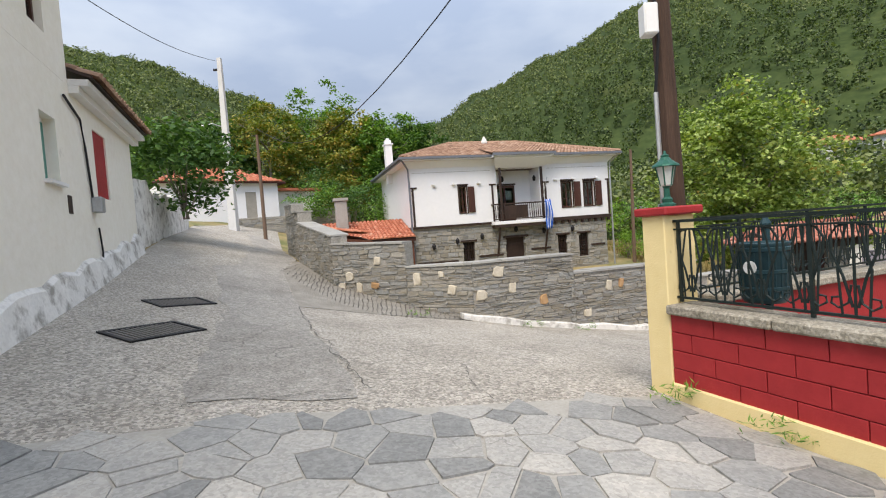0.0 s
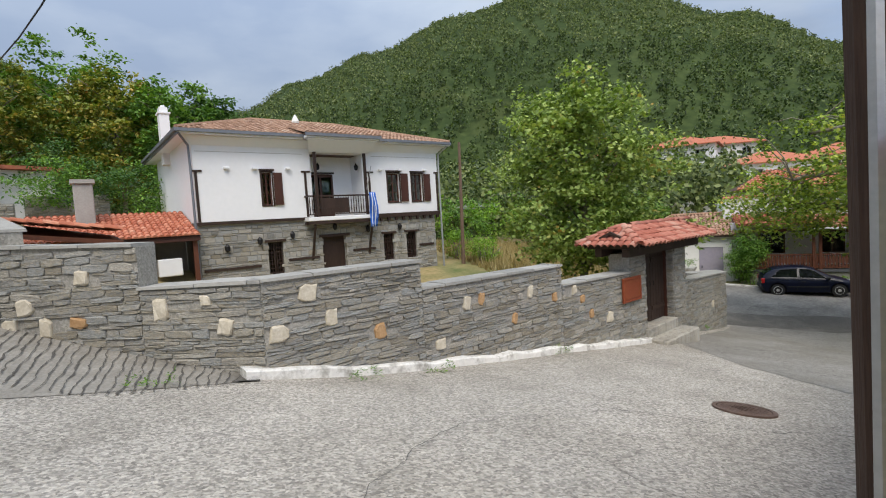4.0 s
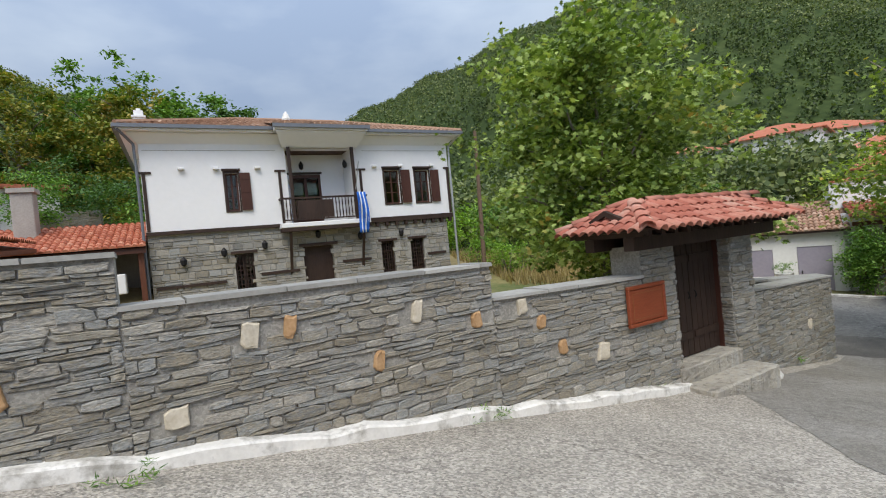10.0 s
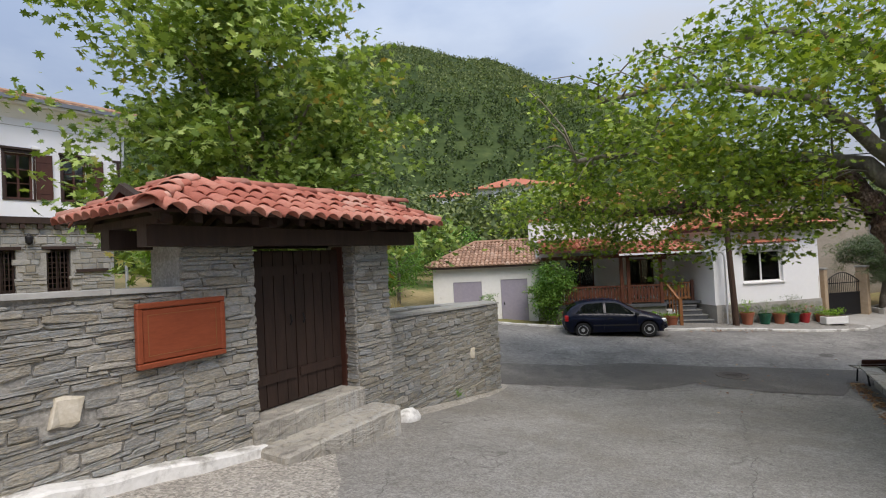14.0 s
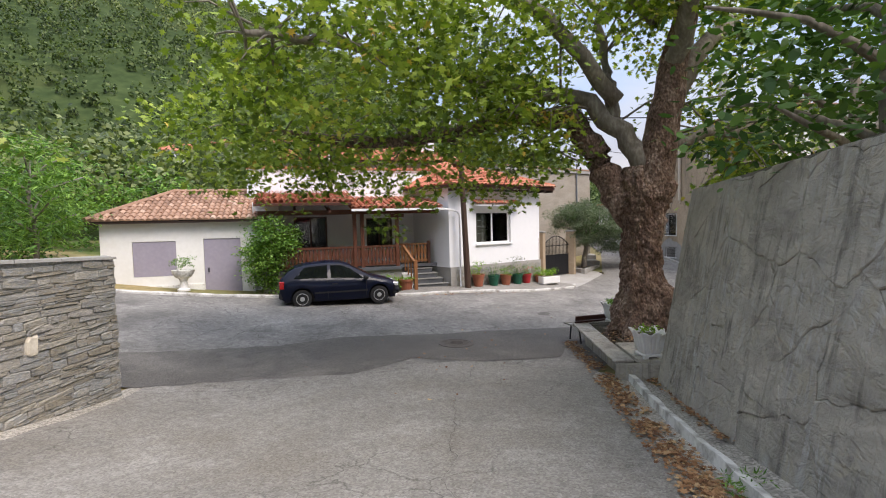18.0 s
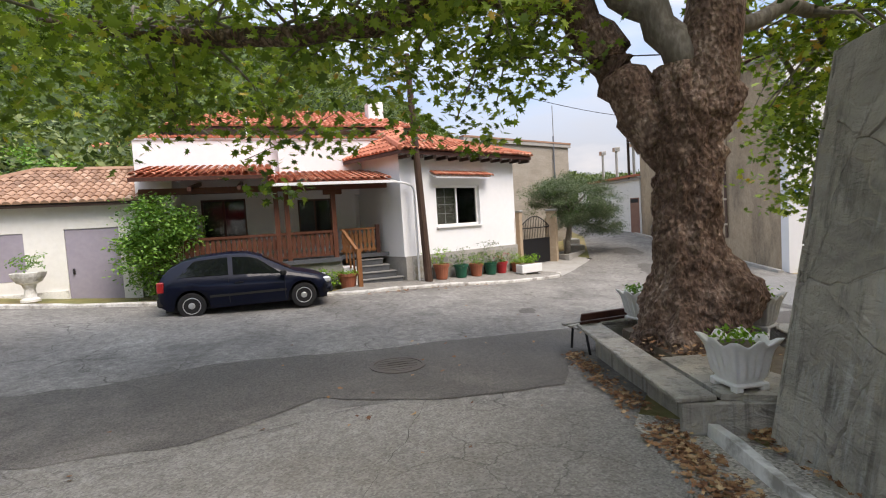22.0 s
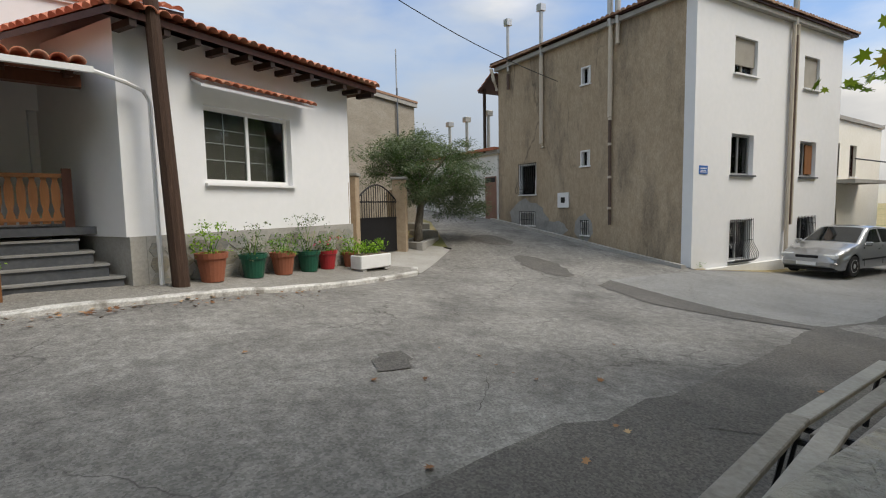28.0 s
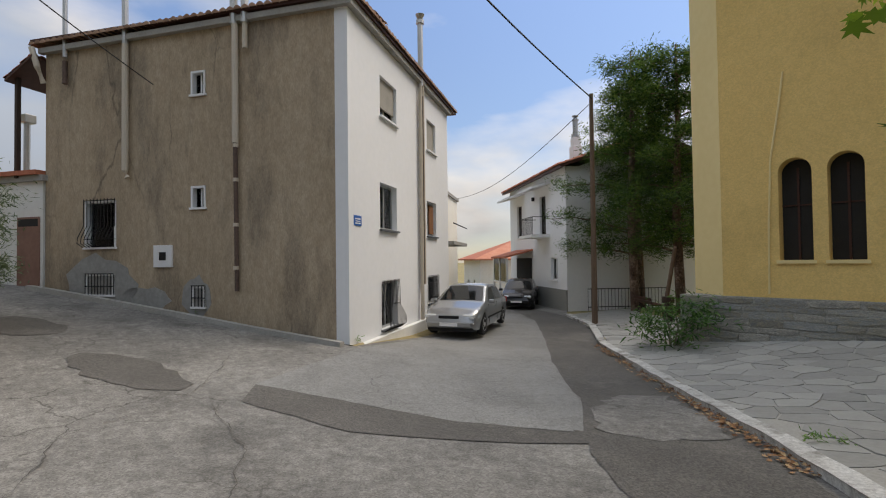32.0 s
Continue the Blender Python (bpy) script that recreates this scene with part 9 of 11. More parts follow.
# dark trees behind the slate wall
tree("laurel_tree", 19.6, 7.6, 5.6, 2.5, LEAF_DARK, "dark broad-leaved tree behind the slate wall", 201, .17, 150, per=24, spread=.55, z0=-2.6, low=.66, squash=.36)
tree("laurel_tree", 16.6, 6.6, 5.6, 2.0, LEAF_DARK, "dark broad-leaved tree behind the slate wall", 202, .17, 110, per=24, spread=.55, z0=-2.4, low=.72, squash=.3)
tree("laurel_tree", 22.6, 7.2, 6.6, 2.0, LEAF_DARK, "dark broad-leaved tree beside the tree bed", 203, .16, 100, per=20, spread=.55, z0=-3.4, low=.72, squash=.3)
bush("climbing_shrub", 25.3, 22.9, gz(25.3, 22.9), (.95, .85, 1.4), 190, LEAF_MID, "dense green shrub climbing beside the porch", 204, .1, per=60, spread=.3, hollow=.3)
bush("fig_bush", -7.8, 15.2, gz(-7.8, 15.2) + .8, (1.7, 1.9, 1.35), 110, LEAF_DARK, "dark fig bush hanging over the old wall", 205, .2, per=40, spread=.45, centre=(0, 0, 1.6))
bush("ornamental_bush", 13.9, 18.4, gz(13.9, 18.4), (.5, .5, .45), 24, LEAF_OLIVE, "grey-green bush behind the gate", 206, .07)

# ---- paving ----
def inside(poly, x, y):
    hit = False
    for (ax, ay), (bx, by) in zip(poly, poly[1:] + poly[:1]):
        if (ay > y) != (by > y) and x < (bx - ax) * (y - ay) / (by - ay) + ax:
            hit = not hit
    return hit


def paving(name, region, step, lift, gap, seed, material, label, limit, near):
    """Irregular slabs on a bed of grout; those nearest the given place are parts of their own, the rest one joined part."""
    th = thing(name, pose(0, 0, 0), label, "pavement", kind="structure")
    drape("grout", region, lift, GROUT, "", "", parent=th, step=.6)
    rng = random.Random(seed)
    xs, ys = [p[0] for p in region], [p[1] for p in region]
    pts = [p for p in scatter(min(xs) - .5, max(xs) + .5, min(ys) - .5, max(ys) + .5, step, rng, .47)]
    seeds = [p for p in pts if inside(region, *p)]
    polys = [q for q in cells(pts, (), gap) if len(q) > 2]
    polys = [q for q in polys if inside(region, sum(p[0] for p in q) / len(q), sum(p[1] for p in q) / len(q))]
    polys = [q for q in polys if sum(inside(region, *p) for p in q) >= len(q) * .6]
    polys.sort(key=lambda q: math.hypot(q[0][0] - near[0], q[0][1] - near[1]))
    rest = bmesh.new()
    for i, q in enumerate(polys):
        bm = bmesh.new() if i < limit else rest
        cx, cy = sum(p[0] for p in q) / len(q), sum(p[1] for p in q) / len(q)
        dz = rng.uniform(0.006, .016)
        top, low = [], []
        for x, y in q:
            jx, jy = rng.uniform(-.015, .015), rng.uniform(-.015, .015)
            g = gz(x, y) + lift
            top.append(bm.verts.new((x + jx + (cx - x) * .02, y + jy + (cy - y) * .02, g + dz)))
            low.append(bm.verts.new((x + jx, y + jy, g - .04)))
        n = len(q)
        bm.faces.new(top)
        for k in range(n):
            bm.faces.new((low[k], low[(k + 1) % n], top[(k + 1) % n], top[k]))
        if i < limit:
            part("slab", bm, material, th)
    if len(rest.faces):
        part("slab_field", rest, material, th)["kind"] = "stuff"
    else:
        rest.free()


paving("slate_paving", [(-3.3, 2.9), (-1.2, 3.75), (.5, 4.05), (1.9, 4.4), (2.6, 2.95), (3.8, 0), (3.8, -2), (-3.4, -2)], .31, .012, .007, 31, SLAB, "crazy paving of grey slate slabs", 290, (0, 3))
CHURCH_WALK = [(27.75, 7.67), (28.45, 6.77), (31.05, 3.67), (33.86, .96), (35.84, -1.72), (39.05, -5.03), (38.5, -9), (36.5, -6), (33, -3), (32.1, .2), (24, .6), (24, 6), (25.0, 9.4), (25.9, 9.75), (26.2, 9.5)]
paving("church_pavement", CHURCH_WALK, .43, .07, .006, 33, SLAB_PALE, "pavement of pale irregular stone slabs beside the church", 290, (31, 3))
kerb("kerb_church", [(26.3, 9.65), (27.9, 7.8), (28.6, 6.9), (31.2, 3.8), (34, 1.1), (36, -1.6), (39.2, -4.9)], -.14, .1, KERB_WORN, "worn whitewashed kerb along the church pavement", wobble=.01)
kerb("kerb_house", [(19.2, 27.3), (21.6, 25.2), (23.7, 23.2), (27.6, 18.5), (29.2, 17.1), (31, 15.6), (33.9, 14.15), (34.6, 14.2)], .16, .085, KERB_WORN, "worn whitewashed kerb before the houses", wobble=.012, seed=5)


IRON_GREY = plain("worn_iron", (.17, .16, .15), .7, .2)


def grate(x, y, turn, w, d, label):
    th = thing("drain_grate", pose(x, y, gz(x, y), 0, 0, turn), label, "drain")
    sx = (gz(x + .3, y) - gz(x - .3, y)) / .6
    sy = (gz(x, y + .3) - gz(x, y - .3)) / .6
    c, s = math.cos(radians(turn)), math.sin(radians(turn))
    tilt = lambda bm: [setattr(v.co, "z", v.co.z + sx * (v.co.x * c - v.co.y * s) + sy * (v.co.x * s + v.co.y * c)) for v in bm.verts]
    rim = boxes((-w / 2, w / 2, -d / 2, -d / 2 + .05, -.05, .018), (-w / 2, w / 2, d / 2 - .05, d / 2, -.05, .018), (-w / 2, -w / 2 + .05, -d / 2 + .05, d / 2 - .05, -.05, .018), (w / 2 - .05, w / 2, -d / 2 + .05, d / 2 - .05, -.05, .018))
    tilt(rim)
    part("rim", rim, METAL_BLACK, th)
    # no real hollow: shade between the bars is a dark-coloured block
    pit = boxes((-w / 2 + .05, w / 2 - .05, -d / 2 + .05, d / 2 - .05, -.1, .004)); tilt(pit)
    part("pit", pit, DARK, th)
    n = 14
    for i in range(n):
        x0 = -w / 2 + .06 + (w - .12) * i / n
        b = boxes((x0, x0 + (w - .12) / n * .5, -d / 2 + .05, d / 2 - .05, -.02, .014)); tilt(b)
        part("bar", b, IRON_GREY, th)


grate(-3.6, 6.0, 66, 1.0, .6, "rusty iron drain grate set in the lane")
grate(-4.25, 7.85, 62, .95, .5, "rusty iron drain grate set in the lane")


IRON_WORN = plain("worn_cover_iron", (.115, .1, .088), .85)


def manhole(x, y, r, material, label):
    th = thing("manhole_cover", pose(x, y, gz(x, y)), label, "manhole cover")
    sx = (gz(x + .3, y) - gz(x - .3, y)) / .6
    sy = (gz(x, y + .3) - gz(x, y - .3)) / .6
    tilt = lambda bm: [setattr(v.co, "z", v.co.z + sx * v.co.x + sy * v.co.y) for v in bm.verts]
    ring = lathe(bmesh.new(), ((r, -.03), (r, .024), (r - .05, .024), (r - .05, .0)), 32); tilt(ring)
    part("ring", ring, material, th)
    lid = lathe(bmesh.new(), ((r - .06, -.02), (r - .06, .02), (r * .78, .02), (r * .76, .026), (r * .4, .026), (r * .38, .02), (.01, .02)), 32); tilt(lid)
    part("lid", lid, material, th)
    ribs = bmesh.new()
    for k in range(-3, 4):
        h = math.sqrt(max(.001, (r * .72) ** 2 - (k * r * .2) ** 2))
        box(ribs, k * r * .2 - .008, k * r * .2 + .008, -h, h, .02, .031)
    tilt(ribs)
    part("rib_pattern", ribs, material, th)


manhole(6.0, 8.3, .35, RUST, "round rusty manhole cover in the concrete lane")
manhole(22.5, 14.45, .4, IRON_WORN, "round dark manhole cover set in the asphalt")


# ---- cars ----
def car(name, m, L, W, H, axles, belt, roof, width, paint, label, screen, back, sides, doors, trim=None, wheel_r=.29, saloon=False, plate=True):
    """A car along +x. belt and roof are heights over x, width the half-width over x; screen, back and sides give the glazing."""
    th = thing(name, m, label, "car")
    xs = sorted({round(-L / 2 + L * i / 64, 3) for i in range(65)} | {screen[0], screen[1], back[0], back[1]})
    at = lambda tab, x: float(np.interp(x, [p[0] for p in tab], [p[1] for p in tab]))
    arch = wheel_r + .055

    def low(x):
        z = .2 + .12 * max(0, (abs(x) - L / 2 + .22) / .22)
        for a in axles:
            d = abs(x - a)
            if d < arch:
                z = max(z, wheel_r + math.sqrt(arch * arch - d * d))
        return z

    def section(x):
        b, r, w = at(belt, x), at(roof, x), at(width, x)
        lo = low(x)
        up = max(0.0, r - b)
        k = min(1.0, up / .45)
        mid = max(lo + .01, b - .24)
        pts = [(w - .05, lo), (w - .005, max(lo + .005, .42 if lo < .42 else lo + .005)), (w, max(mid, lo + .008)), (w - .025, b - .03 if b - .03 > lo + .012 else lo + .014), (w - .06, b)]
        tw = w - .06 - .17 * k - (.04 if k < .1 else 0)
        pts += [(tw + .03 * k, r - .04 * k), (tw - .06, r), (tw * .5, r + .02), (0, r + .028)]
        return pts
    bm = bmesh.new()
    rings = []
    for x in xs:
        s = section(x)
        rings.append([bm.verts.new((x, -y, z)) for y, z in s] + [bm.verts.new((x, y, z)) for y, z in s[-2::-1]])
    n = len(rings[0])
    for r, s in zip(rings, rings[1:]):
        for k in range(n - 1):
            bm.faces.new((r[k], r[k + 1], s[k + 1], s[k]))
    bm.faces.new(rings[0]); bm.faces.new(rings[-1])
    body = part("body", bm, paint, th, smooth=False)
    body.data.polygons.foreach_set("use_smooth", [True] * len(body.data.polygons))
    part("underside", boxes((-L / 2 + .12, L / 2 - .12, -W / 2 + .18, W / 2 - .18, .17, .5)), RUBBER, th)

    def strip(x0, x1, k0, k1, sgn, off):
        g = bmesh.new()
        n_ = 6
        rows = []
        for i in range(n_ + 1):
            row = []
            for j, k in ((0, k0), (1, k1)):
                x = x0[j] + (x1[j] - x0[j]) * i / n_
                s = section(x)
                y = s[4][0] + (s[5][0] - s[4][0]) * k
                z = s[4][1] + (s[5][1] - s[4][1]) * k
                row.append(g.verts.new((x, sgn * (y + off), z + off * .3)))
            rows.append(row)
        for a, b in zip(rows, rows[1:]):
            g.faces.new((a[0], b[0], b[1], a[1]))
        return g

    def pane(x0, x1, trim_):
        g = bmesh.new()
        rows = []
        n_ = 6
        for i in range(n_ + 1):
            x = x0 + (x1 - x0) * (trim_ + (1 - 2 * trim_) * i / n_)
            s = section(x)
            row = []
            for f in (-1, -.7, -.35, 0, .35, .7, 1):
                e = s[6][0] - .015
                y = e * f
                z = np.interp(abs(y), [s[8][0], s[7][0], s[6][0]], [s[8][1], s[7][1], s[6][1]])
                row.append(g.verts.new((x + (.008 if x0 > 0 else -.008), y, float(z) + .008)))
            rows.append(row)
        for a, b in zip(rows, rows[1:]):
            for k in range(6):
                g.faces.new((a[k], a[k + 1], b[k + 1], b[k]))
        return g
    part("windscreen", pane(screen[0], screen[1], .05), CAR_GLASS, th, smooth=True)
    part("rear_window", pane(back[0], back[1], .08), CAR_GLASS, th, smooth=True)
    for sgn in (-1, 1):
        for (a0, a1), (b0, b1) in sides:
            part("side_window", strip((a0, a1), (b0, b1), .1, .92, sgn, .006), CAR_GLASS, th)
        for dx, hx in doors:
            g = bmesh.new()
            pts = [(x, sgn * (at(width, x) + .001 - (.02 if z > .6 else 0)), z) for x, z in ((dx, .28), (dx, .45), (dx, at(belt, dx) - .26), (dx, at(belt, dx) - .03))]
            tube(g, pts, .006, 4)
            part("door_seam", g, RUBBER, th)
            part("door_handle", boxes((hx - .09, hx + .09, sgn * at(width, hx) - .012, sgn * at(width, hx) + .022, at(belt, hx) - .15, at(belt, hx) - .115), bevel=.008), trim or paint, th)
        mx = screen[0] - .22
        mi = boxes((mx - .07, mx + .07, sgn * at(width, mx) - .01 if sgn > 0 else -at(width, mx) - .17, sgn * at(width, mx) + .17 if sgn > 0 else -at(width, mx) + .01, at(belt, mx), at(belt, mx) + .12), bevel=.03)
        part("wing_mirror", mi, trim or paint, th)
        part("side_strip", boxes((axles[0] + arch + .03, axles[1] - arch - .03, min(sgn * W / 2 - .004, sgn * W / 2 + .012), max(sgn * W / 2 - .004, sgn * W / 2 + .012), .44, .49)), RUBBER, th)
        for a in axles:
            y0 = sgn * (W / 2 - .2)
            wm = pose(a, y0 + sgn * .09, wheel_r, -90 * sgn, 0, 0)
            ty = lathe(bmesh.new(), ((wheel_r - .1, -.09), (wheel_r - .02, -.09), (wheel_r, -.07), (wheel_r, .07), (wheel_r - .02, .09), (wheel_r - .1, .09)), 28)
            ty.transform(wm)
            wh = part("tyre", ty, RUBBER, th)
            ri = lathe(bmesh.new(), ((wheel_r - .1, .03), (wheel_r - .1, .088), (wheel_r - .12, .094), (wheel_r - .15, .075), (.07, .09), (.05, .1), (.01, .1)), 28)
            ri.transform(wm)
            rim = part("rim", ri, CHROME, wh, "silver wheel cover")
            ho = bmesh.new()
            for k in range(8):
                t = k * math.pi / 4
                box(ho, -.02, .02, -.035, .035, .078, .0935)
                bmesh.ops.transform(ho, matrix=pose(math.cos(t) * (wheel_r - .145), math.sin(t) * (wheel_r - .145), 0, 0, 0, math.degrees(t)), verts=ho.verts[-8:])
            ho.transform(wm)
            part("rim_slot", ho, RUBBER, rim)
        part("headlight", boxes((L / 2 - .22, L / 2 - .02, min(sgn * (W / 2 - .12), sgn * (W / 2 - .46)), max(sgn * (W / 2 - .12), sgn * (W / 2 - .46)), .53, .66), bevel=.03), LAMP_CLEAR, th, "clear headlight")
        part("tail_light", boxes((-L / 2 - .005, -L / 2 + .14, min(sgn * (W / 2 - .06), sgn * (W / 2 - .24)), max(sgn * (W / 2 - .06), sgn * (W / 2 - .24)), .62 if not saloon else .68, .86), bevel=.02), LAMP_RED, th, "red tail light")
    fw = at(width, L / 2)
    part("front_bumper", boxes((L / 2 - .12, L / 2 + .03, -fw - .02, fw + .02, .28, .46), bevel=.04), trim or paint, th)
    part("rear_bumper", boxes((-L / 2 - .03, -L / 2 + .12, -at(width, -L / 2) - .02, at(width, -L / 2) + .02, .3, .52), bevel=.04), trim or paint, th)
    part("grille", boxes((L / 2 - .05, L / 2 + .012, -.3, .3, .54, .62), bevel=.01), RUBBER, th)
    if plate:
        part("number_plate", boxes((L / 2 + .031, L / 2 + .042, -.26, .26, .33, .43)), WHITE_SIGN, th, "white number plate")
    return th


HATCH_BELT = ((-1.86, .8), (-1.6, .9), (-1.0, .88), (.6, .83), (1.0, .8), (1.55, .69), (1.86, .57))
HATCH_ROOF = ((-1.86, .82), (-1.78, .96), (-1.6, 1.14), (-1.35, 1.27), (-1.0, 1.34), (-.4, 1.38), (0, 1.36), (.3, 1.26), (1.0, .88), (1.55, .74), (1.86, .6))
HATCH_WIDE = ((-1.86, .66), (-1.7, .75), (-1.3, .79), (1.3, .79), (1.65, .74), (1.86, .58))
car("hatchback_car", pose(25.37, 20.03, -3.36, .5, 0, -46.7), 3.72, 1.58, 1.37, (-1.2, 1.19), HATCH_BELT, HATCH_ROOF, HATCH_WIDE, CAR_NAVY, "dark navy three-door hatchback parked before the porch house",
    (.98, .28), (-1.76, -1.38), (((-.32, -.32), (.74, .22)), ((-1.45, -1.12), (-.42, -.42))), ((-.42, -.2), (.78, -.2)), RUBBER)
SAL_BELT = ((-2.2, .72), (-2.1, .86), (.7, .88), (1.1, .85), (1.8, .74), (2.2, .58))
SAL_ROOF = ((-2.2, .74), (-2.12, .9), (-1.55, .94), (-.95, 1.34), (-.2, 1.4), (.2, 1.37), (1.05, .92), (1.8, .78), (2.2, .6))
SAL_WIDE = ((-2.2, .7), (-2.0, .8), (-1.4, .85), (1.5, .85), (1.95, .79), (2.2, .64))
car("saloon_car", pose(38.65, 1.16, -4.43, 0, 0, 120), 4.4, 1.7, 1.4, (-1.25, 1.35), SAL_BELT, SAL_ROOF, SAL_WIDE, CAR_SILVER, "silver saloon car parked beside the tall building",
    (1.03, .22), (-1.53, -.97), (((-.2, -.15), (.75, .2)), ((-1.25, -.95), (-.3, -.25))), ((-.25, -.05), (.85, -.05), (-1.1, -1.0)), None, .3, True)
car("hatchback_car", pose(43.35, -7.0, -4.62, 0, 0, 124), 3.72, 1.62, 1.42, (-1.2, 1.19), HATCH_BELT, HATCH_ROOF, HATCH_WIDE, CAR_BLACK, "black hatchback parked at the bend of the street",
    (.98, .28), (-1.76, -1.38), (((-.32, -.32), (.74, .22)), ((-1.45, -1.12), (-.42, -.42))), ((-.42, -.2), (.78, -.2)), None)


# ---- benches ----
def bench(x, y, turn, L, z, label, back=True, group="benches by the plane tree", tone=None):
    th = thing("bench", pose(x, y, z, 0, 0, turn), label, "bench", group)
    tone = tone or WOOD_GREY
    for k in range(3):
        part("seat_slat", boxes((0, L, .08 + k * .155, .08 + k * .155 + .1, .41, .445), bevel=.006), tone, th)
    if back:
        for k in range(2):
            b = boxes((0, L, -.018, .018, -.055, .055), bevel=.006)
            b.transform(pose(0, .0 - .035 * k, .5 + .12 * k, 14))
            part("back_slat", b, WOOD_BROWN, th)
    for u in (.18, L - .18):
        bm = bmesh.new()
        tube(bm, [(u, .5, 0), (u, .44, .385), (u, .1, .395), (u, .06, .45), (u, -.05, .67)] if back else [(u, .5, 0), (u, .46, .395), (u, .1, .395)], .02, 6)
        tube(bm, [(u, .02, 0), (u, .12, .39)], .02, 6)
        part("iron_leg", bm, METAL_BLACK, th)
    return th


bench(23.81, 12.04, -46.1, 1.4, gz(24.2, 11.9), "slatted wooden bench with black iron legs beside the bed")
bench(24.81, 11.09, -52.3, 1.7, gz(25.4, 10.6), "weathered slatted wooden bench with grey seat planks")


# ---- planters and pots ----
def urn(x, y, z, material, label, plant, seed, size=1.0):
    th = thing("urn_planter", pose(x, y, z, 0, 0, 20 + seed * 13), label, "planter", "scalloped urns round the plane tree")
    th.scale = (size, size, size)
    bm = bmesh.new()
    N = 96
    prof = ((.13, .06), (.15, .08), (.15, .1), (.165, .13), (.172, .17), (.182, .21), (.19, .25), (.2, .3), (.215, .36), (.245, .42), (.262, .45), (.24, .45), (.2, .4), (.16, .36))
    rings = []
    for r, z_ in prof:
        ring = []
        for k in range(N):
            a = 2 * math.pi * k / N
            sq = 1 / max(abs(math.cos(a)), abs(math.sin(a))) ** .75
            lip = max(0, (z_ - .3) / .15)
            q = r * sq * (1 + .05 * lip * math.cos(8 * a) + (.05 * math.cos(16 * a + 5 * z_) * (1 if k % 6 else 1.5) if .12 < z_ < .42 and r > .16 else 0))
            ring.append(bm.verts.new((q * math.cos(a), q * math.sin(a), z_ + .028 * lip * math.cos(8 * a))))
        rings.append(ring)
    for r, s in zip(rings, rings[1:]):
        for k in range(N):
            bm.faces.new((r[k], r[(k + 1) % N], s[(k + 1) % N], s[k]))
    bm.faces.new(rings[0][::-1])
    part("bowl", bm, material, th, smooth=True)
    part("foot_plate", boxes((-.17, .17, -.17, .17, .035, .075), bevel=.012), material, th)
    for a, b in ((-1, -1), (1, -1), (1, 1), (-1, 1)):
        part("foot", boxes((a * .13 - .04, a * .13 + .04, b * .13 - .04, b * .13 + .04, 0, .06), bevel=.01), material, th)
    part("soil", lathe(bmesh.new(), ((.19, .36), (.21, .39), (.01, .4)), 16), SOIL, th)
    if plant:
        rng = random.Random(seed)
        cl = [(rng.uniform(-.14, .14), rng.uniform(-.14, .14), .44 + rng.uniform(0, .1), rng.uniform(.5, 1)) for _ in range(14)]
        crown(th, "plant", cl, rng, .055, plant, "oval", per=14, spread=.1)
    return th


URN_WHITE = surface("urn_white", ((.2, (.66, .66, .65)), (.7, (.8, .8, .79))), scale=5, fine=30, rough=.7, bump=.25, bump_scale=60)
URN_GREY = surface("urn_grey", ((.2, (.34, .33, .31)), (.7, (.5, .49, .47))), scale=5, fine=30, rough=.85, bump=.3, bump_scale=60)
urn(21.45, 10.3, BED_TOP, URN_WHITE, "white scalloped urn planter with green seedlings on the bed edge", LEAF_LIME, 1)
urn(24.2, 11.2, BED_TOP, URN_WHITE, "white scalloped urn planter on the bed corner", LEAF_MID, 2)
urn(23.85, 9.75, BED_TOP, URN_GREY, "grey scalloped urn planter with green leaves behind the trunk", LEAF_LIME, 3)


def flower_pot(x, y, z, r, h, material, label, leaf, seed, tall=.35, n=12, petals=None, spread=.12, size=.05):
    th = thing("flower_pot", pose(x, y, z), label, "potted plant", "pots along the house wall")
    part("pot", lathe(bmesh.new(), ((r * .72, 0), (r * .95, h * .8), (r * 1.06, h * .81), (r * 1.1, h), (r * .98, h), (r * .92, h * .86)), 20), material, th, smooth=False)
    part("soil", lathe(bmesh.new(), ((r * .93, h * .84), (r * .9, h * .88), (.01, h * .9)), 16), SOIL, th)
    rng = random.Random(seed)
    st = bmesh.new()
    for i in range(6):
        limb(st, (rng.uniform(-.3, .3) * r, rng.uniform(-.3, .3) * r, h * .85), (rng.uniform(-1, 1) * r, rng.uniform(-1, 1) * r, h + tall * rng.uniform(.5, 1.1)), .008, .003, rng, .08, 4, 4)
    part("stalk", st, LEAF_MID, th)["kind"] = "stuff"
    cl = [(rng.gauss(0, .75) * r, rng.gauss(0, .75) * r, h + tall * rng.uniform(-.1, 1.1), rng.uniform(.5, 1)) for _ in range(n * 2)]
    crown(th, "plant", cl, rng, size, leaf, "oval", per=16, spread=spread)
    if petals:
        crown(th, "flowers", [(rng.gauss(0, .6) * r, rng.gauss(0, .6) * r, h + tall * rng.uniform(.4, 1.1), .6) for _ in range(9)], rng, .045, petals, "oval", per=14, spread=.07)
    return th


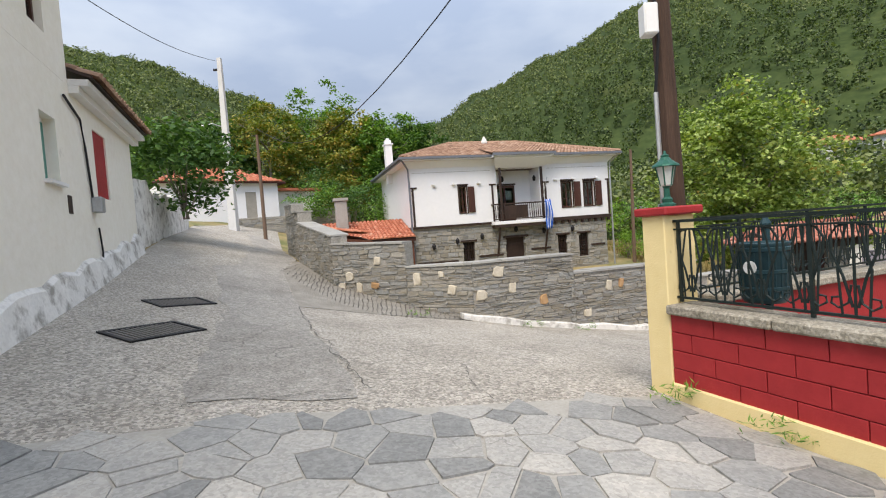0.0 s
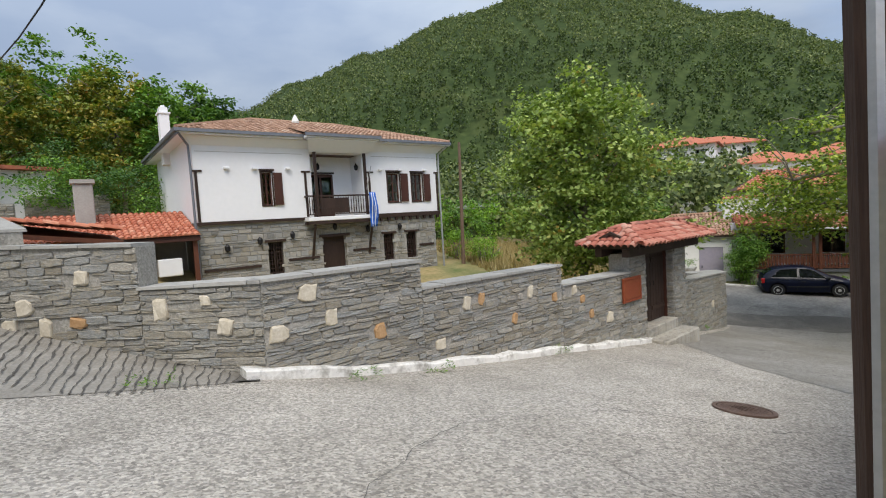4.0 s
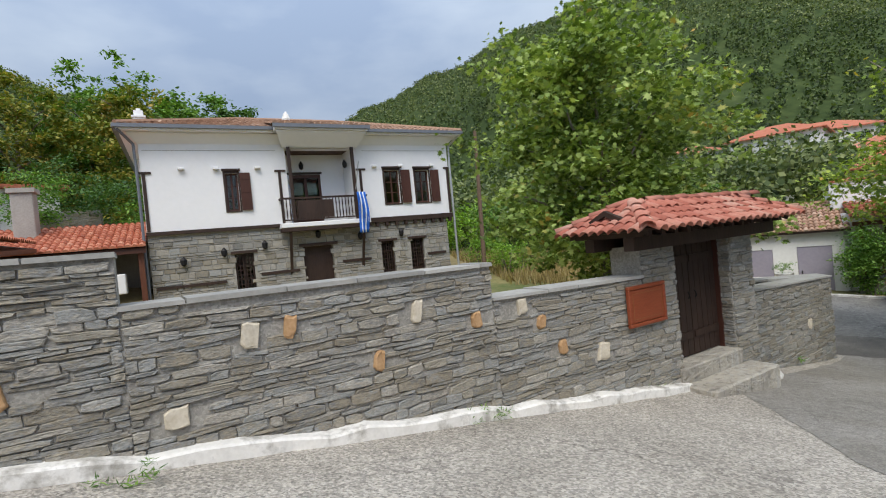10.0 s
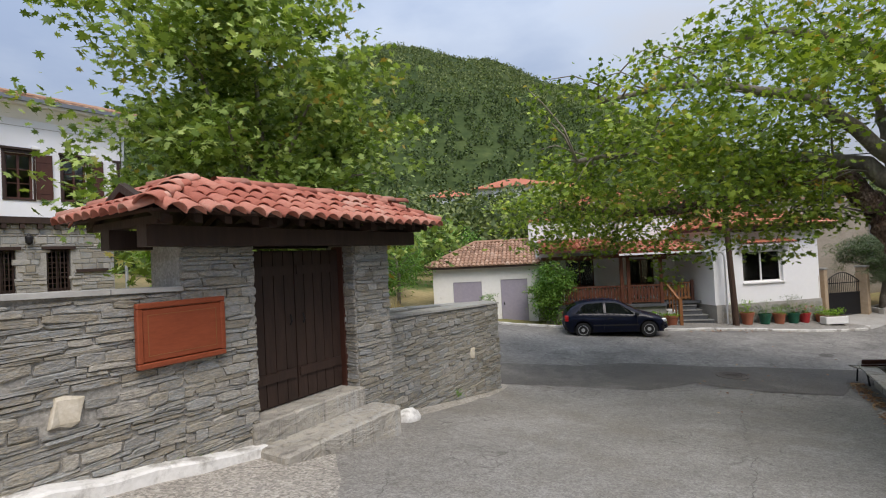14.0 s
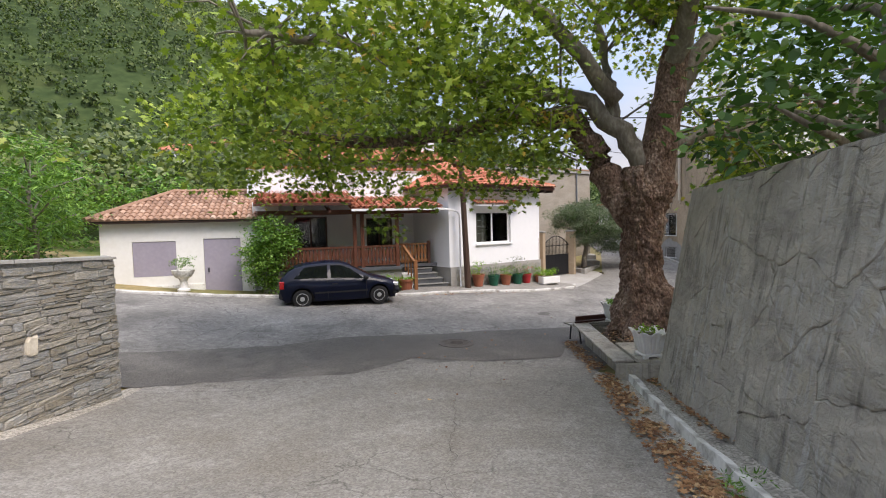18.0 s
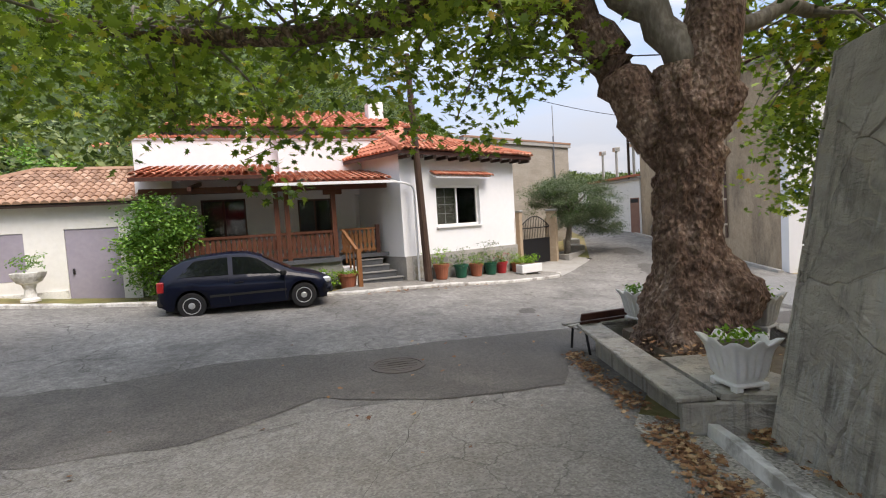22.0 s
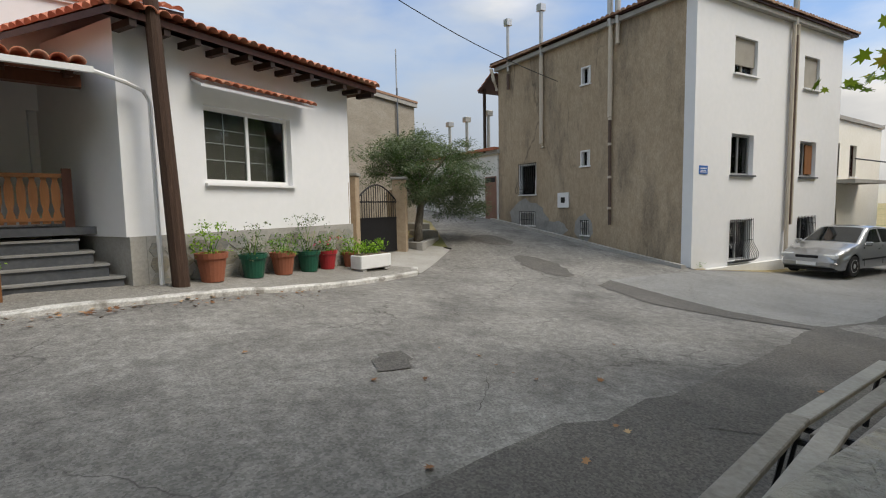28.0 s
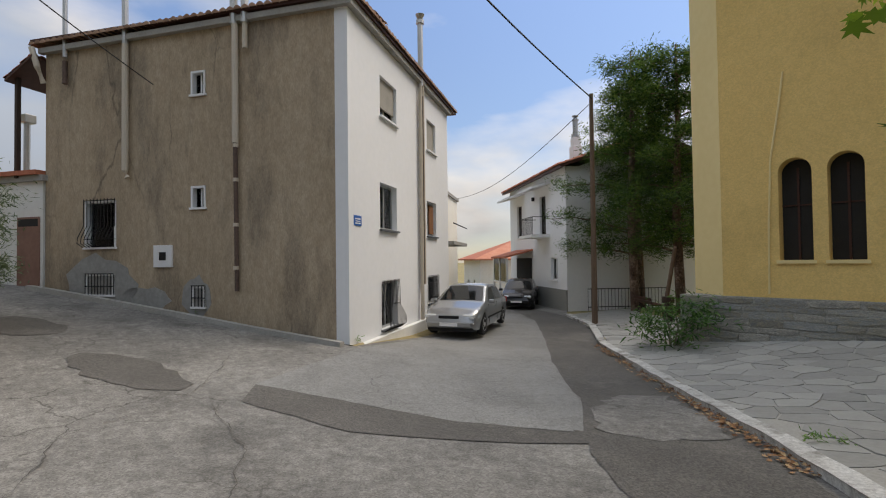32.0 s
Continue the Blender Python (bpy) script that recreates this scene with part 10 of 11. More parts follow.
PAVE = .075
for i, (x, y, mat_, r_, h_, t_, lf, lab, pt) in enumerate((
        (30.6, 17.25, TERRACOTTA, .21, .4, .35, LEAF_LIME, "large terracotta pot with bushy green plant", None),
        (31.35, 16.88, POT_GREEN, .2, .36, .4, LEAF_OLIVE, "green plastic pot with a spindly plant", None),
        (32.05, 16.6, TERRACOTTA, .2, .36, .25, LEAF_MID, "terracotta pot with a low green plant", None),
        (32.75, 16.32, POT_GREEN, .2, .36, .55, LEAF_OLIVE, "green plastic pot with a tall grey-green plant", None),
        (33.35, 16.1, POT_RED, .18, .34, .25, LEAF_MID, "red plastic pot with pink flowers", PETAL_PINK),
        (34.0, 15.75, TERRACOTTA, .15, .28, .25, LEAF_LIME, "small terracotta pot with a green plant", None),
        (28.35, 19.25, TERRACOTTA, .24, .36, .05, LEAF_LIME, "wide terracotta pot beside the porch steps", None))):
    flower_pot(x, y, gz(x, y) + (PAVE if i < 6 else .02), r_ * 1.15, h_ * 1.2, mat_, lab, lf, 300 + i, t_ * 1.3, 18, pt)
bush("potted_shrub", 27.85, 19.75, gz(27.85, 19.75), (.42, .42, .32), 26, LEAF_LIME, "bright green leafy plant at the foot of the porch", 311, .09, per=20, spread=.14)
tr = thing("trough_planter", pose(33.75, 15.2, gz(33.75, 15.2) + .075, 0, 0, -37), "white stone trough planter with a bright green plant", "planter")
part("trough", boxes((-.46, .46, -.19, .19, .05, .36), bevel=.02), URN_WHITE, tr)
part("soil", boxes((-.41, .41, -.15, .15, .362, .375)), SOIL, tr)
for u in (-.34, .34):
    part("foot", boxes((u - .06, u + .06, -.16, .16, 0, .048)), URN_GREY, tr)
rng_ = random.Random(5)
crown(tr, "plant", [(rng_.uniform(-.36, .36), rng_.uniform(-.14, .14), .44 + rng_.uniform(0, .22), rng_.uniform(.6, 1.1)) for _ in range(34)], rng_, .06, LEAF_LIME, "oval", per=20, spread=.12)
sp = thing("stone_planter", pose(23.15, 24.75, gz(23.15, 24.75) + .05, 0, 0, -46), "weathered stone pedestal planter with a small bush", "planter")
part("pedestal", lathe(bmesh.new(), ((.2, 0), (.2, .06), (.13, .1), (.11, .3), (.15, .42)), 20), LIME, sp, smooth=False)
part("basin", lathe(bmesh.new(), ((.15, .421), (.25, .47), (.33, .6), (.36, .7), (.33, .71), (.28, .62)), 24), LIME, sp, "round whitewashed stone basin")
rng_ = random.Random(6)
crown(sp, "plant", [(rng_.uniform(-.28, .28), rng_.uniform(-.2, .2), .78 + rng_.uniform(0, .34), rng_.uniform(.6, 1.1)) for _ in range(26)], rng_, .06, LEAF_MID, "oval", per=18, spread=.12)
bush("oleander_bush", 32.2, 1.0, gz(32.2, 1.0) + .06, (.95, .85, .6), 60, LEAF_DARK, "dark oleander bush against the church wall", 320, .2, "blade", per=26, spread=.35)


# ---- garden gate and olive tree ----
BRICKISH = surface("pillar_brick", ((.2, (.26, .19, .13)), (.5, (.38, .29, .2)), (.8, (.46, .38, .28))), scale=7, fine=24, bump=.6, bump_scale=22)
gg = thing("garden_gate", pose(0, 0, 0), "arched black iron garden gate between stone posts", "gate")
GP = ((35.25, 16.0), (37.3, 15.0))
for k, (x, y) in enumerate(GP):
    zb = gz(x, y)
    p_ = part("gate_post", boxes((x - .2, x + .2, y - .2, y + .2, zb - .1, -1.4), bevel=.02), BRICKISH, gg, "ochre stone gate post")
    part("post_cap", boxes((x - .24, x + .24, y - .24, y + .24, -1.398, -1.32), bevel=.015), CAPSTONE, p_)
GM = facade(*GP)
GL = math.hypot(GP[1][0] - GP[0][0], GP[1][1] - GP[0][1])
g0 = gz(36.3, 15.5)
for k in range(18):
    u = .26 + (GL - .52) * k / 17
    top = -2.0 + .42 * math.sin(math.pi * (u - .2) / (GL - .4))
    b = tube(bmesh.new(), [(u, 0, g0 + .08), (u, 0, top)], .011, 5); b.transform(GM)
    part("gate_bar", b, METAL_BLACK, gg)
ar = tube(bmesh.new(), [(.22 + (GL - .44) * i / 16, 0, -2.0 + .42 * math.sin(math.pi * i / 16)) for i in range(17)], .022, 6); ar.transform(GM)
part("gate_arch", ar, METAL_BLACK, gg)
for z_ in (g0 + .1, -2.05, -2.5):
    b = boxes((.2, GL - .2, -.02, .02, z_ - .02, z_ + .02)); b.transform(GM)
    part("gate_rail", b, METAL_BLACK, gg)
b = boxes((.2, GL - .2, -.008, .008, g0 + .12, -2.52)); b.transform(GM)
part("gate_panel", b, METAL_BLACK, gg)
gw = facade((34.45, 15.85), (35.05, 16.1))
solid("garden_wall", boxes((-.1, .62, 0, .25, -4, -1.6)), BRICKISH, "low ochre stone wall beside the garden gate", "wall", "structure", gw)
solid("garden_wall_rear", boxes((0, 2.6, 0, .25, -4, -1.7)), BRICKISH, "ochre garden wall behind the olive tree", "wall", "structure", facade((37.5, 15.05), (40.0, 15.6)))
OB = [(37.4, 14.35), (39.8, 14.0), (40.2, 14.9), (37.9, 15.2)]
ob_ = thing("olive_bed", pose(0, 0, 0), "low concrete bed under the olive tree", "planter", kind="structure")
for a, b in zip(OB, OB[1:] + OB[:1]):
    f_ = boxes((0, math.hypot(b[0] - a[0], b[1] - a[1]) - .01, 0, .2, -4.2, -3.3 + .02), bevel=.015); f_.transform(facade(a, b))
    part("edge", f_, CEMENT, ob_)
part("soil", prism(bmesh.new(), [(37.6, 14.5), (39.6, 14.2), (39.95, 14.8), (38, 15.0)], -4.2, -3.37), SOIL, ob_)
ol = thing("olive_tree", pose(38.6, 14.6, -3.4), "silvery olive tree with a leaning trunk and drooping crown", "tree")
rng_ = random.Random(41)
tb = bmesh.new()
tube(tb, [(-.1, 0, -.1), (.0, .0, .5), (.22, -.05, 1.0), (.3, -.1, 1.5), (.2, -.1, 2.0)], [.17, .13, .12, .1, .07], 9)
part("trunk", tb, BARK_GREY, ol, smooth=True)
for k in range(9):
    lb = bmesh.new()
    a = k * 2.4
    limb(lb, (.25, -.08, 1.2 + .08 * k), (math.cos(a) * 1.5, math.sin(a) * 1.5, 2.2 + .1 * k), .05, .01, rng_, .08, 4, 5)
    part("limb", lb, BARK_GREY, ol)
cl = [(x, y, z, k) for x, y, z, k in shell_clumps(rng_, (0, 0, 2.45), (2.15, 2.15, 1.25), 190, .3)] + [(1.0 + rng_.uniform(-.9, .9), -1.2 + rng_.uniform(-.9, .9), 1.6 + rng_.uniform(-.7, .6), 1) for _ in range(60)]
crown(ol, "crown", cl, rng_, .13, LEAF_OLIVE, "blade", per=170, spread=.3, droop=.1)
cr2 = crown(ol, "inner_crown", [(x * .75, y * .75, 2.45 + (z - 2.45) * .75, k) for x, y, z, k in cl[:90]], rng_, .14, LEAF_DARK, "blade", per=60, spread=.35)
for k, (x, y, w, d, h) in enumerate(((40.4, 14.6, 1.5, .7, .2), (41.6, 14.9, 1.2, .6, .3))):
    solid("concrete_ledge", boxes((-w / 2, w / 2, -d / 2, d / 2, -.3, h), bevel=.03), CEMENT, "pale concrete ledge beside the sloping street", "ledge", "structure", pose(x, y, gz(x, y), 0, 0, 20))


# ---- houses beyond ----
def plain_house(name, m, w, d, z0, z1, material, label, roof="", holes=(), roof_mat=None, rise=1.3, over=.4):
    """A house on the frame m: front with openings, sides, back and a roof."""
    th = thing(name, m, label, "house")
    part("front_wall", pierced(0, w, z0, z1, 0, .3, [h[:4] for h in holes]), material, th)
    part("side_wall", boxes((0, .3, .302, d, z0, z1)), material, th)
    part("side_wall", boxes((w - .3, w, .302, d, z0, z1)), material, th)
    part("back_wall", boxes((.302, w - .302, d - .3, d, z0, z1)), material, th)
    for h in holes:
        window(th, *h[:4], .12, "window", h[4] if len(h) > 4 else PVC, "", 1, 0, sill=PVC)
        # dark sheet added behind each opening as painted shade of an unlit room
        part("room_dark", boxes((h[0] - .1, h[1] + .1, .6, .62, h[2] - .1, h[3] + .1)), DARK, th)
    if roof == "gable":
        r0 = part("roof_deck", quad_slab(quad_slab(bmesh.new(), [(-over, -over, z1), (w + over, -over, z1), (w + over, d / 2, z1 + rise), (-over, d / 2, z1 + rise)], .14), [(-over, d / 2, z1 + rise), (w + over, d / 2, z1 + rise), (w + over, d + over, z1), (-over, d + over, z1)], .14), WOOD_BROWN, th)
        roof_plane(th, (-over, -over - .06, z1 + .01), (w + 2 * over, 0, 0), (0, d / 2 + over, rise), roof_mat or TILE_FAR, "red clay tiles", pitch=.24, row=.4, seed=31)
        for x in (0, w - .3):
            part("gable", slab_xz(bmesh.new(), [(.302, z1 - .14), (d - .302, z1 - .14), (d / 2, z1 + rise - .16)], 0, .3), material, th).data.transform(Matrix(((0, 1, 0, x), (1, 0, 0, 0), (0, 0, 1, 0), (0, 0, 0, 1))))
    elif roof == "hip":
        k = min(w, d) / 2
        part("roof_deck", quad_slab(quad_slab(quad_slab(quad_slab(bmesh.new(), [(-over, -over, z1), (w + over, -over, z1), (w - k, d / 2, z1 + rise), (k, d / 2, z1 + rise)], .12), [(w + over, -over, z1), (w + over, d + over, z1), (w - k, d / 2, z1 + rise)], .12),
                                        [(w + over, d + over, z1), (-over, d + over, z1), (k, d / 2, z1 + rise), (w - k, d / 2, z1 + rise)], .12), [(-over, d + over, z1), (-over, -over, z1), (k, d / 2, z1 + rise)], .12), roof_mat or TILE_FAR, th)
    else:
        part("roof_slab", boxes((-.1, w + .1, -.1, d + .1, z1 + .002, z1 + .16)), CEMENT, th)
    return th


WF = facade((48, -11.7), (40.4, -6.8))
wf = plain_house("white_house", WF, 9.04, 8.5, -4.8, 2.0, WHITE, "white two-storey house with a balcony and brown-red roof", "gable",
                 [(7.0, 7.9, -3.3, -2.2), (5.5, 6.4, -1.0, 1.0, WOOD_DARK), (1.5, 2.4, -1.0, .9, WOOD_DARK)], TILE_FAR, 1.6)
part("plinth", boxes((4.4, 9.06, -.06, -.002, -4.8, -3.7)), STONE_FAR, wf, "grey stone plinth")
part("balcony_slab", boxes((4.9, 7.0, -.95, -.002, -1.18, -1.03)), WHITE, wf)
for k in range(16):
    part("baluster", tube(bmesh.new(), [(4.95 + 2.0 * k / 15, -.9, -1.03), (4.95 + 2.0 * k / 15, -.9, -.15)], .012, 5), METAL_BLACK, wf)
part("balcony_rail", tube(bmesh.new(), [(4.95, -.02, -.15), (4.95, -.9, -.15), (6.95, -.9, -.15), (6.95, -.02, -.15)], .022, 6), METAL_BLACK, wf)
part("balcony_canopy", quad_slab(bmesh.new(), [(4.7, -1.0, 1.35), (7.2, -1.0, 1.35), (7.2, -.002, 1.6), (4.7, -.002, 1.6)], .12), WHITE, wf)
part("upper_canopy", quad_slab(bmesh.new(), [(.6, -1.0, 1.35), (3.0, -1.0, 1.35), (3.0, -.002, 1.6), (.6, -.002, 1.6)], .12), WHITE, wf)
part("entrance_canopy", quad_slab(bmesh.new(), [(1.2, -1.6, -2.1), (4.3, -1.6, -2.1), (4.3, -.002, -1.7), (1.2, -.002, -1.7)], .1), TILE_FAR, wf, "red tiled entrance canopy")
gl = part("glazed_porch", boxes((1.3, 1.4, -1.5, -1.4, -4.6, -2.2), (4.1, 4.2, -1.5, -1.4, -4.6, -2.2), (2.65, 2.75, -1.5, -1.4, -4.6, -2.2), (1.3, 4.2, -1.5, -1.4, -3.6, -3.5)), PVC, wf, "white-framed glazed porch")
# dark sheet paints the shade inside the glazed porch
part("porch_back", boxes((1.4, 4.1, -.05, -.002, -4.6, -2.2)), DARK, wf)
for x0 in (1.4, 2.75):
    part("pane", boxes((x0, x0 + 1.25 if x0 < 2 else 4.1, -1.46, -1.45, -3.5, -2.2)), GLASS, gl).visible_shadow = False
ch = part("chimney", boxes((1.3, 1.9, 3.5, 4.1, 2.6, 4.7), (1.36, 1.84, 3.56, 4.04, 4.702, 5.25), bevel=.02), WHITE, wf, "tall slim white chimney")
part("chimney_pot", lathe(bmesh.new(), ((.26, 5.25), (.26, 5.4), (.17, 5.42), (.17, 6.3), (.21, 6.3), (.21, 6.38), (.13, 6.4), (.13, 6.55), (.2, 6.56), (.2, 6.62), (.01, 6.68)), 14, (1.6, 3.8, 0)), METAL_GREY, ch, "grey metal flue with a cowl")
part("wall_lamp", boxes((4.6, 4.72, -.14, -.002, .9, 1.1)), METAL_BLACK, wf)

plain_house("red_roofed_house", facade((60.5, -19.5), (53.5, -14.5)), 8.6, 7, -6, -2.2, WHITE_OLD, "low white house with a red hipped roof", "hip", [(2.2, 3.2, -5.2, -4.0), (5.4, 6.2, -5.2, -3.9)], TILE_FAR, 1.5, .5)
bh = plain_house("beige_house", facade((43.9, -1.6), (48.6, -7.6)) , 7.6, 6, -5, 1.2, CREAM, "beige house with a red chimney beyond the tall building", "", [(1.0, 1.9, -1.2, .2, WOOD_BROWN), (3.2, 4.1, -1.2, .2, WOOD_BROWN), (1.0, 1.9, -4.1, -2.6, WOOD_BROWN)])
c_ = part("chimney", boxes((.5, 1.05, 1.2, 1.75, 1.2, 3.9), bevel=.03), RED_PAINT, bh, "tall red brick chimney")
part("chimney_cap", boxes((.42, 1.13, 1.12, 1.83, 3.902, 4.05)), CEMENT, c_)
part("antenna", tube(bmesh.new(), [(2.2, 1, 1.3), (2.2, 1, 3.4)], .02, 5), METAL_GREY, bh)
part("balcony_slab", boxes((.4, 4.6, -1.0, -.002, -1.55, -1.4)), CEMENT, bh)
part("balcony_rail", tube(bmesh.new(), [(.4, -.98, -.6), (4.6, -.98, -.6)], .03, 5), METAL_BLACK, bh)

REAR_RENDER = surface("brown_grey_render", ((.2, (.22, .19, .15)), (.5, (.32, .285, .235)), (.8, (.41, .375, .32))), scale=1.2, fine=12, rough=.95, bump=.7, bump_scale=26, stretch=(1, 1, 2.5), grain=.15, grain_size=30)
RH = facade((37.2, 18.7), (43.7, 15.2))
rh = plain_house("rear_house", RH, 7.4, 5, -4, 1.95, REAR_RENDER, "brown-grey rendered house behind the garden with a tiled edge", "", (), None)
part("tile_edge", boxes((-.1, 7.5, -.12, .2, 2.115, 2.2)), TILE_OLD, rh, "edge of old clay tiles")
part("flue", tube(bmesh.new(), [(6.6, .3, 2.0), (6.6, .3, 4.2)], .03, 6), METAL_GREY, rh)
part("flue", tube(bmesh.new(), [(6.1, -.08, -2), (6.1, -.08, 2.5)], .04, 6), GUTTER, rh)
GW = facade((36.66 + .832 * 16, 6.77 + .555 * 16), (36.66 + .832 * 8.86, 6.77 + .555 * 8.86))
gwh = plain_house("garage", GW, 7.13, 4, -4, 0, WHITE_OLD, "white garage with a rusty brown steel door", "", ())
part("garage_door", boxes((6.25, 7.05, -.03, -.002, -2.95, -.95)), DOOR_RUST, gwh, "rusty brown steel door")
part("door_light", boxes((6.3, 7.0, -.036, -.031, -1.2, -1.0)), DARK, gwh)
part("roof_edge", boxes((-.2, 7.13, -.2, .3, .162, .28)), TILE_FAR, gwh)
for x in (2.0, 3.6, 5.4):
    fl = part("flue", tube(bmesh.new(), [(x, .8, .1), (x, .8, 1.9)], .08, 8), STEEL, gwh, "galvanised flue")
    part("flue_cap", boxes((x - .16, x + .16, .64, .96, 1.9, 2.15), bevel=.02), STEEL, fl)

# hillside houses with red roofs
for k, (az, r, w, z0, z1, mt) in enumerate(((41.5, 78, 9, 4, 9.0, WHITE), (45.5, 84, 10, 3.5, 9.5, WHITE_OLD), (50, 70, 9, .5, 5.5, WHITE), (54.5, 76, 8, 1, 6, CREAM), (57.5, 62, 8, -1.5, 3.2, WHITE), (36.5, 92, 8, 5, 10, WHITE))):
    x, y = r * math.sin(radians(az)), r * math.cos(radians(az))
    plain_house("hill_house", pose(x, y, 0, 0, 0, -az + (-14, 10, 22, -8, 12, 4)[k]), w, 7, z0 - 4, z1, mt, "white hillside house with a red clay roof", "hip", [(1.2, 2.4, z1 - 2.0, z1 - .7), (w / 2 - .5, w / 2 + .7, z1 - 2.0, z1 - .7), (w - 2.4, w - 1.2, z1 - 2.0, z1 - .7)], TILE_FAR, 1.5, .5)
pv = thing("pavilion", pose(19.5, 45.5, 0, 0, 0, -20), "small open pavilion with a purple-grey roof", "pavilion")
part("roof", quad_slab(bmesh.new(), [(-2.2, -1.5, 2.2), (2.2, -1.5, 2.2), (2.0, 1.5, 2.6), (-2.0, 1.5, 2.6)], .15), SHUTTER_LILAC, pv)
for x in (-1.9, 1.9):
    for y in (-1.2, 1.2):
        part("post", boxes((x - .06, x + .06, y - .06, y + .06, -2, 2.06)), WOOD_BROWN, pv)

# churchyard corner: fence, bench, wooden post
fe = thing("churchyard_fence", pose(0, 0, 0), "black iron fence before the white house", "fence")
FA, FB = (39.4, -6.9), (37.2, -9.9)
FM = facade(FA, FB)
FL = math.hypot(FA[0] - FB[0], FA[1] - FB[1])
zf = gz(38.3, -8.4)
for k in range(25):
    b = tube(bmesh.new(), [(FL * k / 24, 0, zf), (FL * k / 24, 0, zf + 1.0)], .011, 5); b.transform(FM)
    part("fence_bar", b, METAL_BLACK, fe)
for z_ in (.15, .95):
    b = boxes((0, FL, -.015, .015, zf + z_, zf + z_ + .035)); b.transform(FM)
    part("fence_rail", b, METAL_BLACK, fe)
bench(36.9, -6.3, 140, 1.5, gz(36.5, -6) + .06, "brown wooden bench under the pines", group="", tone=WOOD_RED)
solid("wooden_post", tube(bmesh.new(), [(0, 0, 0), (-.15, .1, 1.0), (-.5, .3, 2.4)], [.07, .065, .06], 8), POLE_PALE, "leaning wooden post beside the church", "post", m=pose(34.4, -3.4, gz(34.4, -3.4)))
solid("litter_post", lathe(bmesh.new(), ((.12, 0), (.14, .6), (.18, .62), (.18, .8), (.02, .82)), 12), WOOD_DARK, "short dark wooden litter bin", "bin", m=pose(34.1, -3.0, gz(34.1, -3.0) + .05))


# ---- pines ----
def pine(x, y, h, r, seed):
    z = gz(x, y)
    th = thing("pine_tree", pose(x, y, z), "tall dark pine tree beside the church", "tree", "pines by the church")
    rng = random.Random(seed)
    bm = bmesh.new()
    tube(bm, [(0, 0, -.3), (.1, .05, h * .35), (-.05, .1, h * .7), (0, 0, h)], [.2, .16, .1, .03], 9)
    part("trunk", bm, BARK, th, smooth=True)
    clumps = []
    for k in range(26):
        t = k / 25
        zz = h * (.22 + .74 * t)
        a = k * 2.4 + rng.uniform(-.3, .3)
        l = r * (1 - .65 * t) * rng.uniform(.65, 1.1)
        lb = bmesh.new()
        end = (math.cos(a) * l, math.sin(a) * l, zz + .25 * l - .3)
        limb(lb, (0, 0, zz), end, .05, .015, rng, .06, 4, 5)
        part("branch", lb, BARK, th)
        for j in range(14):
            u = .3 + .75 * j / 13
            clumps.append((end[0] * u + rng.uniform(-.5, .5), end[1] * u + rng.uniform(-.5, .5), zz + (end[2] - zz) * u + rng.uniform(-.25, .35), rng.uniform(.6, 1.2)))
    crown(th, "crown", clumps, rng, .2, LEAF_PINE, "blade", per=105, spread=.36, flat=.8, droop=-.3)


pine(38.3, -9.6, 10.8, 3.4, 51)
pine(37.4, -7.3, 11.0, 3.7, 52)
pine(35.4, -7.0, 10.4, 3.0, 53)
pine(35.0, -10.5, 10.5, 3.4, 54)

# ---- trees and undergrowth beyond the mansion ----
for k, (x, y, h, r, mat_, lab) in enumerate(((-14.5, 43, 10.5, 3.6, LEAF_RUSSET, "broad tree with russet-tinged leaves behind the shed"), (-11, 46.5, 11.5, 4.0, LEAF_MID, "tall green tree behind the shed"), (-7.6, 44, 10.6, 3.6, LEAF_RUSSET, "broad tree with russet-tinged leaves behind the shed"),
                                             (-4.4, 43, 8.8, 3.2, LEAF_MID, "green tree behind the terrace walls"), (-1.4, 45, 8.0, 3.0, LEAF_DARK, "dark green tree behind the mansion"), (-18.5, 42, 9.0, 3.4, LEAF_DARK, "dark green tree at the head of the lane"), (-22.5, 38, 9.0, 3.4, LEAF_MID, "green tree at the head of the lane"))):
    tree("village_tree", x, y, h, r, mat_, lab, 400 + k, .3, 330, per=36, spread=.42, z0=3.0, low=.55, squash=.46)
for k, (x, y, rx, rz, mat_) in enumerate(((-7.8, 31.5, 1.6, 1.3, LEAF_MID), (-5.6, 33.5, 1.9, 1.5, LEAF_DARK), (-3.2, 33, 1.6, 1.2, LEAF_MID), (-8.8, 35.5, 2.2, 1.8, LEAF_DARK), (-1.2, 35, 1.7, 1.4, LEAF_LIME), (-4.6, 37.5, 2.4, 1.9, LEAF_MID))):
    bush("terrace_bush", x, y, gz(x, y) + 1.2, (rx, rx, rz), 60, mat_, "leafy bush growing over the terrace walls", 420 + k, .16, per=36, spread=.45, stems=False)
for k, (x, y, rx, rz) in enumerate(((12.2, 28.6, .8, .8), (13.2, 29.4, .9, .7), (11.6, 30.6, .7, .9))):
    bush("lime_shrub", x, y, gz(x, y), (rx, rx, rz), 40, LEAF_LIME, "bright lime-green shrub beside the mansion", 440 + k, .1, per=40, spread=.3)
tree("walnut_tree", 20.4, 27.9, 4.6, 1.7, LEAF_MID, "feathery green tree beside the outbuilding", 450, .3, 90, "blade", per=40, trunk=.09, spread=.55, low=.55, squash=.45)
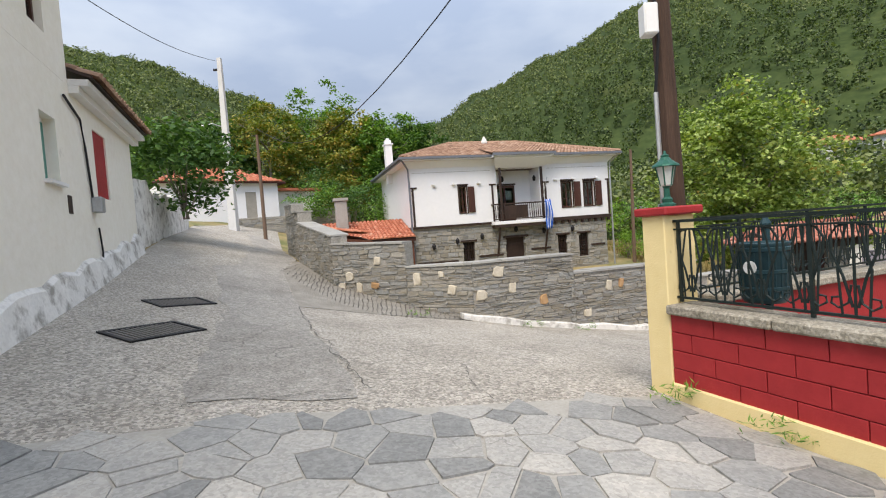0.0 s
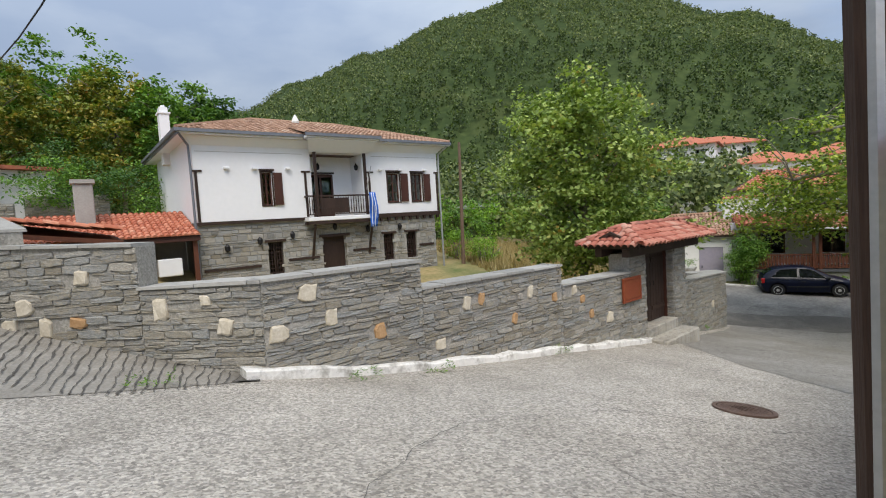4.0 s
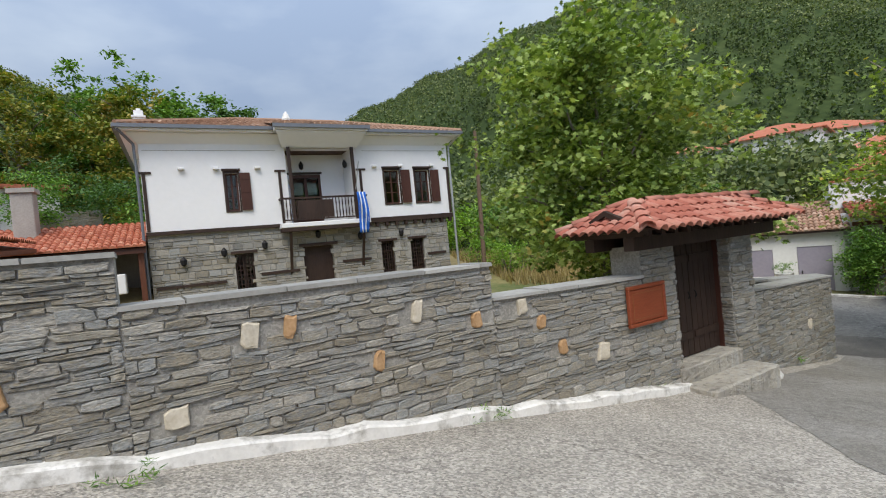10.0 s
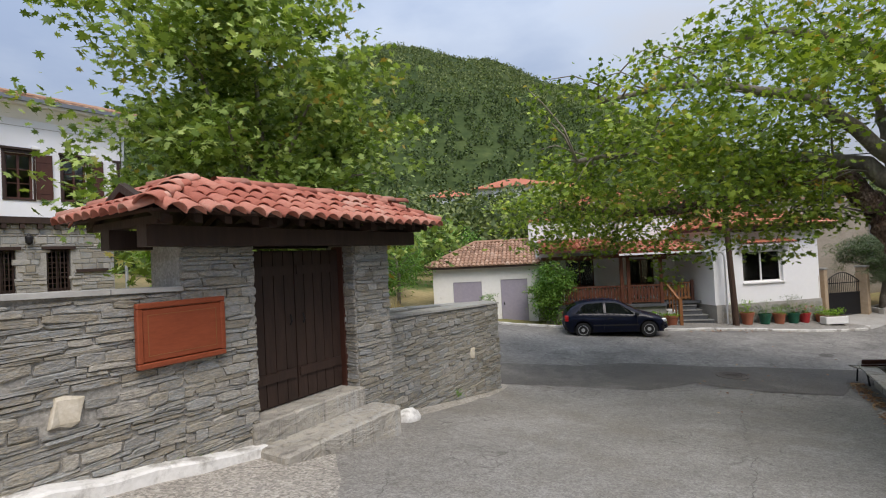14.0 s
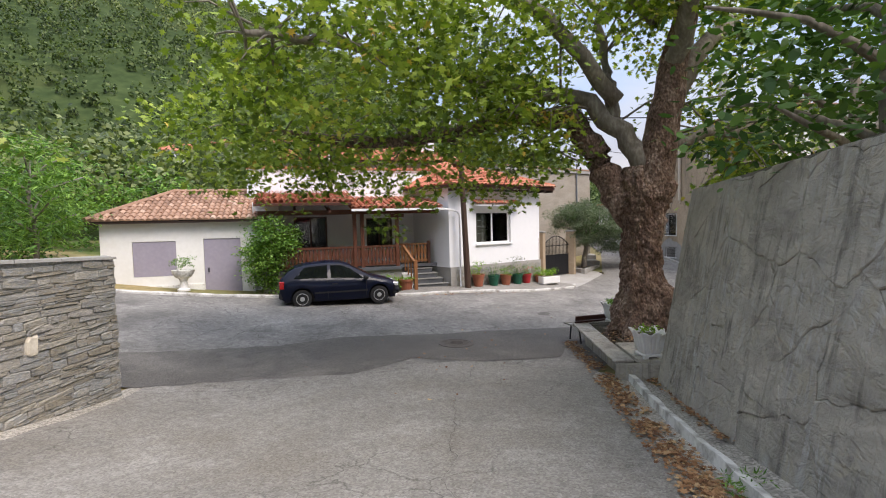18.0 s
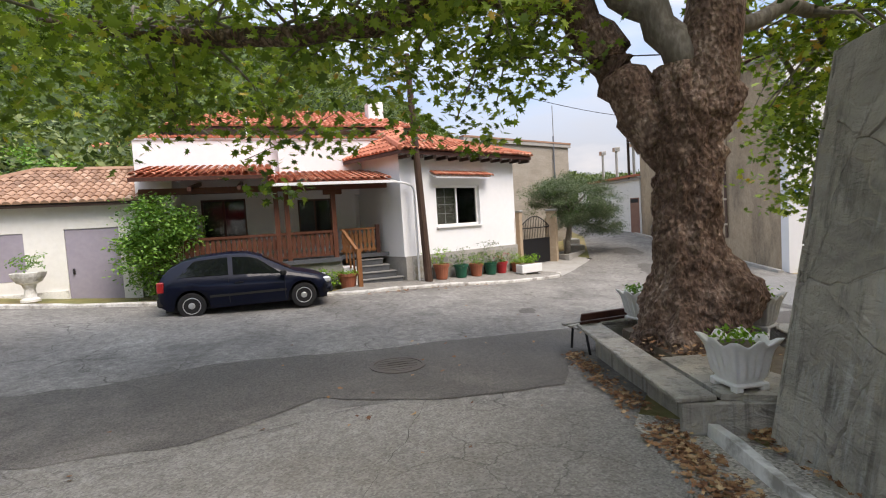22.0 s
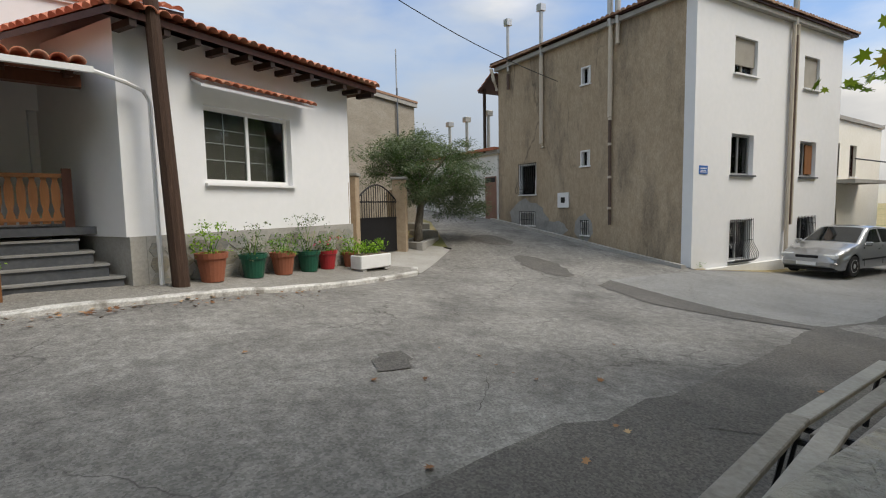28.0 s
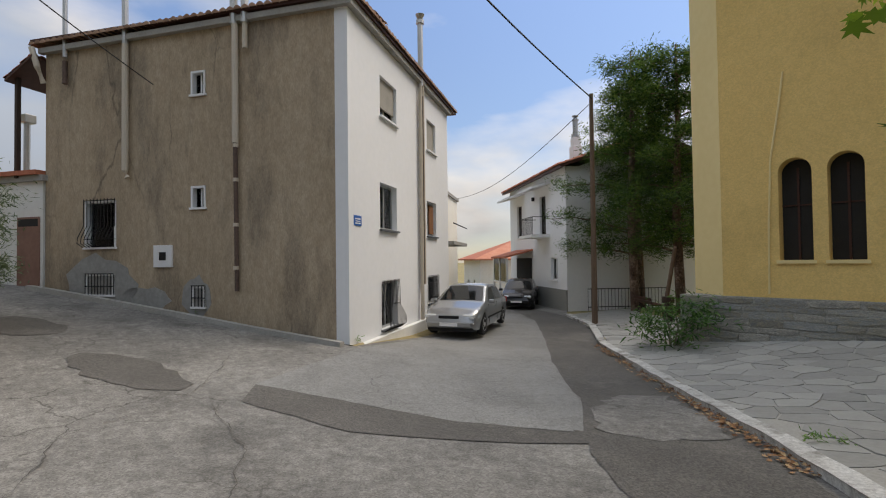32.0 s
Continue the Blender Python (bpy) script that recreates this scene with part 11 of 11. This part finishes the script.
for k, (x, y, rx, rz) in enumerate(((15.2, 37.5, 2.2, 1.9), (18.6, 38.5, 2.4, 2.1), (22.0, 37.0, 2.2, 2.0), (25.5, 36.5, 2.4, 2.3), (12.2, 39.0, 2.2, 1.8), (22.4, 32.5, 1.8, 1.6), (28.5, 34.0, 2.4, 2.6))):
    bush("hedge_bush", x, y, gz(x, y) - .2, (rx, rx, rz), 80, (LEAF_MID, LEAF_LIME, LEAF_DARK)[k % 3], "dense green bush at the edge of the dry lot", 460 + k, .2, per=36, spread=.5, stems=False)
rng_ = random.Random(91)
belt = []
for az in range(-62, 50):
    for ring in (52, 60, 69):
        a = radians(az + rng_.uniform(-.5, .5))
        r = ring + rng_.uniform(-4, 4)
        k = rng_.uniform(4.5, 8.5)
        belt.append((r * math.sin(a), r * math.cos(a), -1.5 + k * .45 + (r - 52) * .16 + max(0, -az) * .07, k * .48, k * .52))
crowns("village_woods", belt, WOODS, "green trees and bushes at the foot of the hills", 5, 260, .5)

rng_ = random.Random(92)
pines = []
for az in range(-12, 96):
    for ring in (80, 90, 101, 113):
        a = radians(az * .55 + rng_.uniform(-.3, .3))
        r = ring + rng_.uniform(-5, 5)
        k = rng_.uniform(6.5, 11)
        pines.append((r * math.sin(a), r * math.cos(a), -1.0 + k * .45 + (r - 72) * .14, k * .34, k * .56))
crowns("pine_belt", pines, WOODS_DARK, "belt of dark pines along the foot of the hill", 6, 150, .55)

# dry grass lot
rng_ = random.Random(61)
gv, gf = [], []
for _ in range(9000):
    x, y = rng_.uniform(11.5, 21), rng_.uniform(22.5, 37.5)
    if x - 13 > (30 - y) * -.2 + 7.5 or (x < 13 and y < 26):
        continue
    z, a, h = gz(x, y) - .05, rng_.uniform(0, 6.28), rng_.uniform(.25, .7)
    dx, dy, lx, ly = math.cos(a) * .035, math.sin(a) * .035, rng_.uniform(-.2, .2), rng_.uniform(-.2, .2)
    b = len(gv)
    gv += [(x - dx, y - dy, z), (x + dx, y + dy, z), (x + lx, y + ly, z + h)]
    gf.append((b, b + 1, b + 2))
me_ = bpy.data.meshes.new("dry_grass")
me_.from_pydata(gv, [], gf)
me_.materials.append(DRY_GRASS)
tagged(new("dry_grass", me_), "tall dry straw-coloured grass on the empty lot", "grass", kind="stuff")


# ---- fallen leaves and weeds ----
def litter(name, path, width, count, seed, label, size=.085, lift=.02, height=.03, material=None, offset=0.0):
    rng = random.Random(seed)
    v, f = [], []
    outline = list(PALMATE) + [(-x, y) for x, y in PALMATE[-2:0:-1]]
    segs = list(zip(path, path[1:]))
    ls = [math.hypot(b[0] - a[0], b[1] - a[1]) for a, b in segs]
    for _ in range(count):
        (a, b), l = rng.choices(list(zip(segs, ls)), weights=ls)[0]
        k, o = rng.random(), offset + max(-2.2, min(2.2, rng.gauss(0, 1))) * width / 2
        x = a[0] + (b[0] - a[0]) * k - (b[1] - a[1]) / l * o
        y = a[1] + (b[1] - a[1]) * k + (b[0] - a[0]) / l * o
        if count > 300 and noise.noise(Vector((x * 2.3, y * 2.3, seed))) < rng.uniform(-.5, .1):
            continue
        z = gz(x, y) + lift + rng.random() ** 2 * height
        t, s = rng.uniform(0, 6.28), size * rng.uniform(.6, 1.3)
        c, q, tx, ty, cu = math.cos(t), math.sin(t), rng.uniform(-.35, .35), rng.uniform(-.35, .35), rng.uniform(.0, .5)
        n = len(v)
        for px, py in outline:
            lx, ly = px * c - (py - .5) * q, px * q + (py - .5) * c
            v.append((x + lx * s, y + ly * s, z + s * (lx * tx + ly * ty + cu * px * px * 1.5) + s * .12))
        f.append(tuple(range(n, n + len(outline))))
    me = bpy.data.meshes.new(name)
    me.from_pydata(v, [], f)
    me.materials.append(material or DRY_LEAF)
    return tagged(new(name, me), label, "leaves", kind="stuff")


litter("fallen_leaves", [(15.6, 9.2), (18, 9.95), (21.2, 11.0)], .2, 3000, 1, "drift of dry brown plane leaves against the kerb", .055)
litter("fallen_leaves", [(18.2, 9.2), (20.2, 9.75), (21.2, 10.15)], .2, 1500, 2, "dry brown leaves between kerb and slate wall", .055, .04)
litter("fallen_leaves", [(21.2, 11.0), (22.3, 11.45), (23.9, 12.2)], .17, 1000, 3, "dry brown leaves along the tree bed", .055)
litter("fallen_leaves", [(22, 10.2), (23.8, 11.0)], .7, 220, 4, "dry leaf litter on the bed soil", .06, .5)
litter("scattered_leaves", [(18, 14), (24, 13), (29, 12)], 3.2, 60, 5, "single yellowed leaves scattered on the asphalt", .06, .01, .002)
litter("fallen_leaves", [(28.2, 7.4), (31.2, 3.8), (34, 1.1)], .14, 1100, 6, "dry leaves blown along the church kerb", .055, .02, .03, None, .1)
litter("fallen_leaves", [(27.6, 18.2), (30.9, 15.3)], .3, 90, 7, "dry leaves along the kerb before the house", .07, .01)
litter("gravel", [(-3, 3.6), (1.6, 4.5)], .5, 120, 8, "small grit along the edge of the paving", .03, .01, .004, GROUT)


def weeds(x, y, n, seed, r=.25, h=.16, lift=0.0):
    rng = random.Random(seed)
    cl = [(rng.uniform(-r, r), rng.uniform(-r, r) * .5, rng.uniform(.02, h), .5) for _ in range(n)]
    th = thing("weed_tuft", pose(x, y, gz(x, y) + lift), "small green weed tuft at the kerb", "weed")
    crown(th, "foliage", cl, rng, .07, LEAF_MID, "blade", per=26, spread=.1, droop=-.5)


for k, (x, y) in enumerate(((1.9, 10.85), (3.2, 11.3), (-.6, 10.2), (6.4, 12.7), (9.3, 14.0), (14.6, 16.4), (1.9, 4.2), (2.3, 3.4), (16.7, 9.3), (28.4, 6.6), (36.9, 6.4), (40.2, 8.9))):
    weeds(x, y, 9, 500 + k)


# ---- pieces that were drawn together become parts of their own ----
def separate(ob, name):
    """Split the loose shapes of a part into parts."""
    src = bmesh.new()
    src.from_mesh(ob.data)
    todo, mats = set(src.faces), list(ob.data.materials)
    groups = []
    while todo:
        seed_, grp = [todo.pop()], []
        while seed_:
            f = seed_.pop()
            grp.append(f)
            for v in f.verts:
                for g in v.link_faces:
                    if g in todo:
                        todo.discard(g)
                        seed_.append(g)
        groups.append(grp)
    if len(groups) > 1:
        for grp in groups:
            bm = bmesh.new()
            vm = {}
            for f in grp:
                for v in f.verts:
                    if v not in vm:
                        vm[v] = bm.verts.new(v.co)
                bm.faces.new([vm[v] for v in f.verts])
            part(name, bm, mats, ob.parent).matrix_basis = ob.matrix_basis.copy()
        bpy.data.objects.remove(ob)
    src.free()


for ob in [o for o in scene.objects if o.type == 'MESH' and o.parent and not o.children]:
    base_name = ob.name.split(".")[0]
    if base_name in ("cornice", "floor_band", "recess_side", "rafters", "vent_pipe", "cross_beam", "door_frame", "gutter", "lintel", "rail", "white_wire_line", "trim_line", "sign_writing", "front_pipe"):
        separate(ob, {"rafters": "rafter"}.get(base_name, base_name))
